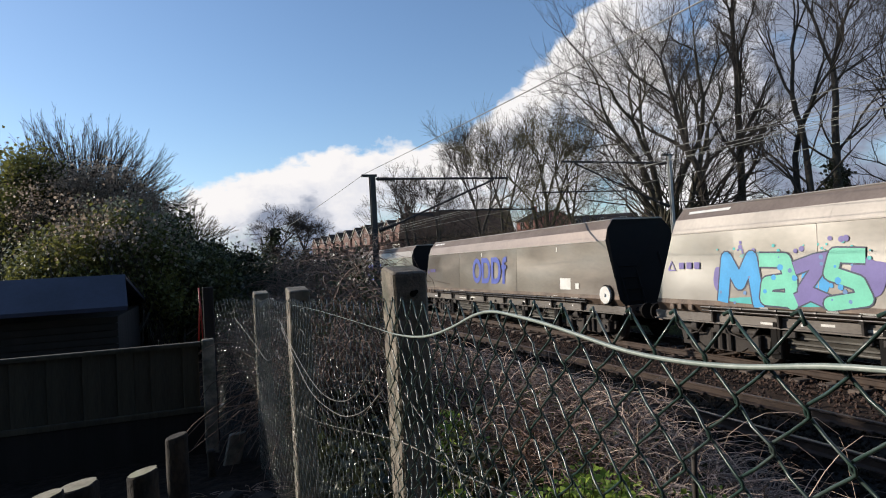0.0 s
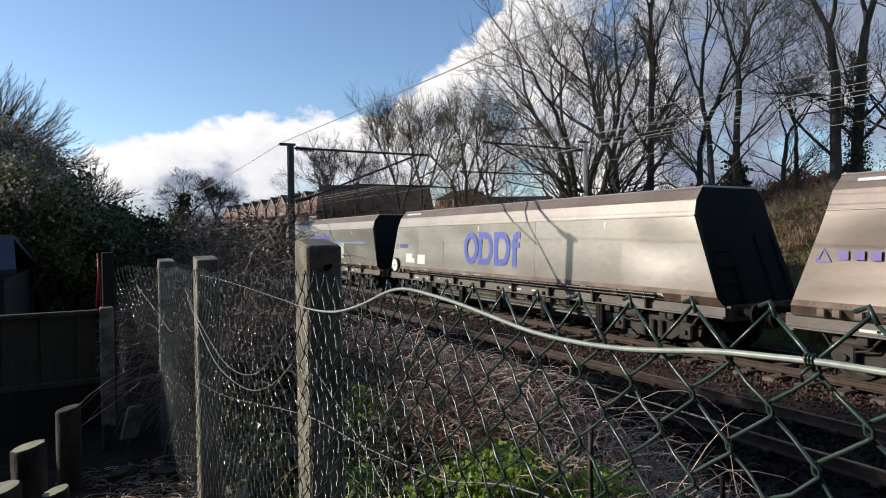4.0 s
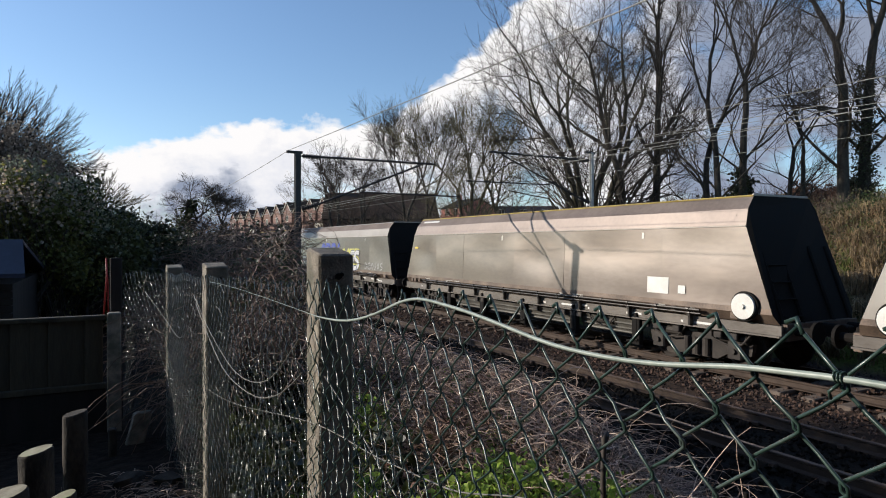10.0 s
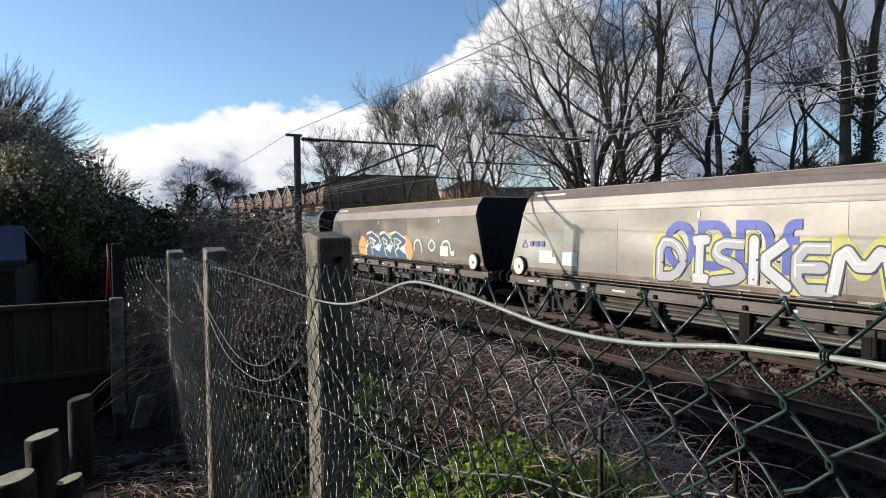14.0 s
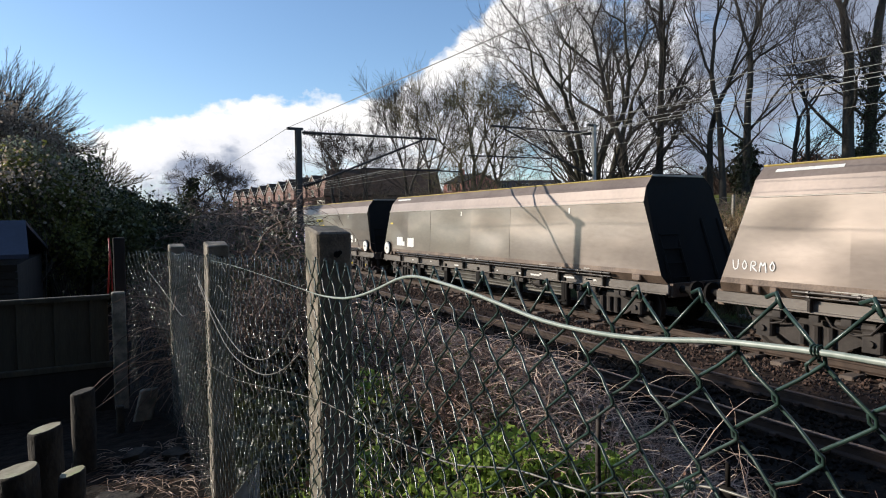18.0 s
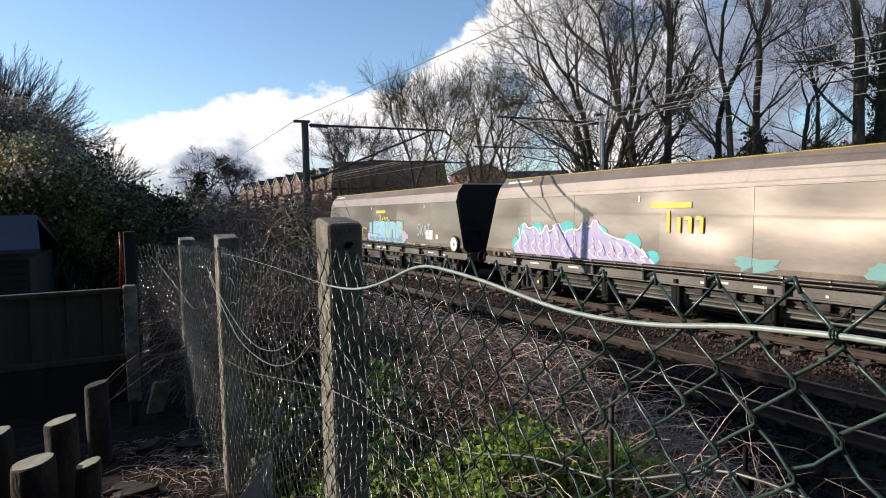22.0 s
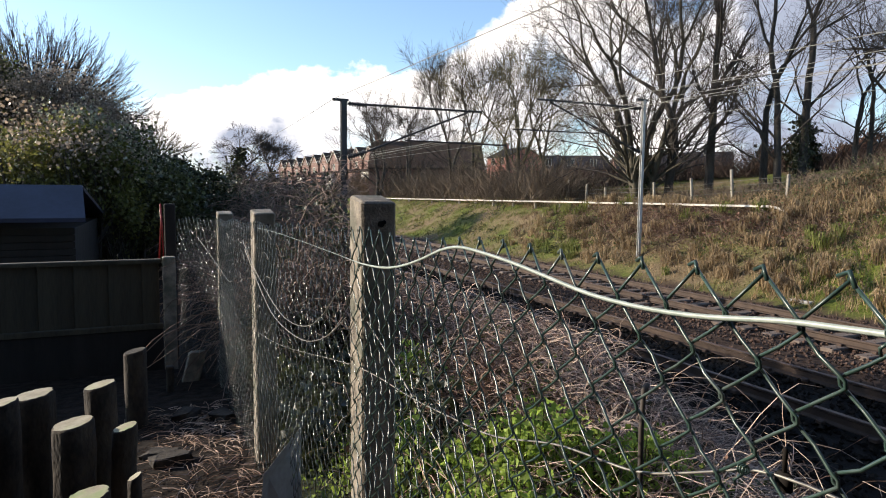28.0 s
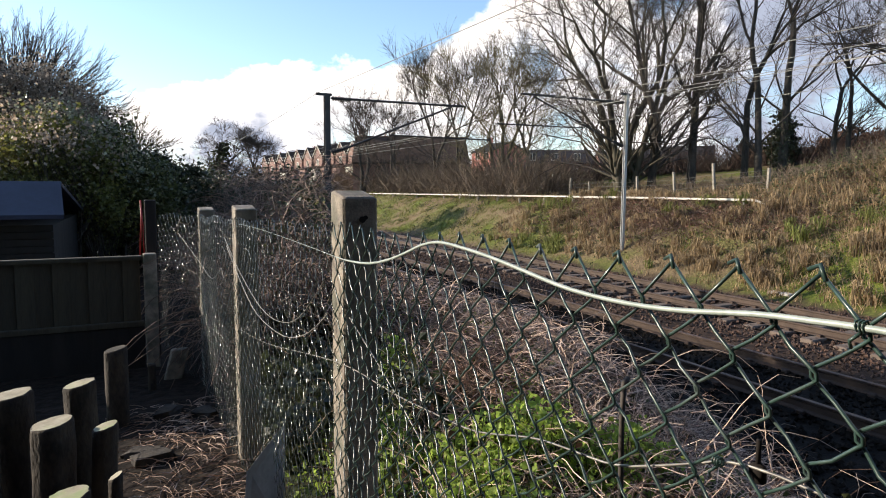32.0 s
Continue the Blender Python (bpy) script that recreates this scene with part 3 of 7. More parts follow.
class Spray:
    """Spray paint on a wagon side, in a box that starts at y0, z0 and runs w towards -y and h up; points are shares of that box."""

    def __init__(self, parent, y0, z0, w, h):
        self.parent, self.y0, self.z0, self.w, self.h = parent, y0, z0, w, h
        self.layers, self.step = {}, 0

    def at(self, p):
        return (self.y0 - self.w * p[0], max(1.295, self.z0 + self.h * p[1]))

    def put(self, paint, pts, faces):
        """Points (y, z) of one piece; every next piece lies a hair above the one before."""
        self.step += 1
        dx = 0.004 + 0.00003 * self.step
        self.layers.setdefault(paint, MB()).add([(-(side_x(max(1.295, z)) + dx), y, max(1.295, z)) for y, z in pts], faces)

    def poly(self, paint, pts):
        q = [self.at(p) for p in pts]
        n = len(q)
        c = (sum(p[0] for p in q) / n, sum(p[1] for p in q) / n)
        self.put(paint, [c] + q, [(0, 1 + i, 1 + (i + 1) % n) for i in range(n)])

    def oval(self, paint, u, v, ru, rv, lean=0.0, n=26):
        wob = [1 + 0.16 * noise.noise((u * 9 + 1.4 * math.cos(6.283 * i / n), v * 7 + 1.4 * math.sin(6.283 * i / n), ru * 30)) for i in range(n)]
        self.poly(paint, [(u + (ru * math.cos(a) + lean * rv * math.sin(a)) * k, v + rv * math.sin(a) * k) for a, k in zip((2 * math.pi * i / n for i in range(n)), wob)])

    def line(self, paint, pts, wd, round_ends=True, taper=1.0):
        """A thick line of wd metres; taper is the share of the width left at its end."""
        q = [Vector(self.at(p)) for p in pts]
        n = len(q) - 1
        for i, (a, b) in enumerate(zip(q, q[1:])):
            d = b - a
            if d.length < 1e-6:
                continue
            o = Vector((-d.y, d.x)).normalized() / 2
            w0, w1 = wd * (1 + (taper - 1) * i / n), wd * (1 + (taper - 1) * (i + 1) / n)
            self.put(paint, [tuple(a + o * w0), tuple(b + o * w1), tuple(b - o * w1), tuple(a - o * w0)], [(0, 1, 2, 3)])
            if i < n - 1 or round_ends:
                self.put(paint, [tuple(b + Vector((math.cos(k * 0.628), math.sin(k * 0.628))) * w1 / 2) for k in range(10)], [tuple(range(10))])

    def glyph(self, lines, u, du, fill, edge, wd, rim, soft=1, shine=None, taper=1.0, v=0.0, dv=1.0):
        """One outlined figure made of thick lines inside a slice of the box."""
        placed = [soften([(u + du * a, v + dv * b) for a, b in ln], soft) for ln in lines]
        for ln in placed:
            self.line(edge, ln, wd + 2 * rim, taper=taper)
        for ln in placed:
            self.line(fill, ln, wd, taper=taper)
        if shine:
            for ln in placed:
                k = len(ln) // 2
                self.line(shine, [(a - 0.004, b + 0.05) for a, b in ln[:k + 1]], wd * 0.16)

    def specks(self, paint, n, size, seed, box=(0, 1, 0, 1)):
        rs = random.Random(seed)
        for _ in range(n):
            r = size * rs.uniform(0.4, 1.3)
            u, v = rs.uniform(*box[:2]), rs.uniform(*box[2:])
            self.oval(paint, u, v, r / self.w, r / self.h, n=9)

    def done(self, label):
        for i, (paint, mb) in enumerate(self.layers.items()):
            ob = part("graffiti_paint", mb, paint, self.parent, fix=False)
            tagged(ob, label if i == 0 else "", kind="stuff")


# outlined figures as thick lines in a unit box
FIG = {
    "peaks": [[(0.08, 0.0), (0.2, 0.95), (0.5, 0.42), (0.78, 0.95), (0.92, 0.0)]],
    "hooked": [[(0.12, 0.9), (0.72, 0.88), (0.84, 0.5), (0.86, 0.05)], [(0.8, 0.48), (0.3, 0.42), (0.25, 0.12), (0.8, 0.1)]],
    "folded": [[(0.1, 0.72), (0.6, 0.86), (0.95, 0.9)], [(0.72, 0.8), (0.3, 0.3)], [(0.12, 0.1), (0.45, 0.24), (0.95, 0.06)]],
    "snake": [[(0.92, 0.92), (0.25, 0.95), (0.12, 0.62), (0.75, 0.45), (0.9, 0.18), (0.1, 0.06)]],
    "round": [[(0.15, 0.05), (0.15, 0.92), (0.6, 0.9), (0.86, 0.5), (0.6, 0.08), (0.15, 0.05)]],
    "bar": [[(0.5, 0.03), (0.5, 0.95)], [(0.2, 0.92), (0.8, 0.95)], [(0.2, 0.05), (0.8, 0.05)]],
    "split": [[(0.18, 0.02), (0.18, 0.98)], [(0.9, 0.95), (0.3, 0.5), (0.92, 0.04)]],
    "comb": [[(0.9, 0.9), (0.2, 0.9), (0.2, 0.06), (0.9, 0.08)], [(0.2, 0.5), (0.75, 0.52)]],
    "cup": [[(0.1, 0.95), (0.2, 0.12), (0.75, 0.1), (0.85, 0.95)]],
    "loop": [[(0.15, 0.0), (0.15, 0.92), (0.8, 0.85), (0.75, 0.5), (0.2, 0.48), (0.9, 0.02)]],
    "arch": [[(0.12, 0.02), (0.15, 0.85), (0.7, 0.88), (0.85, 0.02)]],
    "ring": [[(0.5, 0.92), (0.14, 0.5), (0.5, 0.06), (0.86, 0.5), (0.5, 0.92)]],
}


def scrawl(parent, y0, z0, w, h, figures, paint, wd, label="", soft=2):
    """Thin sprayed figures in a row."""
    sp = Spray(parent, y0, z0, w, h)
    for k, name in enumerate(figures):
        for ln in FIG[name]:
            sp.line(paint, soften([((k + 0.08 + 0.84 * a) / len(figures), b) for a, b in ln], soft), wd)
    sp.done(label)


def spray(name, c, rough=0.5):
    return mat(name, c, tuple(v * 0.82 for v in c), rough, scale=2.5, fine=25, bump=0.03)


S_CYAN, S_GREEN, S_PURPLE = spray("cyan_spray", (0.03, 0.36, 0.72)), spray("mint_spray", (0.16, 0.62, 0.42)), spray("violet_spray", (0.17, 0.13, 0.36))
S_DARK, S_WHITE, S_RED = spray("dark_spray", (0.03, 0.04, 0.08)), spray("white_spray", (0.75, 0.73, 0.70)), spray("red_spray", (0.5, 0.05, 0.05))
S_SKY, S_PINK, S_YEL = spray("sky_blue_spray", (0.12, 0.25, 0.47)), spray("pink_spray", (0.55, 0.36, 0.42)), spray("lemon_spray", (0.58, 0.54, 0.12))
S_GREY, S_ORANGE, S_TEAL = spray("chrome_spray", (0.42, 0.41, 0.42)), spray("orange_spray", (0.75, 0.36, 0.10)), spray("petrol_spray", (0.03, 0.10, 0.16))
S_BLUEGREY, S_LIGHTGREY, S_SKYLIGHT, S_PALEGREEN = spray("blue_grey_spray", (0.16, 0.22, 0.42)), spray("silver_spray", (0.6, 0.59, 0.58)), spray("light_sky_spray", (0.24, 0.48, 0.66)), spray("pale_green_overpaint", (0.5, 0.52, 0.4))
S_PALEAQUA = spray("faded_aqua_spray", (0.16, 0.36, 0.33))
S_LILAC, S_AQUA = spray("lilac_spray", (0.46, 0.38, 0.58)), spray("aqua_spray", (0.06, 0.48, 0.45))


def bogie_parts():
    frame_mb = MB()
    for s in (-1, 1):
        out = [(-1.35, 0.62), (-1.2, 0.66), (-0.55, 0.72), (0.55, 0.72), (1.2, 0.66), (1.35, 0.62), (1.3, 0.38), (0.75, 0.36), (0.5, 0.22), (-0.5, 0.22), (-0.75, 0.36), (-1.3, 0.38)]
        frame_mb.prism(out, "x", s * 1.04 - 0.05, s * 1.04 + 0.05)
        for q in (-0.12, 0.0, 0.12):      # springs
            frame_mb.tube([(s * 1.12, q * 2.2, 0.26), (s * 1.12, q * 2.2, 0.62)], 0.07, 8)
    frame_mb.box(-1.05, -0.2, 0.35, 1.05, 0.2, 0.7, b=0.02)
    wheel = MB()
    for s in (-1, 1):
        prof = [(0.70, 0.49), (0.73, 0.46), (0.82, 0.455), (0.83, 0.40), (0.78, 0.36), (0.76, 0.1)]
        n = 24
        vs = [(s * x, r * math.cos(2 * math.pi * k / n), r * math.sin(2 * math.pi * k / n)) for x, r in prof for k in range(n)]
        fs = [(i * n + k, i * n + (k + 1) % n, (i + 1) * n + (k + 1) % n, (i + 1) * n + k) for i in range(len(prof) - 1) for k in range(n)]
        wheel.add(vs, fs)
        wheel.disc((s * 0.76, 0, 0), "x", 0.12, 0.1, 12)
        wheel.disc((s * 0.705, 0, 0), "x", 0.47, 0.02, 24)
    wheel.tube([(-1.0, 0, 0), (1.0, 0, 0)], 0.08, 10)
    box_mb = MB()
    box_mb.box(-0.17, -0.17, -0.16, 0.12, 0.17, 0.2, b=0.03)
    box_mb.disc((-0.19, 0, 0), "x", 0.055, 0.06, 14, 1)
    return frame_mb.mesh("bogie_frame", M_UNDER), wheel.mesh("wheelset", M_UNDER), box_mb.mesh("axle_box", [M_UNDER, M_YELLOW])


BOGIE_FRAME, WHEELSET, AXLE_BOX = bogie_parts()
AXLE_BOX_PLAIN = AXLE_BOX.copy()
AXLE_BOX_PLAIN.materials[1] = M_UNDER


def shared_wagon_meshes():
    d = {k: [] for k in ("solebar", "pipe_rail", "bracket", "discharge_door", "door_post", "buffer", "coupler", "end_stanchion", "ladder_rung", "brake_gear", "end_rim")}
    for s in (-1, 1):
        d["solebar"].append(MB().box(min(s * 1.20, s * 1.265), -8.35, 0.90, max(s * 1.20, s * 1.265), 8.35, 1.09).mesh("solebar", M_SOLEBAR))
        d["solebar"].append(MB().box(min(s * 1.20, s * 1.33), -8.35, 0.865, max(s * 1.20, s * 1.33), 8.35, 0.898).mesh("solebar_flange", M_SOLEBAR))
        d["solebar"].append(MB().box(-1.16, s * 8.325 - 0.075, 0.8, 1.16, s * 8.325 + 0.075, 1.12).mesh("headstock", M_SOLE))
        for z, x, r in ((1.245, 1.40, 0.030), (1.165, 1.375, 0.021)):
            mb = MB().tube([(s * x, -6.6, z), (s * x, 6.6, z)], r, 8)
            for k in range(15):
                mb.disc((s * x, -6.3 + 0.9 * k, z), "y", r * 1.5, 0.05, 10)
            d["pipe_rail"].append(mb.mesh("pipe_rail", M_PIPE, smooth=False))
        for i in range(8):
            y = -6.3 + 1.8 * i
            mb = MB().box(s * 1.335 - 0.05, y - 0.03, 0.9, s * 1.335 + 0.05, y + 0.03, 1.27, b=0.008)
            mb.box(s * 1.345 - 0.07, y - 0.055, 1.10, s * 1.345 + 0.07, y + 0.055, 1.15, b=0.01)
            d["bracket"].append(mb.mesh("bracket", M_PIPE))
        for y0, y1 in ((-4.5, -2.5), (-2.2, -0.15), (0.15, 2.2), (2.5, 4.5)):      # ribbed sloping discharge panels
            mb = MB()
            vs = [(s * 1.20, y0, 0.80), (s * 1.20, y1, 0.80), (s * 1.04, y1, 0.46), (s * 1.04, y0, 0.46), (s * 1.14, y0, 0.80), (s * 1.14, y1, 0.80), (s * 0.98, y1, 0.46), (s * 0.98, y0, 0.46)]
            mb.add(vs, [(0, 1, 2, 3), (7, 6, 5, 4), (0, 4, 5, 1), (3, 2, 6, 7), (0, 3, 7, 4), (1, 5, 6, 2)])
            for q in (0.70, 0.57):
                x = s * (1.04 + (q - 0.46) * 0.47 + 0.012)
                mb.box(x - 0.025, y0, q - 0.018, x + 0.025, y1, q + 0.018)
            mb.tube([(s * 1.05, y0, 0.46), (s * 1.05, y1, 0.46)], 0.03, 8)
            d["discharge_door"].append(mb.mesh("discharge_door", M_DOOR))
        for y in (-2.35, 2.35, 0.0, -4.65, 4.65):
            mb = MB().box(s * 1.21 - 0.09, y - 0.13, 0.24, s * 1.21 + 0.06, y + 0.13, 0.86, b=0.02)
            mb.box(s * 1.28 - 0.03, y - 0.05, 0.30, s * 1.28 + 0.03, y + 0.05, 1.0, b=0.01)
            mb.tube([(s * 1.3, y - 0.09, 0.36), (s * 1.3, y + 0.28, 0.30)], 0.03, 6)
            d["door_post"].append(mb.mesh("door_post", M_BLACK))
        for y in (-5.6, 5.6, -7.2, 7.2, -3.4):      # reservoirs, brake gear and hoses below the frame
            mb = MB().tube([(s * 1.10, y - 0.34, 0.70), (s * 1.10, y + 0.34, 0.70)], 0.10, 10)
            mb.tube([(s * 1.22, y - 0.5, 0.86), (s * 1.24, y - 0.3, 0.62), (s * 1.2, y, 0.55), (s * 1.24, y + 0.35, 0.66), (s * 1.22, y + 0.5, 0.86)], 0.02, 6)
            d["brake_gear"].append(mb.mesh("brake_gear", M_UNDER))
        # pale rim: the light on the end's top lip, put into its colour
        yt = s * end_y(3.64)
        d["end_rim"].append(MB().box(-0.9, min(yt, yt - s * 0.06), 3.646, 0.9, max(yt, yt - s * 0.06), 3.69, b=0.01).mesh("end_rim", M_LIGHTBAND))
        for x in (-0.87, 0.87):
            mb = MB().tube([(x, s * 8.35, 0.98), (x, s * 8.78, 0.98)], 0.09, 10)
            mb.disc((x, s * 8.8, 0.98), "y", 0.22, 0.06, 16)
            d["buffer"].append(mb.mesh("buffer", M_BLACK))
        d["coupler"].append(MB().box(-0.12, s * 8.62 - 0.32, 0.85, 0.12, s * 8.62 + 0.32, 1.1, b=0.03).mesh("coupler", M_BLACK))
        for x in (-1.1, -0.5, 0.5, 1.1):
            d["end_stanchion"].append(MB().tube([(x, s * 8.3, 1.1), (x, s * 7.75, 2.6)], 0.045, 6).mesh("end_stanchion", M_BLACK))
        for k in range(4):
            d["ladder_rung"].append(MB().tube([(-1.1, s * (8.3 - 0.12 * k), 1.25 + 0.33 * k), (-0.5, s * (8.3 - 0.12 * k), 1.25 + 0.33 * k)], 0.02, 5).mesh("ladder_rung", M_BLACK))
    d["fittings"] = []
    small = MB().box(-0.06, -0.09, -0.06, 0.02, 0.10, 0.06, b=0.012).mesh("underframe_fitting", M_UNDER)
    valve = MB().box(-0.05, -0.08, -0.05, 0.03, 0.08, 0.09, b=0.02).mesh("valve_box", M_SOLE)
    for k in range(22):
        d["fittings"].append((small, (-1.26, random.uniform(-7.4, 7.4), 0.775)))
    for k in range(12):
        d["fittings"].append((valve, (-1.31, random.choice((-1, 1)) * random.uniform(5.2, 7.7), 1.20)))
    mb = MB()
    mb.disc((-1.41, 0, 0), "x", 0.255, 0.05, 28, 0)
    mb.disc((-1.45, 0, 0), "x", 0.05, 0.05, 12, 0)
    mb.disc((-1.365, 0, 0), "x", 0.30, 0.03, 28, 1)
    d["wheel_disc"] = mb.mesh("handwheel", [M_WHITE, M_BLACK])
    mb = MB()
    for s in (-1, 1):           # pressed seams and vertical weld lines
        mb.tube([(s * 0.925, -end_y(3.64), 3.645), (s * 0.925, end_y(3.64), 3.645)], 0.022, 6)
    d["seam"] = mb
    d["crease"] = []
    for s in (-1, 1):
        d["crease"].append(MB().tube([(s * 1.275, -end_y(3.02), 3.02), (s * 1.275, end_y(3.02), 3.02)], 0.015, 5).mesh("crease", M_LIGHTBAND))
    return d


WM = shared_wagon_meshes()
SEAM_PLAIN, SEAM_YELLOW = WM["seam"].mesh("top_rail", M_LIGHTBAND), WM["seam"].mesh("top_rail", [M_YELLOWEDGE])
BODY_TAUPE = hopper_mesh(0).mesh("hopper_body", [M_BAND_TAUPE, M_SOLE, M_TOPBAND, M_LIGHTBAND, M_BLACK])
BODY_SILVER = hopper_mesh(1).mesh("hopper_body", [M_BAND_SILVER, M_SOLE, M_TOPBAND, M_LIGHTBAND, M_BLACK])

PLATES_TAUPE, PLATES_SILVER = side_plates(5, M_TAUPE), side_plates(6, M_SILVER)


def wagon(label, silver, yellow_top, disc_end, yellow_hubs=False, panels=True):
    w = thing("hopper_wagon", label, "hopper wagon", group="wagons of the coal train")
    part("hopper_body", BODY_SILVER if silver else BODY_TAUPE, None, w)
    for me in (PLATES_SILVER if silver else PLATES_TAUPE):
        part("side_plate", me, None, w)
    part("top_rail", SEAM_YELLOW if yellow_top else SEAM_PLAIN, None, w, "yellow top edge" if yellow_top else "")
    for key in ("solebar", "pipe_rail", "bracket", "discharge_door", "door_post", "buffer", "coupler", "end_stanchion", "ladder_rung", "crease", "brake_gear", "end_rim"):
        for me in WM[key]:
            part(key, me, None, w)
    for me, at in WM["fittings"]:
        part("underframe_fitting", me, None, w).location = at
    hw = part("handwheel", WM["wheel_disc"], None, w, "white round brake handwheel")
    hw.location = (0, disc_end * 7.64, 1.42)
    for s in (-1, 1):
        bg = part("bogie", BOGIE_FRAME, None, w)
        bg.location = (0, s * 6.3, 0)
        for q in (-1, 1):
            ax = part("wheelset", WHEELSET, None, bg)
            ax.location = (0, q * 1.0, 0.46)
            for e in (-1, 1):
                ab = part("axle_box", AXLE_BOX if yellow_hubs else AXLE_BOX_PLAIN, None, bg)
                ab.location = (e * 1.06, q * 1.0, 0.46)
                ab.rotation_euler = (0, 0, 0 if e < 0 else math.pi)
    # data panels and stencilled notes, as plain bars
    rs = random.Random(len(bpy.data.objects))
    bars = []
    for k in range(9):
        y = rs.uniform(-6.8, 6.8)
        bars.append((y, 1.2, y + rs.uniform(0.1, 0.42), 1.27 + rs.uniform(0, 0.06), 0.012))
    e = disc_end
    bars += [(e * 5.05, 1.53, e * 5.68, 1.9, 0.006), (e * 5.95, 1.56, e * 6.15, 1.74, 0.006), (7.2, 3.50, 5.9, 3.56, 0.012), (-4.9, 2.78, -4.84, 2.93, 0.006), (1.1, 2.78, 1.16, 2.93, 0.006)]
    if not panels:
        bars = bars[:9] + bars[11:]
    elif e > 0:
        bars.append((6.15, 1.56, 6.75, 1.92, 0.0065))
    for y0, z0, y1, z1, dx in bars:
        mb = MB()
        plate(mb, y0, z0, y1, z1, dx)
        part("data_panel", mb, M_WHITE, w, "small white data panel", fix=False)
    for k in range(10):
        y, z = rs.uniform(-7.2, 7.2), rs.uniform(0.93, 1.0)
        q = rs.choice((0.06, 0.1, 0.3, 0.45))
        mb = MB().add([(-1.268, y, z), (-1.268, y + q, z), (-1.268, y + q, z + 0.05), (-1.268, y, z + 0.05)], [(0, 1, 2, 3)])
        part("stencil_bar", mb, M_WHITE, w, "small white stencilled bar", fix=False)
    for y in (-1.98, 3.57):
        mb = MB().add([(-1.336, y - 0.008, 1.42), (-1.336, y + 0.008, 1.42), (-1.275, y + 0.008, 3.0), (-1.275, y - 0.008, 3.0), (-1.30, y - 0.008, 1.42), (-1.30, y + 0.008, 1.42), (-1.24, y + 0.008, 3.0), (-1.24, y - 0.008, 3.0)], [(0, 1, 2, 3), (7, 6, 5, 4), (0, 4, 5, 1), (1, 5, 6, 2), (2, 6, 7, 3), (3, 7, 4, 0)])
        part("weld_strip", mb, M_LIGHTBAND if silver else M_TAUPE, w)
    return w


def build_train():
    W = []
    silver = "silver"
    specs = [
        ("silver coal hopper wagon with cyan and green graffiti", 1, 0, -1),
        ("taupe coal hopper wagon with blue operator mark", 0, 0, -1),
        ("silver coal hopper wagon with large blue mark", 1, 0, 1),
        ("silver coal hopper wagon with blue and red graffiti over its mark", 1, 0, 1),
        ("plain taupe coal hopper wagon with yellow top edge", 0, 1, -1),
        ("silver coal hopper wagon with lemon-edged chrome graffiti", 1, 0, 1),
        ("taupe coal hopper wagon with orange and petrol graffiti", 0, 1, -1),
        ("plain dented taupe coal hopper wagon with yellow top edge", 0, 1, 1),
        ("taupe coal hopper wagon with lilac and aqua graffiti", 0, 1, -1),
        ("last taupe coal hopper wagon with sky blue graffiti", 0, 1, -1),
    ]
    for i, (lb, si, ye, de) in enumerate(specs):
        W.append(wagon(lb, si, ye, de, i == 8, i != 3))

    def mark(w, y, z, h):
        for mb in operator_mark(y, z, h):
            part("operator_mark", mb, M_BLUE, w, "plain blue painted shape", fix=False)

    def small_mark(w, y, z):
        mb = MB()
        stroke(mb, [(y, z), (y - 0.12, z + 0.22), (y - 0.24, z), (y, z)], 0.05, side_x, 0.006)
        for k in range(3):
            stroke(mb, [(y - 0.38 - 0.26 * k, z + 0.11), (y - 0.55 - 0.26 * k, z + 0.11)], 0.16, side_x, 0.006)
        tagged(part("leasing_mark", mb, S_PURPLE, w, fix=False), "small blue-grey plain mark", kind="stuff")

    def yellow_mark(w, y, z, big):
        mb = MB()
        stroke(mb, [(y, z + big * 1.25), (y - big * 2.4, z + big * 1.25)], 0.16 * big + 0.05, side_x, 0.006)
        for k in range(4 if big > 0.3 else 0):
            stroke(mb, [(y - 0.55 - k * big * 0.62, z), (y - 0.55 - k * big * 0.62, z + big * (1.0 if k == 0 else 0.7))], big * 0.2, side_x, 0.006)
            if k > 1:
                stroke(mb, [(y - 0.55 - k * big * 0.62, z + big * 0.66), (y - 0.55 - (k - 0.5) * big * 0.62, z + big * 0.66)], big * 0.18, side_x, 0.007)
        part("operator_mark", mb, M_YELLOW, w, "plain yellow painted bars", fix=False)

    A, B, C, D, E, F, G, H, I, J = W
    small_mark(A, 7.75, 2.12)
    sp = Spray(A, 6.08, 1.38, 3.5, 1.05)
    sp.oval(S_PURPLE, 0.0, 0.5, 0.05, 0.3), sp.oval(S_PURPLE, 1.0, 0.55, 0.10, 0.34), sp.oval(S_PURPLE, 1.06, 0.62, 0.06, 0.2)
    sp.oval(S_PALEAQUA, 0.33, 0.98, 0.16, 0.08), sp.oval(S_CYAN, 0.7, 0.45, 0.08, 0.4), sp.oval(S_AQUA, 0.45, 0.06, 0.4, 0.09)
    sp.specks(S_AQUA, 26, 0.035, 3, (-0.04, 1.02, 0.85, 1.2)), sp.specks(S_PURPLE, 12, 0.05, 4, (0.1, 1.05, 1.0, 1.3))
    sp.glyph(FIG["peaks"], 0.0, 0.34, S_CYAN, S_DARK, 0.30, 0.035, 0)
    sp.glyph(FIG["hooked"], 0.29, 0.30, S_GREEN, S_DARK, 0.29, 0.035, 0)
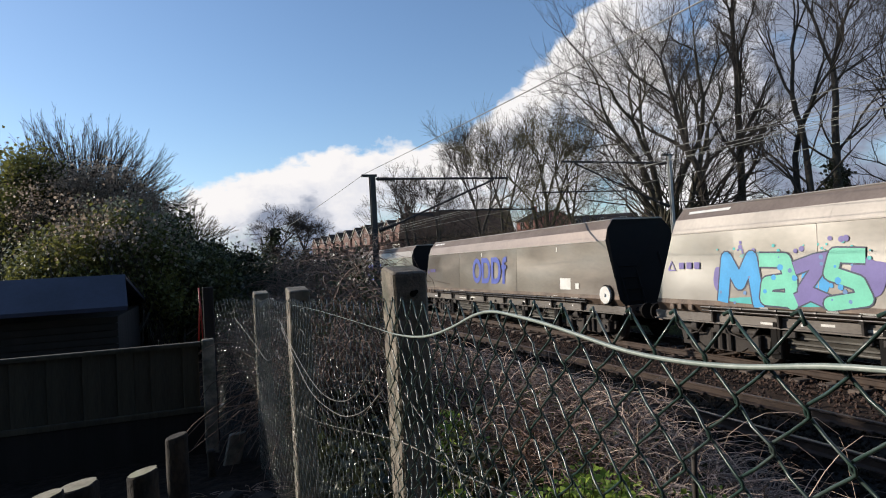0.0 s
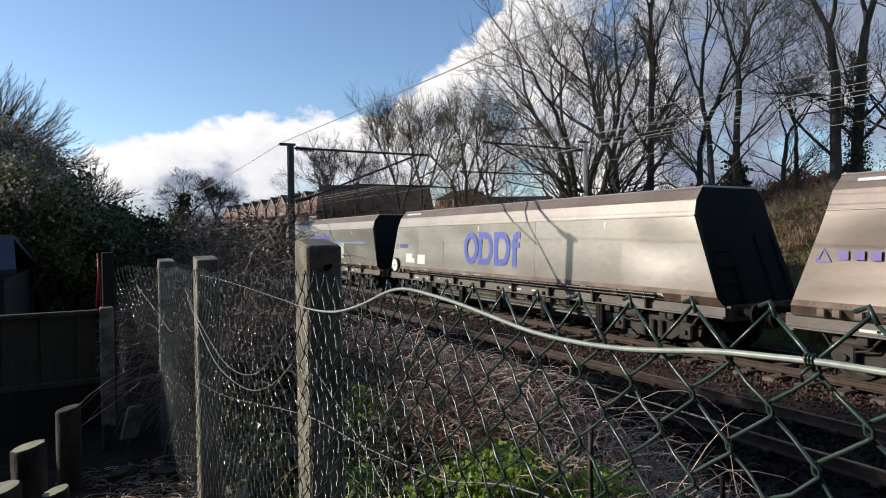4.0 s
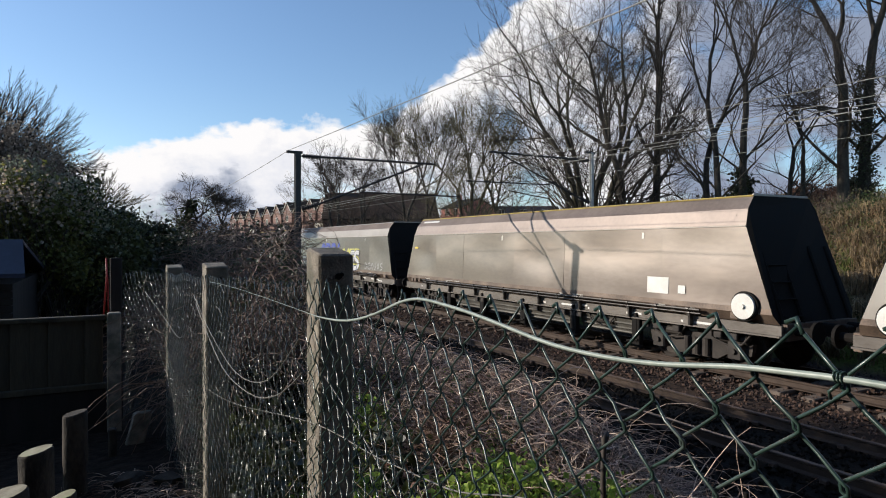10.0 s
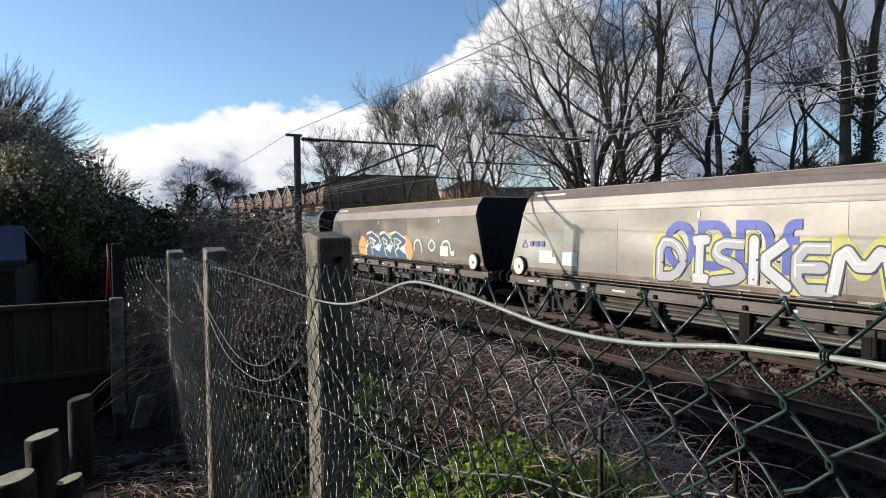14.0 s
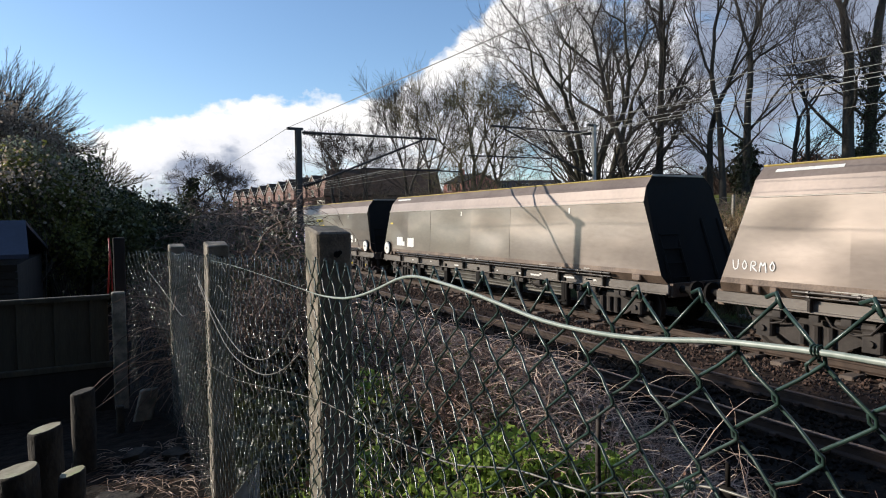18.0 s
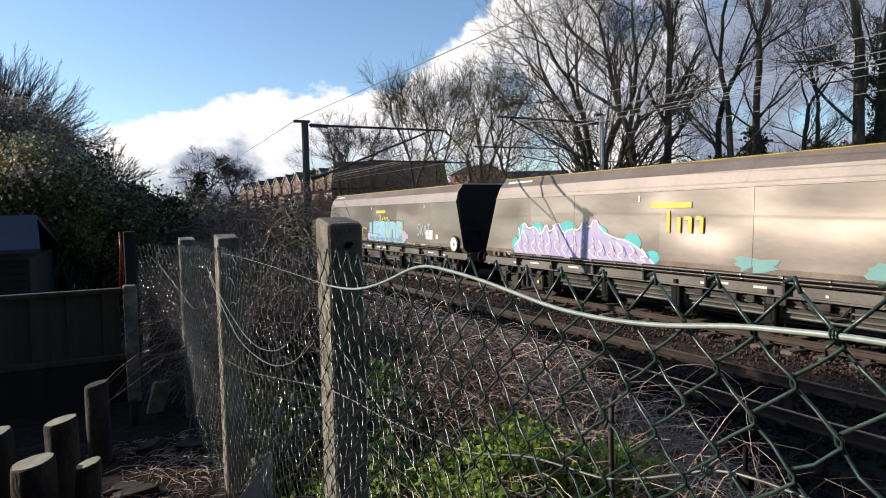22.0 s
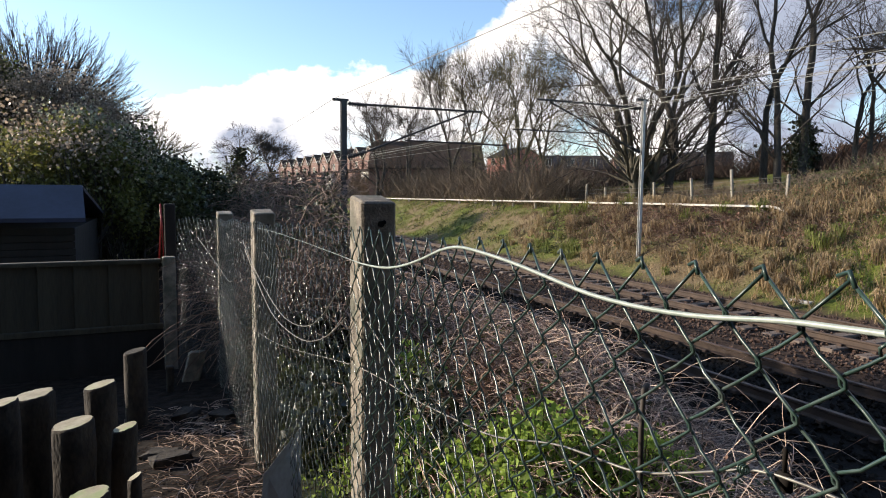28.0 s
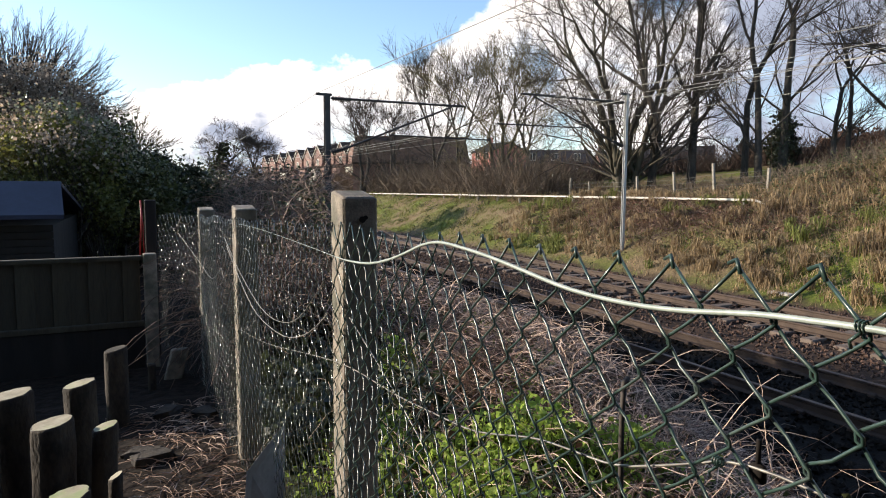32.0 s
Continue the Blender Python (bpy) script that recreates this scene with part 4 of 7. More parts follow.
    sp.glyph(FIG["folded"], 0.54, 0.28, S_PURPLE, S_DARK, 0.26, 0.03, 0)
    sp.glyph(FIG["snake"], 0.76, 0.25, S_GREEN, S_DARK, 0.27, 0.035, 0)
    sp.specks(S_SKY, 12, 0.04, 5), sp.specks(S_CYAN, 10, 0.06, 6, (0.3, 0.95, 0.1, 0.9))
    sp.done("cyan, mint and violet spray-painted figures with dark outlines")
    small_mark(B, 7.75, 2.12), mark(B, 2.0, 1.66, 1.06)
    small_mark(C, 7.75, 2.12), mark(C, 2.0, 1.66, 1.08)
    mark(D, 1.67, 1.70, 1.06)
    sp = Spray(D, 3.14, 1.32, 4.32, 1.14)
    sp.poly(S_RED, [(0.24, 0.8), (0.33, 1.06), (0.44, 1.0), (0.42, 0.7)])
    sp.poly(S_RED, [(0.5, 0.95), (0.62, 1.05), (0.72, 0.75), (0.78, 0.95), (0.97, 0.92), (0.98, 0.4), (0.8, 0.02), (0.62, 0.1)])
    sp.poly(S_RED, [(-0.04, 0.25), (0.0, 0.6), (0.06, 0.1)])
    def bubble(paint, pts):
        sp.line(S_WHITE, pts + [pts[0]], 0.075)
        sp.poly(paint, pts)

    def egg(u, v, ru, rv, lean=0.0):
        return [(u + ru * math.cos(a) + lean * math.sin(a), v + rv * math.sin(a)) for a in (0.2618 * i for i in range(24))]

    bubble(S_BLUEGREY, egg(0.66, 0.56, 0.085, 0.44))
    bubble(S_BLUEGREY, [(0.95, 0.84), (0.74, 0.32), (0.84, 0.34), (0.78, 0.0), (1.02, 0.0), (0.99, 0.42), (0.93, 0.4)])
    bubble(S_SKY, egg(0.23, 0.64, 0.055, 0.34))
    bubble(S_BLUEGREY, [(0.34, 0.98), (0.27, 0.1), (0.33, 0.0), (0.47, 0.03), (0.52, 0.2), (0.42, 0.5)])
    bubble(S_SKY, egg(0.48, 0.62, 0.10, 0.40))
    bubble(S_SKY, egg(0.09, 0.6, 0.085, 0.40, -0.02))
    bubble(S_BLUEGREY, [(0.02, 0.42), (0.10, 0.24), (0.18, 0.45), (0.25, 0.1), (0.2, 0.0), (0.12, 0.0)])
    for u, v, r in ((0.07, 0.7, 0.03), (0.46, 0.58, 0.05), (0.65, 0.7, 0.035), (0.22, 0.75, 0.02)):
        sp.line(S_SKYLIGHT, [(u + r * math.cos(a * 0.7) * (1 - a / 14), v + r * 4 * math.sin(a * 0.7) * (1 - a / 14)) for a in range(12)], 0.025)
    sp.specks(S_BLUEGREY, 30, 0.05, 7, (0.03, 0.7, 0.25, 0.95)), sp.specks(S_SKYLIGHT, 24, 0.02, 8, (0.03, 0.7, 0.3, 0.95))
    sp.done("blue bulging spray-painted figures with white edges over red")
    sp = Spray(D, 6.45, 1.48, 2.4, 0.80)
    sp.poly(S_WHITE, [(-0.15, 0.05), (-0.12, 0.7), (0.05, 0.75), (0.03, 0.0)])
    for k, (f, u, du) in enumerate((("cup", 0.08, 0.26), ("bar", 0.34, 0.14), ("loop", 0.46, 0.28), ("snake", 0.74, 0.26))):
        sp.glyph(FIG[f], u, du, S_PINK, S_DARK, 0.13, 0.025, 0, v=0.06 * k)
    for k, (f, u, du) in enumerate((("cup", 0.08, 0.26), ("bar", 0.34, 0.14), ("loop", 0.46, 0.28), ("snake", 0.74, 0.26))):
        for ln in FIG[f]:
            sp.line(S_LIGHTGREY, [(u + du * p - 0.02, 0.06 * k + q + 0.03) for p, q in ln], 0.03)
    sp.done("pinkish spray-painted figures with dark and white edges")
    mb = MB()
    for z0, z1 in ((1.53, 1.78), (1.90, 2.08)):
        plate(mb, -2.06, z0, -2.73, z1, 0.006)
    part("overpainted_patch", mb, M_TOPBAND, D, "dark overpainted patches", fix=False)
    mb = MB()
    plate(mb, -2.12, 1.56, -2.62, 1.74, 0.009), plate(mb, -2.12, 1.96, -2.66, 2.02, 0.009)
    part("overpainted_patch", mb, S_LIGHTGREY, D, fix=False)
    mb = MB()
    plate(mb, -2.93, 1.53, -3.78, 2.33, 0.006)
    part("pale_patch", mb, S_PALEGREEN, D, "pale greenish overpainted patch", fix=False)
    mb = MB()
    plate(mb, -1.6, 2.30, -6.8, 2.38, 0.0075)
    part("worn_stripe", mb, S_BLUEGREY, D, "worn blue-grey stripe", fix=False)
    small_mark(D, 7.6, 2.0)
    yellow_mark(E, 7.5, 2.36, 0.12)
    mark(F, 2.0, 1.66, 1.06)
    small_mark(F, 7.6, 2.0)
    sp = Spray(F, 2.46, 1.36, 6.76, 0.92)
    row = [("round", 0.02, 0.15, 0.05), ("bar", 0.165, 0.08, 0.08), ("snake", 0.245, 0.13, 0.02), ("split", 0.37, 0.14, 0.06), ("comb", 0.50, 0.13, 0.0), ("peaks", 0.61, 0.18, 0.03), ("comb", 0.77, 0.12, 0.05), ("snake", 0.87, 0.12, 0.02)]
    for f, u, du, v in row:
        for ln in FIG[f]:
            sp.line(S_YEL, [(u + du * a - 0.004, v + 0.05 + b * 0.98) for a, b in ln], 0.33)
    for k, (f, u, du, v) in enumerate(row):
        sp.glyph(FIG[f], u, du, S_LIGHTGREY if k % 2 else S_GREY, S_DARK, 0.20, 0.035, 1, S_WHITE, v=v)
    sp.specks(S_DARK, 16, 0.025, 9, (0.05, 0.98, 0.1, 0.8))
    sp.done("chrome spray-painted figures with dark outlines and a lemon edge")
    scrawl(F, -4.9, 1.44, 2.3, 0.34, ("round", "comb", "split", "cup", "ring", "snake"), S_LIGHTGREY, 0.035)
    sp = Spray(G, 2.66, 1.30, 4.70, 1.08)
    sp.oval(S_ORANGE, -0.09, 0.42, 0.11, 0.42), sp.oval(S_ORANGE, 0.0, 0.3, 0.1, 0.34), sp.oval(S_ORANGE, 0.24, 0.78, 0.12, 0.2)
    sp.oval(S_ORANGE, 0.6, 0.82, 0.10, 0.2), sp.oval(S_ORANGE, 0.98, 0.42, 0.14, 0.46), sp.oval(S_ORANGE, 1.06, 0.25, 0.07, 0.28)
    sp.poly(S_WHITE, [(0.0, 0.15), (0.02, 0.5), (0.95, 0.5), (1.0, 0.12)])
    for u, du in ((0.0, 0.36), (0.36, 0.28), (0.62, 0.36)):
        for edge in (1, 0):
            paint, wd = (S_WHITE, 0.13) if edge else (S_TEAL, 0.0)
            sp.line(paint, [(u + du * a, b) for a, b in ((0.1, 0.86), (0.4, 0.92), (0.95, 0.66), (0.6, 0.45), (0.2, 0.40))], 0.24 + wd, taper=0.6)
            sp.line(paint, [(u + du * a, b) for a, b in ((0.12, 0.8), (0.3, 0.55), (0.5, 0.42))], 0.22 + wd, taper=0.4)
            sp.line(paint, [(u + du * a, b) for a, b in ((0.1, 0.22), (0.5, 0.3), (0.8, 0.16), (1.02, 0.06))], 0.26 + wd, taper=0.8)
    sp.line(S_TEAL, [(0.05, 0.1), (0.5, 0.12), (0.97, 0.08)], 0.22)
    for u in (0.04, 0.38, 0.63):
        sp.line(S_WHITE, [(u - 0.02, 0.93), (u + 0.05, 0.99), (u + 0.1, 1.03)], 0.10)
        sp.line(S_WHITE, [(u + 0.09, 0.62), (u + 0.12, 0.3), (u + 0.17, 0.04)], 0.055)
        sp.line(S_WHITE, [(u + 0.16, 0.55), (u + 0.2, 0.42), (u + 0.15, 0.34)], 0.10)
    sp.done("petrol spray-painted figures with white edges on orange")
    scrawl(G, -2.55, 1.62, 3.6, 0.55, ("arch", "ring", "arch"), S_WHITE, 0.09, "white sprayed loops")
    scrawl(G, 7.95, 1.56, 1.0, 0.22, ("cup", "ring", "loop", "peaks", "ring"), S_WHITE, 0.026)
    yellow_mark(H, 7.5, 2.36, 0.12)
    yellow_mark(I, 0.75, 2.06, 0.5)
    sp = Spray(I, 6.6, 1.30, 6.1, 1.05)
    for u, v, ru, rv in ((0.03, 0.25, 0.03, 0.22), (0.1, 0.62, 0.05, 0.3), (0.22, 0.72, 0.05, 0.2), (0.45, 0.78, 0.06, 0.18), (0.66, 0.62, 0.06, 0.25), (0.86, 0.45, 0.05, 0.22), (0.97, 0.14, 0.04, 0.16)):
        sp.oval(S_AQUA, u, v, ru, rv)
    top = [(0.02, 0.2), (0.08, 0.5), (0.1, 0.95), (0.14, 0.72), (0.2, 0.8), (0.25, 0.5), (0.29, 0.92), (0.32, 0.6), (0.38, 0.98), (0.42, 0.6), (0.47, 0.75), (0.54, 0.72), (0.56, 1.02), (0.6, 0.75), (0.64, 1.05), (0.68, 0.72), (0.76, 0.55), (0.84, 0.5), (0.92, 0.28), (0.98, 0.02)]
    for a, b in zip(top, top[1:]):
        sp.poly(S_LILAC, [(a[0], a[1] * 0.95), (b[0], b[1] * 0.95), (b[0], 0.0), (a[0], 0.0)])
    sp.line(S_WHITE, soften(top, 1), 0.045)
    rs = random.Random(12)
    for k in range(15):
        u = 0.05 + 0.062 * k
        v = max(0.25, min(0.8, 1.25 - u)) * rs.uniform(0.8, 1.1)
        sp.line(S_WHITE, soften([(u + rs.uniform(-0.02, 0.02), v), (u + 0.03, v * 0.55), (u - 0.015, v * 0.35), (u + rs.uniform(0.01, 0.05), 0.03)], 1), 0.06, taper=0.4)
        sp.line(S_PURPLE, [(u + 0.022, v * 0.8), (u + 0.04, v * 0.4), (u + 0.03, 0.1)], 0.03, taper=0.5)
        if k % 2:
            sp.line(S_PINK, [(u + 0.01, v * 0.5), (u + 0.05, v * 0.3), (u + 0.06, 0.12)], 0.09, taper=0.3)
    sp.done("lilac spiky spray-painted figures with white edges and aqua behind")
    for k, (q0, q1) in enumerate(((-1.6, 0.3), (-4.2, 0.35))):
        mb = MB()
        pts = blob(q0, 1.3, 0.9, q1, 70 + k, 20, 0.25)
        c = (sum(p[0] for p in pts) / 20, sum(p[1] for p in pts) / 20)
        mb.add([(-(side_x(c[1]) + 0.005), *c)] + [(-(side_x(p[1]) + 0.005), *p) for p in pts], [(0, 1 + i, 1 + (i + 1) % 20) for i in range(20)])
        part("paint_patch", mb, S_PALEAQUA, I, "leftover faded aqua paint", fix=False)
    yellow_mark(J, 0.5, 2.06, 0.5)
    sp = Spray(J, 1.45, 1.32, 4.35, 0.90)
    sp.oval(S_LILAC, 0.02, 0.25, 0.05, 0.25), sp.oval(S_LILAC, 1.0, 0.3, 0.05, 0.28), sp.oval(S_PINK, 1.07, 0.3, 0.03, 0.12)
    row = [("cup", 0.03, 0.17), ("comb", 0.2, 0.15), ("loop", 0.34, 0.17), ("bar", 0.5, 0.10), ("arch", 0.6, 0.18), ("comb", 0.78, 0.19)]
    for k, (f, u, du) in enumerate(row):
        for ln in FIG[f]:
            sp.line(S_YEL, [(u + du * a + 0.008, b - 0.03) for a, b in ln], 0.36)
    for k, (f, u, du) in enumerate(row):
        sp.glyph(FIG[f], u, du, S_SKYLIGHT, S_SKY if k % 2 else S_PALEAQUA, 0.25, 0.02, 1)
    for k, (f, u, du) in enumerate(row):
        sp.line(S_DARK, [(u + 0.01, 1.04), (u + du * 0.5, 1.07), (u + du * 0.95, 1.0)], 0.025)
        sp.line(S_SKY, [(u + 0.02, 0.12), (u + du * 0.8, 0.1)], 0.16)
        sp.line(S_YEL, soften([(u + du * 0.9, 0.62), (u + du, 0.35), (u + du * 0.85, 0.2), (u + du * 1.05, 0.0)], 1), 0.045)
    sp.done("sky blue spray-painted figures with lemon and dark outlines")
    scrawl(J, -4.2, 1.66, 1.25, 0.5, ("snake", "split", "ring", "bar"), S_GREY, 0.07)
    scrawl(J, 5.6, 1.46, 2.6, 0.26, ("round", "cup", "arch", "comb", "ring", "cup"), S_PALEAQUA, 0.035, "faded greenish scrawl")
    sp = Spray(J, 2.35, 1.5, 0.62, 0.42)
    sp.line(S_YEL, [(0.05, 0.0), (0.0, 0.95), (0.95, 0.9)], 0.05)
    sp.done("")
    return W


WAGONS = build_train()
# distance run by the train, in metres, so that the gap behind the first wagon is at y = -run
RUN = [(0, -14.21), (1.5, -5.05), (3, 4.05), (4.5, 13.15), (6, 22.28), (7.5, 31.55), (9, 40.8), (10.5, 50.45), (12, 60.15), (13.5, 69.6), (15, 79.1), (16.5, 88.55), (18, 98.4), (19.5, 108.2),
       (21, 118.1), (22.5, 128.05), (24, 138.05), (25, 144.6), (26, 151.0), (28, 164.2), (32, 190.6)]


# ---- more materials ----
M_BARK = mat("grey_bark", (0.07, 0.058, 0.045), (0.03, 0.025, 0.02), 0.9, scale=6, fine=40, bump=0.6, dist=0.02, stretch=(1, 1, 0.3))
M_BARK_LICHEN = mat("lichen_bark", (0.10, 0.085, 0.055), (0.045, 0.038, 0.026), 0.9, scale=4, fine=30, bump=0.6, dist=0.02, stretch=(1, 1, 0.4))
M_TWIG = mat("twig", (0.06, 0.047, 0.038), (0.032, 0.025, 0.02), 0.9, scale=1, fine=8, bump=0)
M_TWIG_LICHEN = mat("lichen_twig", (0.16, 0.135, 0.06), (0.085, 0.07, 0.038), 0.9, scale=1, fine=8, bump=0)
M_IVY = leafmat("ivy_leaf", (0.026, 0.036, 0.014), (0.05, 0.055, 0.02))
M_EVERGREEN = leafmat("glossy_hedge_leaf", (0.05, 0.064, 0.02), (0.125, 0.125, 0.042), rough=0.34, trans=0.4)
M_OLIVE = leafmat("olive_leaf", (0.20, 0.19, 0.05), (0.10, 0.11, 0.03), trans=0.5)
M_BRACKEN = mat("dead_bracken_stem", (0.25, 0.165, 0.115), (0.11, 0.072, 0.05), 0.9, scale=1, fine=8, bump=0, rnd=-0.45)
M_REDHEDGE = mat("reddish_beech_twig", (0.11, 0.068, 0.05), (0.06, 0.04, 0.031), 0.9, scale=1, fine=8, bump=0, rnd=-0.35)
M_PALE = leafmat("dry_pale_leaf", (0.46, 0.37, 0.28), (0.23, 0.17, 0.12), trans=0.5)
# pale leaf colour that carries the sun glints of the hedge
M_GLINT = leafmat("glint_leaf", (0.42, 0.40, 0.27), (0.22, 0.23, 0.12), rough=0.3, trans=0.3)
M_CONIFER = leafmat("dark_conifer_leaf", (0.018, 0.024, 0.010), (0.03, 0.032, 0.014))
M_FRESH = leafmat("fresh_green_leaf", (0.36, 0.46, 0.085), (0.17, 0.27, 0.05), trans=0.5, rough=0.7)
# pale and dark canes: part of the sun and shade contrast is in these colours
M_BRAMBLE = mat("dry_bramble_stem", (0.70, 0.53, 0.41), (0.29, 0.18, 0.13), 0.8, scale=2, fine=20, bump=0, rnd=-0.6)
M_BRAMBLE_DARK = mat("dark_bramble_stem", (0.16, 0.095, 0.07), (0.06, 0.036, 0.028), 0.8, scale=2, fine=20, bump=0, rnd=-0.6)
M_THICKET = mat("thicket_stem", (0.27, 0.18, 0.135), (0.085, 0.056, 0.042), 0.8, scale=2, fine=20, bump=0, rnd=-0.6)
M_DEADLEAF = leafmat("dead_bramble_leaf", (0.19, 0.095, 0.06), (0.09, 0.05, 0.033), rough=0.7)
M_BRAMBLE_LEAF = leafmat("bramble_leaf", (0.05, 0.075, 0.02), (0.08, 0.07, 0.03), rough=0.7)
M_GRASS = leafmat("bank_grass", (0.12, 0.145, 0.03), (0.19, 0.19, 0.05), rnd=-0.4, rough=0.8)
M_DRY = leafmat("dead_grass", (0.36, 0.258, 0.14), (0.17, 0.115, 0.064), rnd=-0.5, rough=0.85)
M_SCRUB = mat("brown_scrub", (0.19, 0.138, 0.092), (0.095, 0.07, 0.05), 0.9, scale=1, fine=8, bump=0, rnd=-0.35)
M_BOARD = mat("weathered_fence_board", (0.06, 0.05, 0.031), (0.03, 0.025, 0.016), 0.85, scale=3, fine=40, bump=0.4, dist=0.005, stretch=(4, 4, 0.4), rnd=0.2)
M_LOG = mat("log_bark", (0.05, 0.038, 0.026), (0.012, 0.009, 0.007), 0.95, scale=12, fine=70, bump=0.9, dist=0.012, stretch=(1, 1, 0.5))
M_LOGTOP = mat("sawn_log_top", (0.36, 0.33, 0.24), (0.22, 0.19, 0.13), 0.85, scale=14, fine=90, bump=0.4, dist=0.003, c=(0.22, 0.26, 0.12), cscale=8, cpos=0.62)
M_RED = mat("red_plastic", (0.42, 0.03, 0.025), (0.3, 0.02, 0.02), 0.5, bump=0)
M_TARP = mat("blue_grey_roof_felt", (0.03, 0.037, 0.066), (0.018, 0.022, 0.04), 0.5, spec=0.4, scale=2, fine=25, bump=0.2)
# dark shed wood, also the colour of shade low on the board fence
M_SHED = mat("dark_wood_and_shade_panel", (0.014, 0.011, 0.009), (0.008, 0.006, 0.005), 0.8, scale=3, fine=30, bump=0.3, stretch=(4, 4, 0.5))
M_MAST = mat("galvanised_mast", (0.46, 0.45, 0.42), (0.30, 0.29, 0.27), 0.6, metal=0.1, scale=3, fine=40, bump=0.1, c=(0.2, 0.14, 0.10), cscale=2, cpos=0.66)
M_MASTDARK = mat("near_black_mast", (0.045, 0.042, 0.04), (0.025, 0.023, 0.022), 0.55, metal=0.3, scale=3, fine=40, bump=0.1)
M_ARM = mat("dark_cantilever_steel", (0.05, 0.045, 0.042), (0.03, 0.027, 0.025), 0.6, metal=0.3, bump=0.1)
M_COPPER = mat("weathered_copper_wire", (0.27, 0.265, 0.235), (0.18, 0.175, 0.155), 0.5, metal=0.4, bump=0)
M_BRICK_BROWN = mat("brown_brick", (0.27, 0.155, 0.12), (0.175, 0.10, 0.08), 0.9, scale=1, fine=12, bump=0.3, rnd=0.15)
M_BRICK_RED = mat("red_brick", (0.52, 0.20, 0.16), (0.40, 0.15, 0.12), 0.9, scale=1, fine=12, bump=0.3)
M_SLATE = mat("slate_roof", (0.05, 0.047, 0.05), (0.03, 0.028, 0.03), 0.95, spec=0.1, scale=2, fine=12, bump=0.3, stretch=(1, 1, 3))
M_TILE = mat("brown_roof_tile", (0.09, 0.06, 0.045), (0.055, 0.04, 0.03), 0.95, spec=0.1, scale=2, fine=12, bump=0.3, stretch=(1, 1, 3))
M_RENDER = mat("pale_render", (0.62, 0.56, 0.47), (0.5, 0.45, 0.38), 0.9, scale=2, fine=20, bump=0.1)
M_PANE = mat("window_pane", (0.03, 0.035, 0.045), (0.02, 0.022, 0.03), 0.08, bump=0, spec=0.8)
M_POSTWOOD = mat("grey_fence_post", (0.36, 0.32, 0.26), (0.22, 0.19, 0.15), 0.9, scale=8, fine=60, bump=0.3)
M_TROUGH = mat("pale_concrete_trough", (0.60, 0.55, 0.46), (0.45, 0.40, 0.33), 0.85, scale=3, fine=40, bump=0.3, rnd=0.12)
M_SKYBLOCK = mat("sky_blocking_wall", (0.07, 0.045, 0.035), (0.045, 0.03, 0.025), 0.9, scale=2, fine=14, bump=0.3)
M_SLAB = mat("grey_sheet_scrap", (0.20, 0.20, 0.21), (0.12, 0.12, 0.125), 0.6, scale=5, fine=40, bump=0.3)


# ---- the chain-link fence ----
FENCE_LINE = [(0.49, -2.6), (0.49, 1.67), (0.41, 3.17), (0.36, 4.56), (0.12, 5.45), (0.0, 8.5)]


def fence_at(y):
    for (a, b), (c, d) in zip(FENCE_LINE, FENCE_LINE[1:]):
        if y <= d:
            return a + (c - a) * (y - b) / (d - b)
    return FENCE_LINE[-1][0]


def fence_top(y):
    return 2.588 - 0.030 * max(0, y) + 0.006 * math.sin(y * 9) * (1 if y > 0.6 else 0.4)


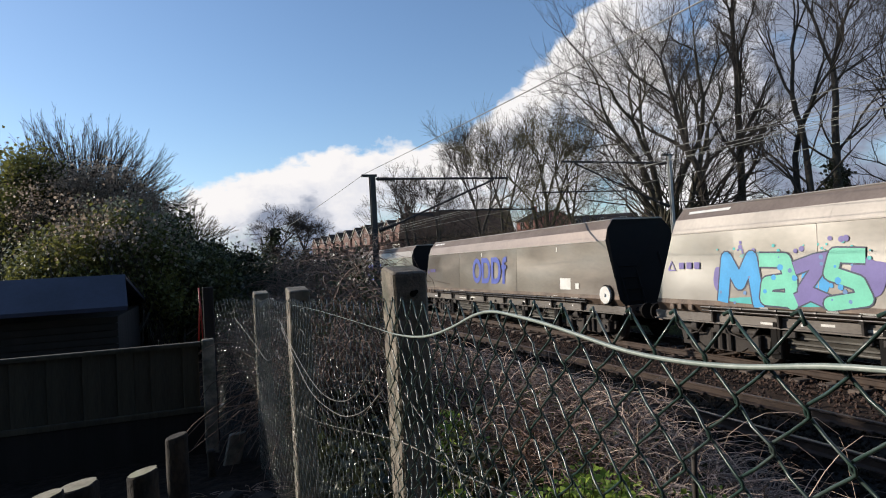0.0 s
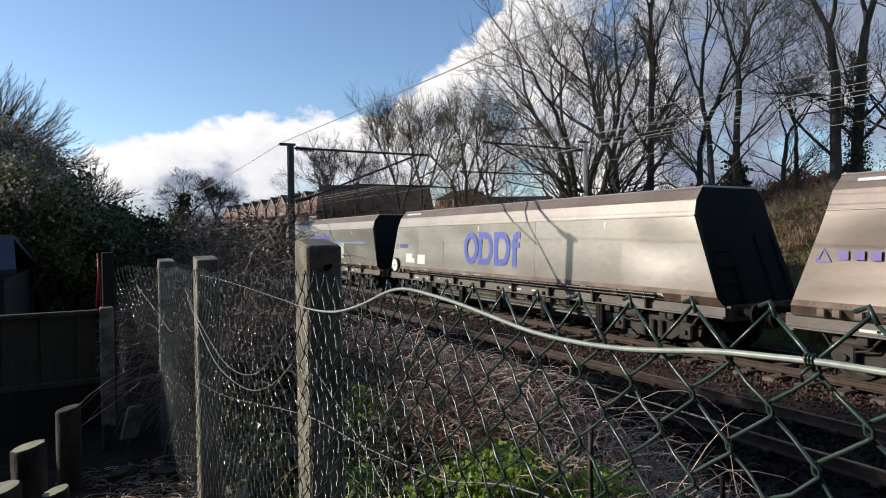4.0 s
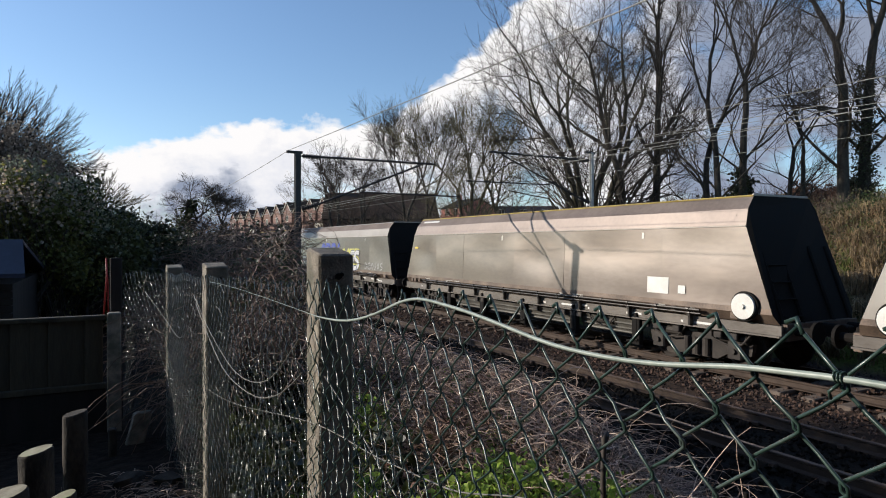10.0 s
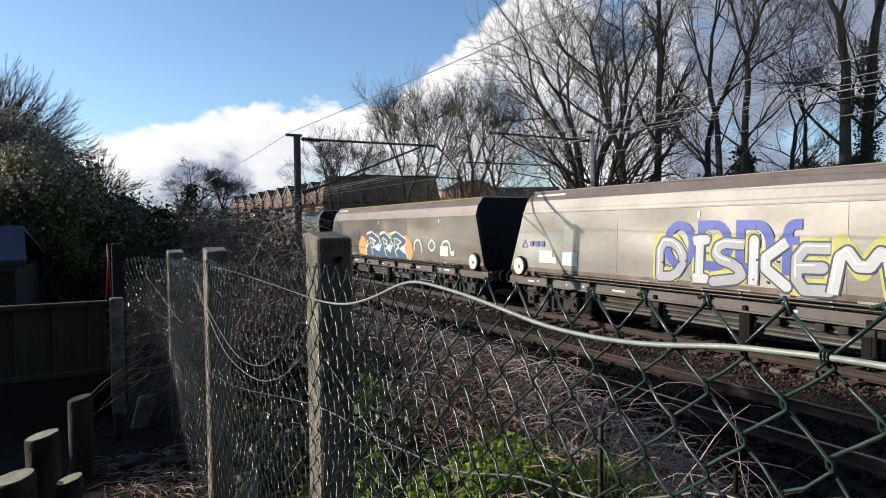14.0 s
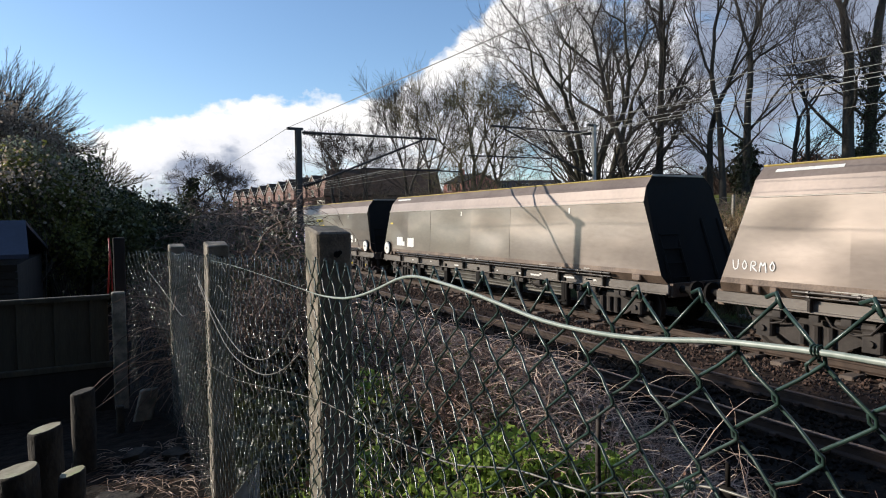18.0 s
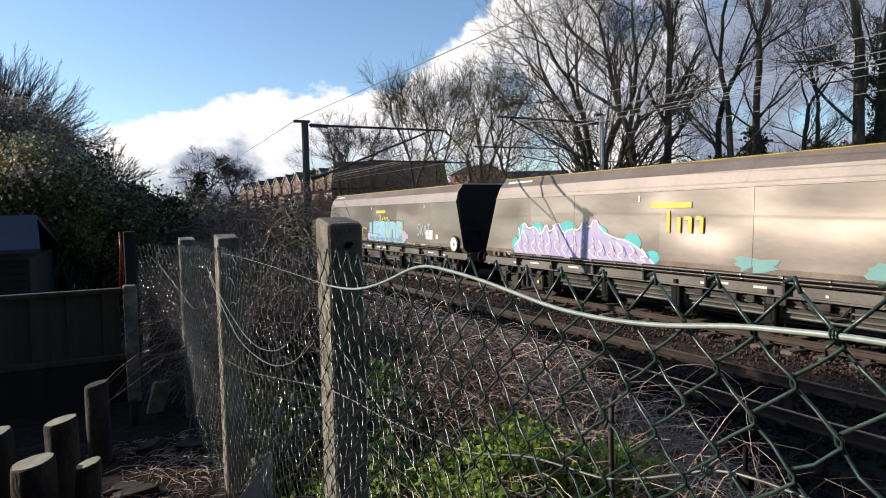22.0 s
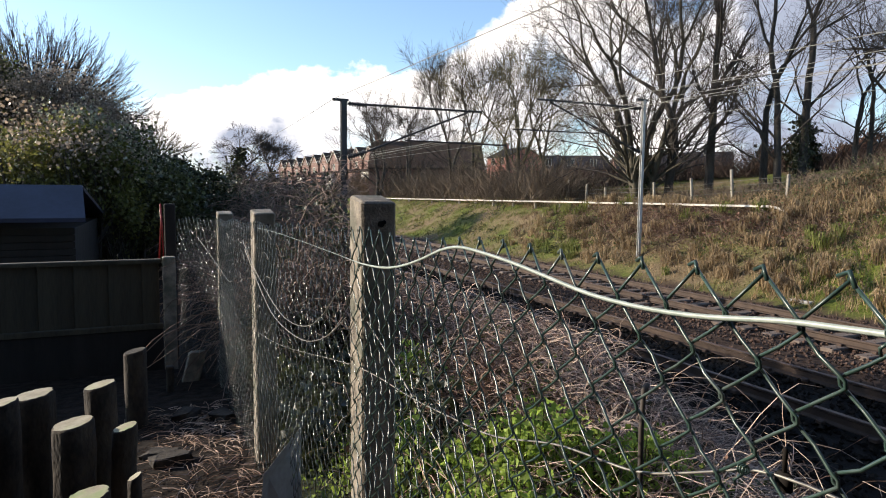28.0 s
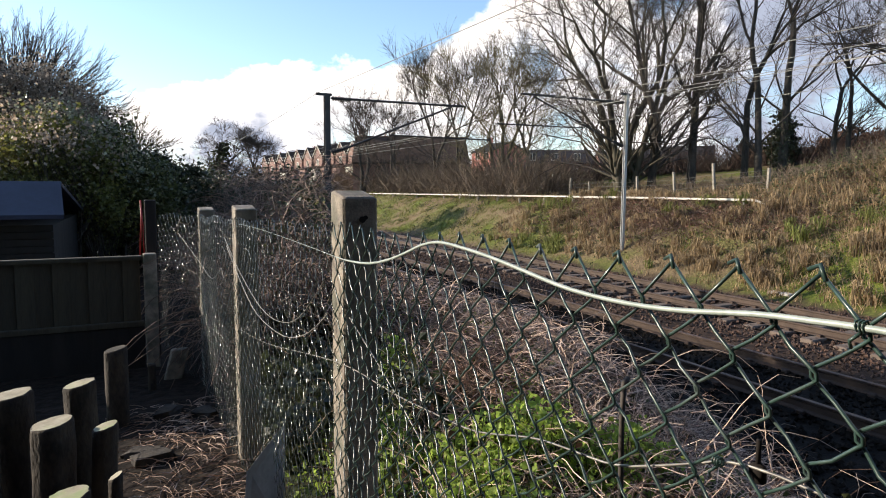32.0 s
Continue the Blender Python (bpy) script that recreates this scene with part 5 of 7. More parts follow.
def make_fence():
    fc = thing("chain_link_fence", "green plastic-coated chain-link fence on weathered concrete posts", "fence", (0.5, 1.6, 1.28))
    inv = fc.matrix_world.inverted()

    def fpart(name, mb, m, label="", smooth=True):
        mb.v = [tuple(inv @ Vector(p)) for p in mb.v]
        return part(name, mb, m, fc, label, smooth, fix=False)

    half, drop = 0.0383, 0.0405
    y0, y1 = 0.276 - 34 * 0.0383, 5.4
    rows = 31
    bays = [MB(), MB(), MB(), MB()]
    for k in range(int((y1 - y0) / half)):
        pts = []
        yk = y0 + k * half
        mb = bays[0 if yk < 1.64 else 1 if yk < 3.15 else 2 if yk < 4.54 else 3]
        for j in range(rows + 1):
            right = (j + k) % 2
            ya = y0 + (k + right) * half
            old = min(1.0, max(0.25, (ya - 0.9) / 0.8))
            wob = noise.noise((ya * 1.7, j * 0.11, 0)) * 0.03 * old + noise.noise((ya * 6.0, j * 0.4, 5)) * 0.005 * old
            yy = ya + (0.0028 if right else -0.0028) + noise.noise((ya * 3, j * 0.25, 9)) * 0.010 * old
            z = fence_top(ya) - j * drop + noise.noise((ya * 2.3, j * 0.2, 2)) * 0.010 * old
            x = fence_at(ya) + wob + (0.0025 if right else -0.0025)
            if z < 1.27:
                break
            if j in (0, rows):
                pts.append((x, yy, z + 0.004))
            else:
                s = 1 if right else -1
                pts.append((x - 0.0018, yy - s * 0.0042, z + 0.0075))
                pts.append((x - 0.0006, yy + s * 0.0012, z + 0.003))
                pts.append((x + 0.0006, yy + s * 0.0012, z - 0.003))
                pts.append((x + 0.0018, yy - s * 0.0042, z - 0.0075))
                bow = noise.noise((ya * 11, j * 1.3, 7)) * 0.004
                pts.append((x + bow, yy - s * half * 0.5, z - drop * 0.5 + bow))
        if len(pts) > 2:
            mb.tube(pts, 0.0018 if yk < 1.64 else 0.0015, 5 if yk < 1.64 else 4)
            if (k % 2) == 0:      # twisted knuckle at the top
                x, y, z = pts[0]
                mb.tube([(x - 0.004, y - 0.006, z - 0.006), (x, y + 0.002, z + 0.006), (x + 0.004, y + 0.014, z + 0.001)], 0.0021, 5)
    for q, mb in enumerate(bays):
        fpart("wire_mesh", mb, M_OLDMESH if q else M_PVC, "faded grey-green diamond mesh" if q else "green plastic-coated diamond mesh")

    def post(x, y, zt, w, zb=0.9):
        b = MB()
        b.box(x, y, zb, x + w, y + w * 1.25, zt, b=0.006)
        b.v = [(px, py, pz - (0.016 if py < y + 0.02 and pz > zt - 0.02 else 0)) for px, py, pz in b.v]      # weathered slope on top
        ob = fpart("concrete_post", b, M_CONCRETE, "weathered concrete post with a bolt hole", smooth=False)
        h = MB().disc((x + w * 0.55, y - 0.001, zt - 0.078), "y", 0.009, 0.006, 12)
        h.disc((x + w * 0.64, y - 0.001, zt - 0.073), "y", 0.006, 0.006, 8)
        hm = h.mesh("bolt_hole", M_BLACK)
        o = part("bolt_hole", hm, None, ob)
        o.location = inv.translation

    post(0.500, 1.606, 2.642, 0.098)
    post(0.420, 3.114, 2.562, 0.103)
    post(0.370, 4.507, 2.513, 0.100)

    line = [(-1.0, 2.54), (-0.3, 2.552), (0.213, 2.552), (0.263, 2.548), (0.318, 2.545), (0.398, 2.532), (0.478, 2.526), (0.578, 2.526), (0.666, 2.536), (0.774, 2.548), (0.888, 2.555), (0.955, 2.557), (1.03, 2.546), (1.145, 2.511), (1.321, 2.474), (1.548, 2.463), (1.75, 2.468), (2.1, 2.478), (2.6, 2.488), (3.1, 2.482)]
    pts = []
    for (a, za), (b, zb) in zip(line, line[1:]):
        for i in range(3):
            t = i / 3
            y = a + (b - a) * t
            pts.append((fence_at(y) - 0.012, y, za + (zb - za) * t))
    # soften the corners
    for _ in range(2):
        pts = [pts[0]] + [tuple((p[k] + 2 * q[k] + r[k]) / 4 for k in range(3)) for p, q, r in zip(pts, pts[1:], pts[2:])] + [pts[-1]]
    fpart("line_wire", MB().tube(pts, [0.0029 - 0.0021 * sstep(1.4, 1.7, p[1]) for p in pts], 7), M_LINEWIRE, "pale green bent line wire")

    def tie(y, z):
        x = fence_at(y) - 0.011
        b = MB()
        for q in range(3):
            b.tube([(x + 0.0043 * math.cos(a), y + (q - 1) * 0.0027 + 0.001 * math.sin(3 * a), z + 0.0045 * math.sin(a)) for a in [i * 0.785 for i in range(9)]], 0.0009, 5)
        b.tube([(x, y, z - 0.005), (x - 0.004, y + 0.006, z - 0.012), (x, y + 0.007, z - 0.018)], 0.0015, 5)
        fpart("wire_tie", b, M_PVC, "twisted green wire tie")

    for y, z in ((0.232, 2.551), (0.352, 2.40), (1.56, 2.46), (3.2, 2.372), (2.3, 2.482)):
        tie(y, z)
    # second line wire and loose strands
    def strand(name, pts2, r, off, m=M_OLDWIRE):
        p = [(fence_at(y) + off + noise.noise((y * 5, 0, off * 90)) * 0.008, y, z) for y, z in pts2]
        q = []
        for a, b in zip(p, p[1:]):
            for i in range(4):
                q.append(tuple(a[k] + (b[k] - a[k]) * i / 4 for k in range(3)))
        for _ in range(3):
            q = [q[0]] + [tuple((s[k] + 2 * t[k] + u[k]) / 4 for k in range(3)) for s, t, u in zip(q, q[1:], q[2:])] + [q[-1]]
        fpart(name, MB().tube(q, r, 5), m)

    strand("lower_line_wire", [(-0.6, 2.38), (0.2, 2.40), (0.343, 2.402), (0.409, 2.369), (0.51, 2.324), (0.597, 2.311), (0.69, 2.296), (0.86, 2.238), (1.021, 2.219), (1.232, 2.193), (1.627, 2.17), (2.6, 2.0), (3.3, 1.95)], 0.0016, 0.012)
    strand("loose_strand", [(3.25, 2.36), (2.92, 2.219), (2.62, 2.118), (2.144, 2.12), (1.85, 2.20), (1.62, 2.33)], 0.0018, -0.014)
    strand("loose_strand", [(3.3, 2.40), (2.9, 2.26), (2.5, 2.16), (2.2, 2.17), (1.95, 2.22), (1.62, 2.44)], 0.0016, -0.018)
    strand("loose_strand", [(1.58, 2.30), (1.3, 2.22), (1.05, 2.12), (0.9, 2.02), (0.75, 1.98)], 0.0017, 0.016)
    strand("loose_strand", [(4.9, 2.32), (4.3, 2.15), (3.8, 2.10), (3.4, 2.24)], 0.0016, -0.014)
    for k in range(14):      # snagged wire ends along the old stretch
        rs = random.Random(k)
        y = rs.uniform(1.9, 5.0)
        z = rs.uniform(2.05, fence_top(y))
        strand("snagged_end", [(y, z), (y + 0.05, z + rs.uniform(-0.06, 0.06)), (y + 0.12, z + rs.uniform(-0.1, 0.05)), (y + 0.2, z - 0.05)], 0.0015, -0.012)
    b = MB()
    b.tube([(0.86, 0.90, 2.26), (0.857, 0.89, 2.28), (0.845, 0.885, 2.275), (0.838, 0.88, 2.2), (0.80, 0.83, 1.9), (0.79, 0.82, 1.2)], 0.0055, 7)
    solo("iron_rod", b, M_UNDER, "rusty bent iron rod standing among the brambles", "rod", smooth=True)
    b = MB()
    b.box(0.50, 0.322, 2.385, 0.51, 0.338, 2.402, b=0.003)
    b.tube([(0.505, 0.33, 2.40), (0.502, 0.328, 2.425)], 0.0025, 6)
    fpart("strainer", b, M_BLACK, "small black wire strainer")


make_fence()


# ---- garden side: board fence, logs, shed ----
def make_garden():
    bf = thing("board_fence", "weathered close-board fence panels with a concrete slotted post", "fence", (0.125, 5.2, 1.25))
    me = MB().box(-0.058, -0.009, 0.0, 0.058, 0.009, 0.86, b=0.004).mesh("board", M_BOARD)
    for i in range(40):
        o = part("board", me, None, bf)
        o.location = (-0.19 - 0.112 * i, 0.0 + 0.008 * (i % 2), 0.0)
        o.rotation_euler = (0, 0, 0.06)
    part("top_rail", MB().box(-4.7, -0.03, 0.855, -0.11, 0.04, 0.885, b=0.006), M_BOARD, bf, "weathered capping rail")
    part("middle_rail", MB().box(-4.7, -0.045, 0.355, -0.11, -0.012, 0.395, b=0.006), M_BOARD, bf)
    # added panel: the shade on the lower boards, put into a darker colour
    part("gravel_board", MB().box(-4.7, -0.035, -0.06, -0.11, -0.012, 0.353, b=0.006), M_SHED, bf, "dark panel added for the shade low on the boards")
    p = MB()
    p.box(-0.105, -0.05, -0.2, -0.012, 0.05, 0.90, b=0.008)
    part("concrete_post", p, M_CONCRETE, bf, "grey concrete slotted post")
    wp = MB().box(0.045, 5.5, 1.1, 0.13, 5.6, 2.545, b=0.006)
    solo("timber_post", wp, M_SHED, "dark old timber post at the fence corner", "post")
    st = MB()
    st.tube([(0.02, 5.47, 2.545), (0.022, 5.455, 2.4), (0.0, 5.45, 2.1)], 0.007, 6)
    st.tube([(0.02, 5.47, 2.545), (0.03, 5.46, 2.35), (0.032, 5.45, 2.08)], 0.005, 6)
    solo("red_strap", st, M_RED, "red plastic strap hanging from the timber post", "strap", smooth=True)

    def log(x, y, zt, r, lean):
        mb = MB()
        n = 28
        rs = random.Random(int(x * 1000))
        prof = [1 + 0.05 * rs.uniform(-1, 1) for _ in range(n)]
        hs = [1.1, 1.35, 1.5, (1.5 + zt) / 2, zt - 0.012, zt]
        for i, z in enumerate(hs):
            k = 0.93 if z == zt else 1
            mb.v += [(x + lean * (z - 1.3) + r * k * prof[q] * (1 + 0.05 * math.sin(z * 31 + q)) * math.cos(2 * math.pi * q / n), y + r * k * prof[q] * math.sin(2 * math.pi * q / n), z + (0.012 * math.cos(2 * math.pi * q / n) if z >= zt - 0.02 else 0)) for q in range(n)]
        for i in range(len(hs) - 1):
            for q in range(n):
                mb.f.append((i * n + q, i * n + (q + 1) % n, (i + 1) * n + (q + 1) % n, (i + 1) * n + q))
                mb.m.append(0)
        mb.f.append(tuple(range((len(hs) - 1) * n, len(hs) * n)))
        mb.m.append(1)
        # the rear log's sawn top takes the dark bark colour as its shade
        ob = solo("log_post", mb, [M_LOG, M_LOG if y > 3.5 else M_LOGTOP], "upright sawn log post with bark and a pale top" if y < 3.5 else "log post with the shade on its top put into a dark colour", "log post", "log edging posts")
        for p in ob.data.polygons:
            p.use_smooth = p.material_index == 0 and len(p.vertices) == 4
        return ob

    for x, y, z, r, ln in ((-0.53, 3.2, 1.744, 0.085, 0), (-0.242, 3.0, 1.813, 0.061, -0.02), (-0.339, 2.8, 1.723, 0.076, 0.01), (-0.167, 2.75, 1.697, 0.047, 0.05), (-0.114, 2.5, 1.588, 0.024, 0.02), (-0.26, 2.45, 1.565, 0.075, 0), (-0.62, 3.02, 1.772, 0.07, 0), (-0.145, 3.95, 1.73, 0.06, 0.0)):
        log(x, y, z, r, ln)

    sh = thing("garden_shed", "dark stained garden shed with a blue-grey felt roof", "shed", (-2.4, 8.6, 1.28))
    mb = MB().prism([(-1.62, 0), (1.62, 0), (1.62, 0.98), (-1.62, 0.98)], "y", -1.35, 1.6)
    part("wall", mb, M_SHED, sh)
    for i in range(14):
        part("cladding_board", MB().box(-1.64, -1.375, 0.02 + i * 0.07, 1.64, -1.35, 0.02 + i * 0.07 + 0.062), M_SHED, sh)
    rf = MB()
    rf.add([(-1.8, -1.62, 1.06), (1.76, -1.62, 1.06), (1.70, -1.12, 1.38), (-1.8, -1.12, 1.38), (-1.8, -1.62, 1.10), (1.76, -1.62, 1.10), (1.70, -1.12, 1.42), (-1.8, -1.12, 1.42)], [(3, 2, 1, 0), (4, 5, 6, 7), (0, 1, 5, 4), (1, 2, 6, 5), (3, 0, 4, 7)])
    rf.add([(-1.8, -1.12, 1.38), (1.70, -1.12, 1.38), (1.70, 1.8, 1.0), (-1.8, 1.8, 1.0), (-1.8, -1.12, 1.42), (1.70, -1.12, 1.42), (1.70, 1.8, 1.04), (-1.8, 1.8, 1.04)], [(3, 2, 1, 0), (4, 5, 6, 7), (1, 2, 6, 5), (2, 3, 7, 6), (3, 0, 4, 7)])
    part("roof", rf, M_TARP, sh, "blue-grey felt roof")
    sc = MB().add([(0.30, 2.30, 1.28), (0.47, 2.36, 1.28), (0.50, 2.46, 1.70), (0.33, 2.30, 1.60), (0.31, 2.32, 1.28), (0.48, 2.38, 1.28), (0.51, 2.48, 1.70), (0.34, 2.32, 1.60)], [(0, 1, 2, 3), (7, 6, 5, 4), (0, 4, 5, 1), (1, 5, 6, 2), (2, 6, 7, 3), (3, 7, 4, 0)])
    solo("sheet_scrap", sc, M_SLAB, "grey scrap of sheet leaning against the fence", "scrap sheet")
    sc = MB().box(0.12, 4.75, 1.27, 0.24, 4.8, 1.50, b=0.01)
    sc.v = [(x + 0.25 * (z - 1.27), y, z) for x, y, z in sc.v]
    slab = MB().box(0.02, 4.55, 1.27, 0.07, 4.6, 1.46, b=0.008)
    solo("short_stake", slab, M_LOG, "short old wooden stake at the fence foot", "stake")
    for k in range(4):
        rs = random.Random(90 + k)
        x, y, w, h = rs.uniform(-0.05, 0.36), rs.uniform(3.2, 4.6), rs.uniform(0.05, 0.10), rs.uniform(0.03, 0.06)
        z = ground_z(x, y)
        st = MB().box(-w, -w * 0.7, -0.02, w, w * 0.7, h, b=0.015)
        st.v = [(p[0] * (1 + 0.3 * rs.uniform(-1, 1)), p[1] * (1 + 0.3 * rs.uniform(-1, 1)), p[2]) for p in st.v]
        o = solo("stone", st, M_LOG, "small dirty stone on the garden soil", "stone", "stones on the soil")
        o.matrix_world = pose(x, y, z, 0, 0, rs.uniform(0, 180))
    solo("leaning_slab", sc, M_CONCRETE, "small concrete slab leaning at the fence foot", "slab")


make_garden()


# ---- plants ----
def stems(mb, rs, n, place, length, r, arch=0.5, seg=5, sides=3, mi=0, up=0.6, wob=0.25):
    for _ in range(n):
        p = Vector(place(rs))
        a = rs.uniform(0, 6.28)
        d = Vector((math.cos(a), math.sin(a), rs.uniform(up * 0.3, up * 2.2))).normalized()
        ln = length * rs.uniform(0.4, 1.3)
        pts = [p.copy()]
        for i in range(seg):
            d = (d + Vector((rs.uniform(-wob, wob), rs.uniform(-wob, wob), -arch * (i + 1) / seg * rs.uniform(0.3, 1.2)))).normalized()
            p = p + d * ln / seg
            pts.append(p.copy())
        mb.tube(pts, [r * (1 - 0.6 * i / seg) for i in range(seg + 1)], sides, mi, cap=False)


def leaves(mb, rs, n, place, size, mi=0, droop=0.3):
    for _ in range(n):
        p = Vector(place(rs))
        u = Vector((rs.gauss(0, 1), rs.gauss(0, 1), rs.gauss(0, 0.7) - droop)).normalized()
        v = u.cross(Vector((rs.gauss(0, 1), rs.gauss(0, 1), rs.gauss(0, 1)))).normalized()
        s = size * rs.uniform(0.5, 1.4)
        w = s * 0.5
        q = u.cross(v) * w * 0.25
        mb.add([p, p + u * s * 0.5 + v * w + q, p + u * s, p + u * s * 0.5 - v * w + q], [(0, 1, 2), (0, 2, 3)], mi)


def limb(tw, br, rs, p, d, ln, r, level, spec):
    """One limb with its side branches; thick wood goes into br, thin into tw."""
    seg = (6, 5, 3, 2, 1)[level]
    wd = spec["wander"] * (0.45 if level == 0 else 1.0)
    pts, rad = [p.copy()], [r]
    for i in range(seg):
        d = (d + Vector((rs.gauss(0, wd), rs.gauss(0, wd), rs.gauss(0, wd) + spec["lift"]))).normalized()
        p = p + d * ln / seg
        pts.append(p.copy())
        rad.append(max(spec.get("least", 0.0045), r * (1 - (0.75 if level else 0.7) * (i + 1) / seg)))
    (br if level < 2 else tw).tube(pts, rad, (7, 5, 3, 3, 3)[level], cap=False)
    if level >= spec["levels"]:
        return
    n = spec["kids"][level]
    for k in range(n):
        f = spec["from"][level] + (1 - spec["from"][level]) * (k + rs.random()) / n
        i = min(seg - 1, int(f * seg))
        q = pts[i].lerp(pts[i + 1], f * seg - i)
        base = (pts[i + 1] - pts[i]).normalized()
        a = rs.uniform(0, 6.28)
        o = base.orthogonal().normalized()
        o = o * math.cos(a) + base.cross(o) * math.sin(a)
        ang = radians(rs.uniform(*spec["angle"]) + (12 if level == 0 else 0) * spec.get("broad", 1))
        nd = base * math.cos(ang) + o * math.sin(ang)
        limb(tw, br, rs, q, nd, ln * spec["ratio"][level] * (1.15 - 0.55 * f) * rs.uniform(0.7, 1.25), max(spec.get("least", 0.0045) * 1.2, rad[i] * spec["thin"]), level + 1, spec)


def tree(x, y, h, seed, label, stemsn=1, spread=1.0, kids=(12, 8, 7, 4), bark=None, twig=None, trunk=0.2, first=0.25, ivy=0, lean=0.03, lift=0.07, angle=(18, 42), wander=0.09, ratio=(0.5, 0.5, 0.5, 0.5), group="bare trees on the railway bank", least=0.0066):
    rs = random.Random(seed)
    z0 = ground_z(x, y) - 0.1
    t = thing("bare_tree", label, "tree", (x, y, z0), group=group)
    br, tw = MB(), MB()
    spec = dict(wander=wander, lift=lift, levels=len(kids), kids=kids, ratio=tuple(v * spread for v in ratio[:1]) + ratio[1:], thin=0.6, angle=angle, least=least)
    spec["from"] = (first, 0.2, 0.15, 0.1)
    for s in range(stemsn):
        a = 6.28 * (s + rs.random() * 0.6) / stemsn
        d = Vector((math.cos(a) * (lean + 0.12 * (stemsn > 1)), math.sin(a) * (lean + 0.12 * (stemsn > 1)), 1)).normalized()
        limb(tw, br, rs, Vector((math.cos(a) * 0.25 * (stemsn > 1), math.sin(a) * 0.25 * (stemsn > 1), 0)), d, h * rs.uniform(0.85, 1.0), trunk * rs.uniform(0.8, 1.1), 0, spec)
    part("trunk", br, bark or M_BARK, t, smooth=True, fix=False)
    part("crown", tw, twig or M_TWIG, t, "bare winter twigs", smooth=True, fix=False)
    if ivy:
        iv = MB()
        leaves(iv, rs, ivy * 2, lambda r: (lambda a, q: (math.cos(a) * q, math.sin(a) * q, r.random() ** 1.5 * h * 0.32))(r.uniform(0, 6.28), trunk * 0.9 + abs(r.gauss(0, 0.07))), 0.07)
        part("ivy", iv, M_IVY, t, "dark ivy round the trunk", fix=False)
    return t


def fan_tree(x, y, fork, reach, seed, n, label, least=0.0024, r0=0.013, twig=None, group="bare trees beyond the gardens"):
    """A short trunk that breaks into a rounded fan of upswept limbs and fine twigs."""
    rs = random.Random(seed)
    z0 = ground_z(x, y) - 0.1
    t = thing("bare_tree", label, "tree", (x, y, z0), group=group)
    br, tw = MB(), MB()
    br.tube([(0, 0, 0), (0.05, 0, fork * 0.5), (0, 0.03, fork)], [max(0.12, r0 * 5), 0.10, 0.08], 8)
    spec = dict(wander=0.05, lift=0.02, levels=2, kids=(10, 5), ratio=(0.34, 0.45, 0.5), thin=0.5, angle=(6, 24), broad=0, least=least)
    spec["from"] = (0.3, 0.2, 0.15)
    for s in range(n):
        tilt = radians(86) * ((s + 0.5) / n) ** 0.55
        a = s * 2.4 + rs.uniform(-0.3, 0.3)
        d = Vector((math.sin(tilt) * math.cos(a), math.sin(tilt) * math.sin(a), math.cos(tilt)))
        limb(tw, br, rs, Vector((0, 0, fork * rs.uniform(0.9, 1.0))), d, reach * rs.uniform(0.86, 1.06), r0, 0, spec)
    part("trunk", br, M_BARK, t, smooth=True, fix=False)
    part("crown", tw, twig or M_TWIG, t, "dense fan of bare winter twigs", smooth=True, fix=False)
    return t


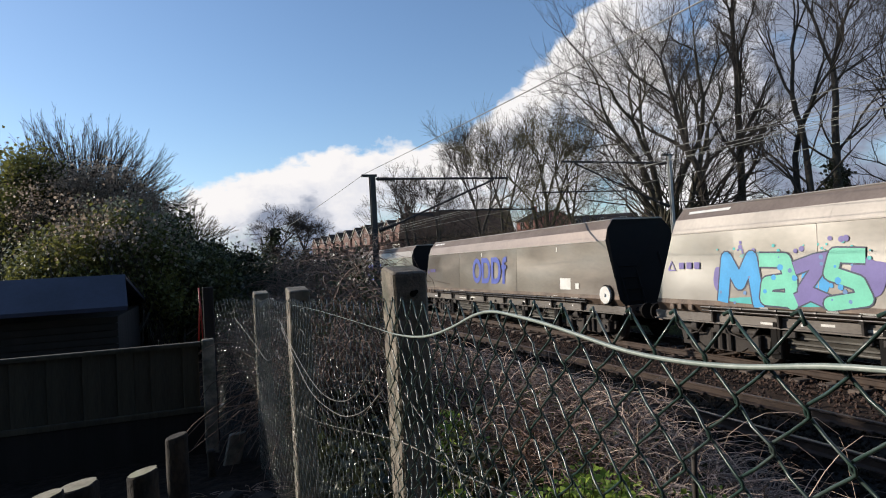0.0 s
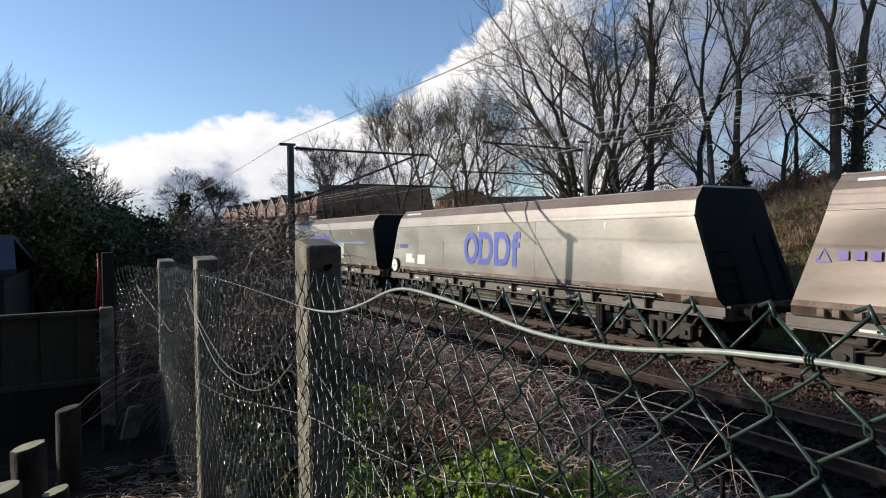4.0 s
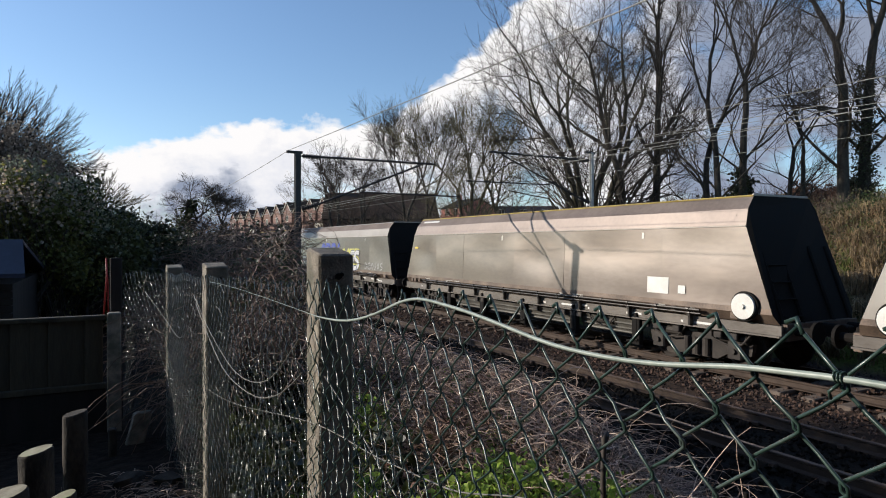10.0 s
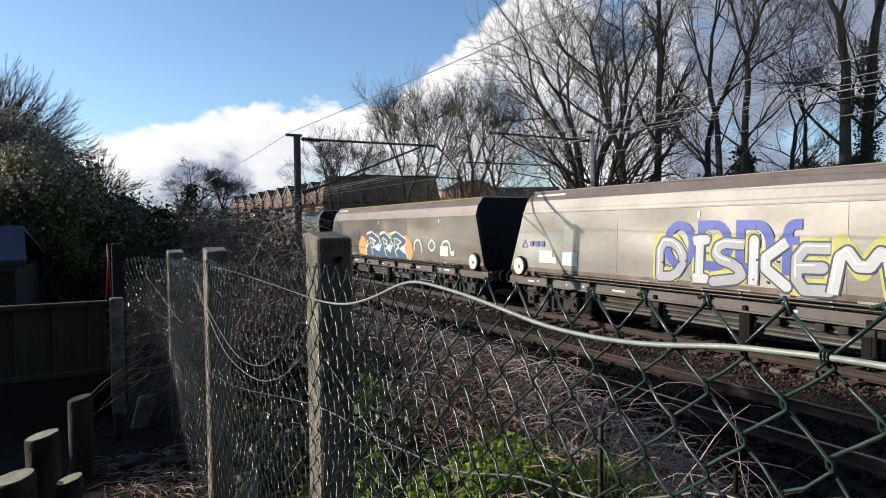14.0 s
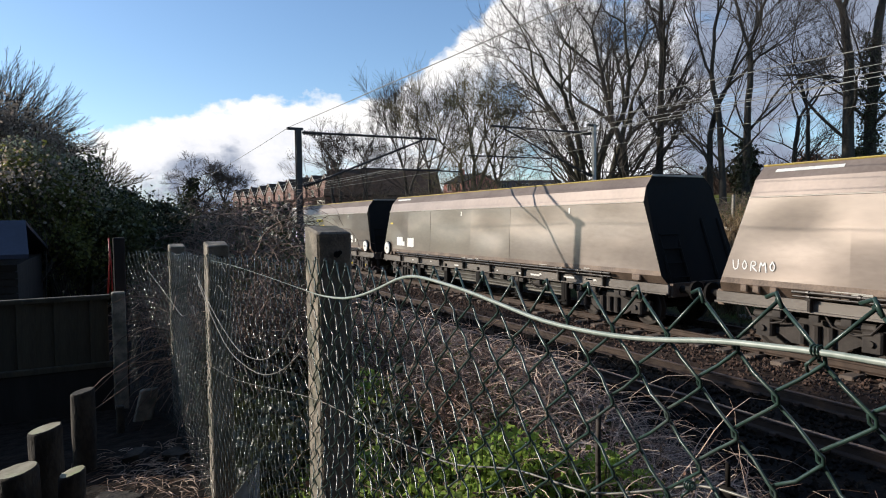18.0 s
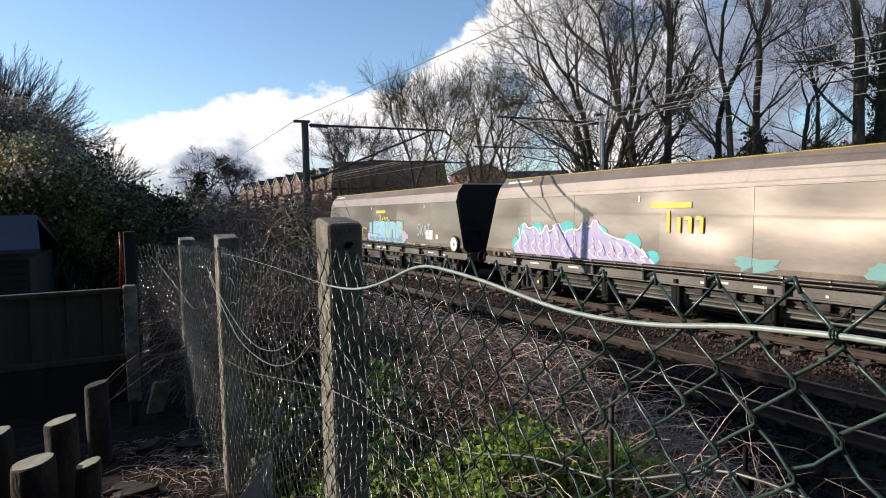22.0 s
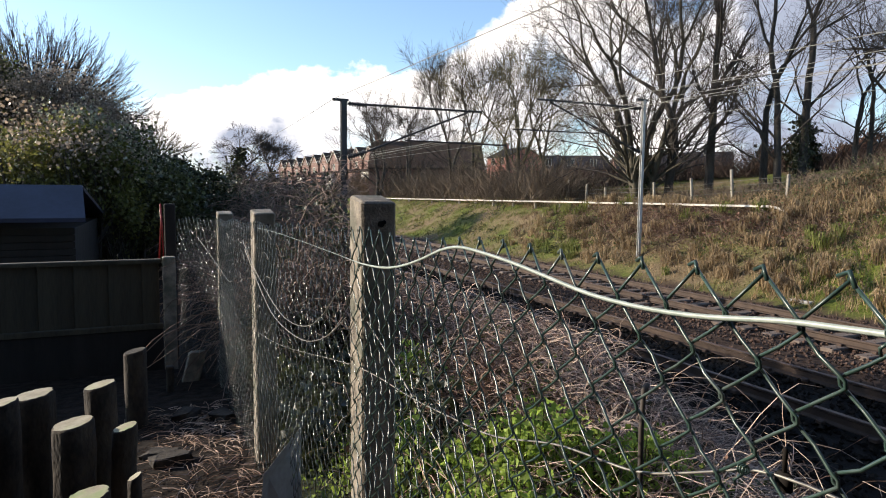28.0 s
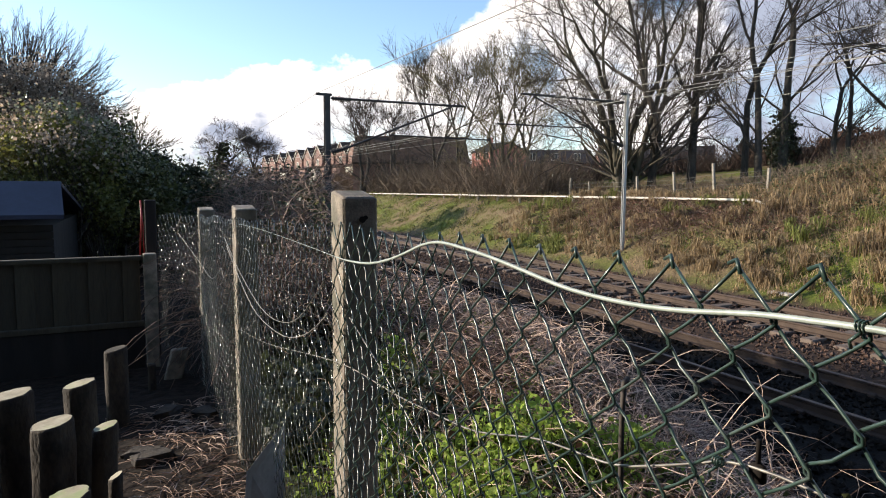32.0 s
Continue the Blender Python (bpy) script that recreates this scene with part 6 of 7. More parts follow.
def fork_tree(x, y, h, seed, label, trunk=0.18, bole=0.3, stemsn=1, spread=24, levels=7, lift=0.05, lean=0.02, splay=0.16, bark=None, twig=None, least=0.006, ivy=0, ivy_h=0.3, limbs=5, crook=0.12, group="bare trees on the railway bank"):
    """A bole that divides again and again into lighter upswept limbs, with fine side twigs on the outer ones."""
    rs = random.Random(seed)
    z0 = ground_z(x, y) - 0.1
    t = thing("bare_tree", label, "tree", (x, y, z0), group=group)
    br, tw = MB(), MB()
    ratio = 0.80
    unit = h * (1 - bole) / sum(ratio ** k for k in range(levels)) * 1.12

    def twiglet(p, d, ln):
        o = Vector((rs.gauss(0, 1), rs.gauss(0, 1), rs.gauss(0, 1)))
        e = (d + o * 0.42).normalized()
        m = p + e * ln * 0.5
        e = (e + Vector((rs.gauss(0, 0.12), rs.gauss(0, 0.12), 0.16))).normalized()
        tw.tube([p, m, m + e * ln * 0.5], [least, least * 0.9, least * 0.7], 3, cap=False)

    def grow(p, d, ln, r, k):
        r1 = max(least, r * 0.78)
        bends = 4 if k < 4 else 3
        pts, d2 = [p], d
        for _ in range(bends):
            pts.append(pts[-1] + d2 * ln / bends)
            d2 = (d2 + Vector((rs.gauss(0, crook), rs.gauss(0, crook), rs.gauss(0, crook * 0.6) + lift * 2 / bends))).normalized()
        mid, end = pts[bends // 2], pts[-1]
        (br if k < 4 else tw).tube(pts, [r + (r1 - r) * i / bends for i in range(bends + 1)], 7 if k < 2 else 5 if k < 4 else 3, cap=False)
        if k >= 3:
            for _ in range(2 if k < 5 else 3):
                f = rs.uniform(0.2, 1.0)
                twiglet(p.lerp(end, f), d2, unit * rs.uniform(0.18, 0.42))
        if k >= levels:
            return
        n = 3 if (k < 2 and rs.random() < 0.5) else 2
        a0 = rs.uniform(0, 6.28)
        for j in range(n):
            a = a0 + 6.28 * j / n + rs.uniform(-0.5, 0.5)
            o = d2.orthogonal().normalized()
            o = o * math.cos(a) + d2.cross(o) * math.sin(a)
            main = j == 0 and rs.random() < 0.7
            ang = radians(spread * (rs.uniform(0.25, 0.6) if main else rs.uniform(0.8, 1.5)))
            grow(end, (d2 * math.cos(ang) + o * math.sin(ang)).normalized(), ln * ratio * rs.uniform(0.8, 1.15) * (1.05 if main else 0.9), r1 * (0.86 if main else 0.66), k + 1)
        if k >= 1 and rs.random() < 0.6:
            o = Vector((rs.gauss(0, 1), rs.gauss(0, 1), 0.3)).normalized()
            grow(mid, (d2 * 0.7 + o * 0.7).normalized(), ln * 0.62, max(least, r1 * 0.42), min(levels, k + 2))

    for q in range(stemsn):
        a = 6.28 * (q + rs.random() * 0.5) / stemsn
        out = lean + (splay if stemsn > 1 else 0)
        d = Vector((math.cos(a) * out, math.sin(a) * out, 1)).normalized()
        p = Vector((math.cos(a) * 0.2, math.sin(a) * 0.2, 0)) * (stemsn > 1)
        rt = trunk * rs.uniform(0.85, 1.1)
        m = p + d * h * bole * 0.5
        d = (d + Vector((rs.gauss(0, 0.05), rs.gauss(0, 0.05), 0.1))).normalized()
        e = m + d * h * bole * 0.5
        br.tube([p, m, e], [rt * 1.25, rt, rt * 0.92], 9, cap=False)
        for _ in range(limbs):
            f = rs.uniform(0.4, 1.0)
            o = Vector((rs.gauss(0, 1), rs.gauss(0, 1), 0.3)).normalized()
            grow(p.lerp(e, f), (d * 0.45 + o * 0.8).normalized(), unit * rs.uniform(0.55, 0.95), rt * rs.uniform(0.22, 0.4), rs.choice((2, 3)))
        grow(e, d, unit, rt * 0.9, 0)
    part("trunk", br, bark or M_BARK, t, smooth=True, fix=False)
    part("crown", tw, twig or M_TWIG, t, "bare winter twigs", smooth=True, fix=False)
    if ivy:
        iv = MB()
        leaves(iv, rs, ivy, lambda r: (lambda a, q, v: (math.cos(a) * q * (1.3 - 0.5 * v), math.sin(a) * q * (1.3 - 0.5 * v), v * h * ivy_h))(r.uniform(0, 6.28), trunk + abs(r.gauss(0, trunk * 0.7)), r.random()), 0.09)
        part("ivy", iv, M_IVY, t, "dark ivy round the trunk", fix=False)
    return t


def make_trees():
    W = "tall bare winter tree behind the railway bank"
    Lb = "bare tree with yellowish lichen on its twigs"
    B = "bare winter tree behind scrub"
    fork_tree(19.5, 58.5, 9.0, 1, B, 0.16, 0.15, 2, 20, 6, least=0.009, limbs=3)
    fork_tree(22.3, 56.8, 8.6, 2, B, 0.16, 0.15, 2, 20, 6, least=0.009, limbs=3)
    fork_tree(21.6, 46.8, 11.2, 3, W, 0.15, 0.18, 2, 16, 6, least=0.0075, limbs=2, crook=0.08)
    fork_tree(22.9, 45.6, 10.6, 4, W, 0.15, 0.18, 2, 16, 6, least=0.0075, limbs=2, crook=0.08)
    fork_tree(23.9, 40.0, 11.4, 5, Lb, 0.16, 0.14, 3, 20, 6, bark=M_BARK_LICHEN, twig=M_TWIG_LICHEN, least=0.007, limbs=4)
    fork_tree(25.2, 38.0, 10.0, 15, Lb, 0.14, 0.14, 2, 20, 6, bark=M_BARK_LICHEN, twig=M_TWIG_LICHEN, least=0.007, limbs=4)
    fork_tree(22.9, 25.7, 13.2, 6, "large spreading bare tree with ivy at its foot", 0.2, 0.16, 4, 31, 6, 0.06, splay=0.2, bark=M_BARK_LICHEN, ivy=2600, ivy_h=0.2, least=0.0055, limbs=8, crook=0.14)
    fork_tree(24.2, 25.3, 12.6, 16, "bare tree beside a larger spreading one", 0.2, 0.2, 2, 28, 6, 0.06, lean=0.1, least=0.0056, limbs=3, crook=0.14)
    tree(25.2, 23.5, 15.0, 7, "tall straight bare tree on the bank", 1, 0.55, (17, 6, 5), trunk=0.23, first=0.24, lean=0.01, angle=(20, 44), least=0.006)
    fork_tree(27.2, 22.0, 13.5, 8, W, 0.15, 0.24, 1, 18, 6, lean=0.02, limbs=4)
    fork_tree(26.95, 21.0, 14.5, 9, W, 0.17, 0.26, 1, 18, 6, lean=0.05, limbs=4)
    fork_tree(27.9, 20.5, 15.5, 10, W, 0.19, 0.28, 1, 19, 6, lean=-0.02, ivy=900, ivy_h=0.22, limbs=4)
    fork_tree(30.2, 19.5, 7.4, 11, "thin bare tree among taller ones", 0.12, 0.3, 1, 30, 5, 0.02, limbs=6)
    fork_tree(30.5, 19.0, 7.8, 17, "thin bare tree among taller ones", 0.11, 0.3, 1, 30, 5, 0.02, limbs=6)
    fork_tree(31.1, 17.4, 15.5, 12, W, 0.24, 0.34, 1, 23, 6, 0.04, limbs=2)
    fork_tree(32.3, 17.1, 15.5, 13, "tall bare tree with an ivy-covered trunk", 0.25, 0.32, 1, 22, 6, ivy=4200, ivy_h=0.45, limbs=6)
    fork_tree(33.4, 15.9, 15.0, 14, "tall bare tree with an ivy-covered trunk", 0.22, 0.3, 1, 24, 6, ivy=1200, ivy_h=0.3, limbs=5)
    # beyond the garden: fan-shaped bare trees, and the ivy-clad pair far off
    gg = "bare trees beyond the gardens"
    fan_tree(-1.92, 13.6, 2.55, 1.82, 21, 190, "fan-shaped bare tree with upswept twigs")
    fan_tree(-4.4, 15.8, 2.6, 2.0, 22, 60, "fan-shaped bare tree with upswept twigs")
    fan_tree(-0.1, 22.7, 2.5, 1.35, 23, 40, "small pale bare tree behind the hedge", 0.004, 0.016, M_TWIG_LICHEN)
    for i, (x, y, h, dense) in enumerate(((4.9, 42.4, 7.2, 4200), (6.8, 42.1, 6.8, 2000))):
        t = fork_tree(x, y, h, 30 + i, "far bare tree with ivy-clad trunk and limbs", 0.13, 0.48, 1, 33, 7, 0.02, least=0.0065, limbs=8, group="far ivy-clad trees")
        iv = MB()
        leaves(iv, random.Random(i), dense, lambda r: (lambda q, a: (math.cos(a) * abs(r.gauss(0, 0.3)) * (0.7 + 0.9 * math.sin(q * 3)) + 0.25 * math.sin(q * 7), math.sin(a) * abs(r.gauss(0, 0.3)) * (0.7 + 0.9 * math.sin(q * 3)), 0.4 + q * h * (0.72 - 0.14 * i)))(r.random(), r.uniform(0, 6.28)), 0.15)
        part("ivy", iv, M_IVY, t, "dark ivy over trunk and limbs", fix=False)


make_trees()


def clump(name, label, category, blobs, n, size, m, stem_m=M_BARK, group="", seed=0, stemn=40, stem_r=0.04):
    """A shrub: stems and a crown of leaves gathered in uneven clusters."""
    rs = random.Random(seed)
    x0, y0 = blobs[0][0], blobs[0][1]
    z0 = ground_z(x0, y0)
    t = thing(name, label, category, (x0, y0, z0), group=group)
    nodes = []
    for (x, y, z, r, rz) in blobs:
        for _ in range(int(46 * r * r) + 14):
            v = Vector((rs.gauss(0, 1), rs.gauss(0, 1), rs.gauss(0, 1))).normalized() * rs.uniform(0.55, 1.0)
            nodes.append((x - x0 + v.x * r, y - y0 + v.y * r, z - z0 + v.z * rz, rs.uniform(0.08, 0.24)))
    mb = MB()

    def place(r):
        a = nodes[r.randrange(len(nodes))]
        return (a[0] + r.gauss(0, a[3]), a[1] + r.gauss(0, a[3]), max(0.02, a[2] + r.gauss(0, a[3] * 0.8)))
    leaves(mb, rs, n, place, size)
    st = MB()
    for _ in range(stemn):
        q = nodes[rs.randrange(len(nodes))]
        b = (q[0] * 0.3 + rs.uniform(-0.3, 0.3), q[1] * 0.3 + rs.uniform(-0.3, 0.3), 0)
        mid = ((b[0] + q[0]) / 2 + rs.uniform(-0.2, 0.2), (b[1] + q[1]) / 2 + rs.uniform(-0.2, 0.2), q[2] * 0.6)
        st.tube([b, mid, (q[0], q[1], max(0.1, q[2]))], [stem_r, stem_r * 0.6, stem_r * 0.25], 4, cap=False)
    tagged(part("branchwork", st, stem_m, t, fix=False), kind="stuff")
    part("crown", mb, m, t, fix=False)
    return t


def make_hedge():
    clump("ivy_clad_bush", "tall dark ivy-clad bush before the bare tree", "bush", [(-2.3, 12.5, 4.1, 0.55, 0.7), (-2.45, 12.5, 3.2, 0.7, 0.8), (-2.2, 12.4, 2.4, 0.7, 0.8)], 26000, 0.055, M_IVY, seed=25, stemn=60)
    # sunlight on the bush top, put in as a clump of lighter leaves
    clump("olive_shrub", "lit top of the dark bush, as lighter olive leaves", "shrub", [(-2.5, 12.2, 4.55, 0.4, 0.3), (-2.75, 12.2, 3.9, 0.3, 0.5)], 3200, 0.05, M_OLIVE, seed=26, stemn=24, stem_r=0.01)
    # glints on the hedge, added as scattered pale leaves
    clump("pale_leaved_shrub", "scattered leaves coloured pale as sun glints on the hedge", "shrub", [(-1.0, 10.7, 3.3, 0.6, 0.5), (-0.35, 10.9, 2.9, 0.5, 0.6), (-1.7, 10.5, 2.9, 0.6, 0.5)], 5200, 0.045, M_GLINT, seed=27, stemn=60, stem_r=0.007)
    clump("evergreen_shrub", "dense dark glossy evergreen shrub behind the shed", "shrub", [(-0.45, 11.2, 2.5, 0.85, 1.1), (-0.7, 11.4, 3.15, 0.65, 0.65), (-1.6, 11.0, 2.6, 0.95, 1.0), (0.15, 11.5, 2.3, 0.55, 0.7)], 40000, 0.052, M_EVERGREEN, seed=3)
    clump("pale_leaved_shrub", "shrub with sparse pale brownish leaves", "shrub", [(-1.25, 11.8, 4.05, 0.6, 0.55), (-1.85, 11.8, 3.75, 0.75, 0.7), (-0.8, 11.7, 3.7, 0.4, 0.4), (-1.0, 11.3, 3.55, 0.5, 0.4)], 25000, 0.034, M_PALE, seed=4, stemn=260, stem_r=0.012)
    clump("dry_climber", "sparse pale dry leaves of a climber over the hedge", "climber", [(-0.6, 10.6, 2.9, 0.7, 0.7), (-1.3, 10.2, 3.2, 0.8, 0.6)], 2600, 0.045, M_PALE, seed=19, stemn=120, stem_r=0.008)
    clump("olive_shrub", "sunlit olive green shrub", "shrub", [(-1.5, 10.2, 3.0, 0.6, 0.45), (-0.9, 10.4, 3.2, 0.45, 0.4), (-0.5, 10.4, 2.5, 0.4, 0.5), (-1.9, 10.2, 2.6, 0.6, 0.5)], 15000, 0.046, M_OLIVE, seed=5)
    clump("dark_conifer", "dark dense conifer at the garden edge", "conifer", [(-4.0, 14.6, 2.6, 0.8, 1.4), (-3.7, 14.8, 4.0, 0.55, 0.8)], 18000, 0.07, M_CONIFER, seed=6)
    clump("evergreen_shrub", "dark evergreen shrub sloping down to the fence", "shrub", [(0.1, 12.6, 2.8, 0.55, 0.75), (0.6, 13.0, 2.45, 0.6, 0.65), (1.2, 14.0, 2.25, 0.65, 0.65)], 22000, 0.055, M_IVY, seed=17)
    clump("evergreen_shrub", "low dark evergreen shrub along the fence", "shrub", [(0.35, 12.6, 2.0, 0.7, 0.75), (0.9, 14.4, 1.95, 0.8, 0.7), (0.0, 12.0, 2.1, 0.55, 0.7)], 24000, 0.065, M_IVY, seed=7)
    clump("evergreen_shrub", "low dark evergreen shrub by the line", "shrub", [(1.7, 16.6, 1.7, 0.8, 0.8), (2.6, 18.8, 1.5, 0.8, 0.8), (1.0, 20.0, 1.8, 1.0, 0.8)], 16000, 0.085, M_IVY, seed=8)


make_hedge()


def make_brambles():
    rs = random.Random(8)

    def spot(r, xa=0.75, xb=4.6, ya=-0.6, yb=9.0):
        x = xa + (xb - xa) * r.random() ** 1.2
        y = ya + (yb - ya) * r.random() ** 1.3
        return (x, y, ground_z(x, y) - 0.02)

    def mound(r):
        """On and above a low heap of dead growth on the slope."""
        x = r.uniform(1.0, 4.2)
        y = max(1.0, 0.75 * x) + 4.6 * r.random() ** 1.2
        hump = 0.68 * sstep(1.2, 2.2, x) * sstep(4.6, 3.2, x) * sstep(2.0, 3.4, y) * sstep(7.0, 4.8, y) * (0.8 + 0.5 * noise.noise((x * 0.9, y * 0.8, 6)))
        return (x, y, ground_z(x, y) + hump * r.random() ** 0.5)

    mb = MB()
    stems(mb, rs, 700, spot, 0.6, 0.0028, 0.55, 7, 3, up=0.6, wob=0.42)
    stems(mb, rs, 1000, lambda r: spot(r, 0.8, 3.6, 0.8, 5.5), 0.38, 0.0022, 0.5, 6, 3, up=0.7, wob=0.45)
    stems(mb, rs, 90, lambda r: spot(r, 0.9, 2.9, 0.6, 4.0), 0.85, 0.0020, 0.35, 7, 3, up=1.3, wob=0.32)
    stems(mb, rs, 500, lambda r: spot(r, 0.75, 3.2, 0.5, 4.5), 0.3, 0.0016, 0.4, 4, 3, up=0.5, wob=0.3)
    dm = MB()
    stems(dm, rs, 4200, mound, 0.42, 0.0028, 0.4, 6, 3, up=0.5, wob=0.45)
    stems(dm, rs, 2200, spot, 0.55, 0.0026, 0.5, 6, 3, up=0.6, wob=0.42)
    stems(dm, rs, 700, lambda r: spot(r, 0.75, 3.0, -0.3, 2.4), 0.5, 0.0024, 0.45, 6, 3, up=0.6, wob=0.42)
    solo("dark_brambles", dm, M_BRAMBLE_DARK, "dark red-brown bramble canes on the near bank", "brambles", kind="stuff", fix=False)
    stems(mb, rs, 8600, mound, 0.40, 0.0033, 0.4, 6, 3, up=0.5, wob=0.45)
    stems(mb, rs, 850, lambda r: (lambda q: (q[0], q[1], q[2] + 0.3 * r.random() ** 2))(spot(r, 0.75, 3.0, -0.3, 3.0)), 0.42, 0.0022, 0.45, 7, 3, up=0.6, wob=0.42)
    stems(mb, rs, 500, mound, 0.75, 0.0036, 0.5, 7, 3, up=0.6, wob=0.34)
    solo("dry_brambles", mb, M_BRAMBLE, "tangle of dry brown bramble stems on the near bank", "brambles", kind="stuff", fix=False)
    lf = MB()
    leaves(lf, rs, 6000, lambda r: (lambda p: (p[0], p[1], p[2] + abs(r.gauss(0, 0.13))))(spot(r)), 0.045)
    leaves(lf, rs, 5000, mound, 0.04)
    leaves(lf, rs, 5000, lambda r: (lambda p: (p[0], p[1], p[2] + 0.02 + abs(r.gauss(0, 0.06))))(spot(r, 1.2, 5.2, -0.5, 5.0)), 0.05)
    solo("bramble_leaves", lf, M_BRAMBLE_LEAF, "small dull green leaves low among the brambles", "leaves", kind="stuff", fix=False)
    dl = MB()
    leaves(dl, rs, 3500, mound, 0.04)
    leaves(dl, rs, 2500, lambda r: (lambda p: (p[0], p[1], p[2] + abs(r.gauss(0, 0.12))))(spot(r, 0.75, 3.4, -0.3, 3.0)), 0.035)
    solo("dead_bramble_leaves", dl, M_DEADLEAF, "withered red-brown bramble leaves", "leaves", kind="stuff", fix=False)
    # added dark leaves that stand for the shadow behind the mesh
    dk = MB()
    leaves(dk, rs, 9000, lambda r: (lambda x, y: (x, y, ground_z(x, y) + abs(r.gauss(0, 0.16))))(r.uniform(0.56, 1.5), 2.9 + 6 * r.random() ** 1.2), 0.055)
    solo("ivy_ground_cover", dk, M_IVY, "dark leaves added as the shade behind the fence foot", "ivy", kind="stuff", fix=False)
    # fresh green plants near the fence
    def fresh(name, cx, cy, rx, ry, n, h, seed):
        r0 = random.Random(seed)
        z0 = ground_z(cx, cy)
        t = thing(name, "fresh light green leafy weeds among dry stems", "weeds", (cx, cy, z0), group="green weeds")
        m2, m3 = MB(), MB()
        for _ in range(n):
            a = r0.gauss(0, 0.45), r0.gauss(0, 0.45)
            px, py = a[0] * rx, a[1] * ry
            pz = ground_z(cx + px, cy + py) - z0
            hh = h * r0.uniform(0.4, 1.1) * math.exp(-(a[0] ** 2 + a[1] ** 2) * 1.2)
            tip = (px + r0.uniform(-0.06, 0.06), py + r0.uniform(-0.06, 0.06), pz + hh)
            m3.tube([(px, py, pz), tip], [0.004, 0.002], 3, cap=False)
            leaves(m2, r0, 18, lambda r: (tip[0] + r.gauss(0, 0.04), tip[1] + r.gauss(0, 0.04), tip[2] - abs(r.gauss(0, 0.07))), 0.03, droop=0.1)
        tagged(part("stalk", m3, M_BRAMBLE_LEAF, t, fix=False), kind="stuff")
        tagged(part("foliage", m2, M_FRESH, t, fix=False), kind="stuff")
    fresh("weed_clump", 1.5, 2.3, 0.65, 0.5, 200, 0.40, 1)
    fresh("weed_clump", 1.15, 1.85, 0.3, 0.35, 60, 0.36, 2)
    fresh("weed_clump", 1.3, 3.3, 0.3, 0.4, 26, 0.25, 3)
    fresh("weed_clump", 1.0, 2.8, 0.35, 0.5, 110, 0.26, 6)
    fresh("weed_clump", 1.5, 3.8, 0.35, 0.35, 40, 0.4, 7)
    fresh("weed_clump", 0.85, 2.35, 0.2, 0.4, 26, 0.3, 4)
    fresh("weed_clump", 2.2, 3.3, 0.4, 0.4, 26, 0.42, 5)
    fresh("weed_clump", 1.95, 2.05, 0.45, 0.35, 60, 0.34, 8)
    fresh("weed_clump", 2.5, 4.3, 0.35, 0.4, 30, 0.6, 9)
    fresh("weed_clump", 1.75, 1.25, 0.3, 0.25, 24, 0.26, 10)
    fresh("weed_clump", 1.9, 4.9, 0.4, 0.5, 36, 0.4, 11)
    # the taller thicket between fence and line, farther off
    mb, lf = MB(), MB()

    def thick(r):
        y = 4.6 + 24 * r.random() ** 1.6
        x = r.uniform(0.55, min(4.7, 0.7 + 0.19 * y))
        top = 0.45 + 1.35 * sstep(5.0, 8.0, y) * sstep(0.6, 2.0, x) * (0.85 + 0.3 * noise.noise((x, y * 0.6, 4)))
        return (x, y, ground_z(x, y) + top * r.random() ** 0.6)
    stems(mb, rs, 6500, thick, 0.8, 0.0055, 0.6, 6, 3, up=0.7, wob=0.36)
    leaves(lf, rs, 20000, thick, 0.05)
    leaves(lf, rs, 15000, lambda r: (lambda x, y: (x, y, ground_z(x, y) + abs(r.gauss(0, 0.14))))(r.uniform(1.4, 5.4), 5.0 + 14 * r.random() ** 1.3), 0.06)
    solo("bramble_thicket", mb, M_THICKET, "tall thicket of brambles beside the line", "brambles", kind="stuff", fix=False)
    solo("thicket_leaves", lf, M_IVY, "dark leaves of the bramble thicket", "leaves", kind="stuff", fix=False)
    # dead stems on the garden soil
    mb = MB()
    stems(mb, rs, 900, lambda r: (lambda x, y: (x, y, ground_z(x, y) + 0.01))(r.uniform(-0.05, 0.45), 2.0 + 2.2 * r.random() ** 1.5), 0.17, 0.0018, 0.5, 4, 3, up=0.2)
    stems(mb, rs, 60, lambda r: (lambda x, y: (x, y, ground_z(x, y) + 0.01))(r.uniform(-0.3, 0.4), 2.2 + 2.0 * r.random()), 0.25, 0.0026, 0.5, 4, 3, up=0.25)
    solo("garden_litter", mb, M_BRAMBLE, "dry twigs and stems littering the soil", "litter", kind="stuff", fix=False)


make_brambles()


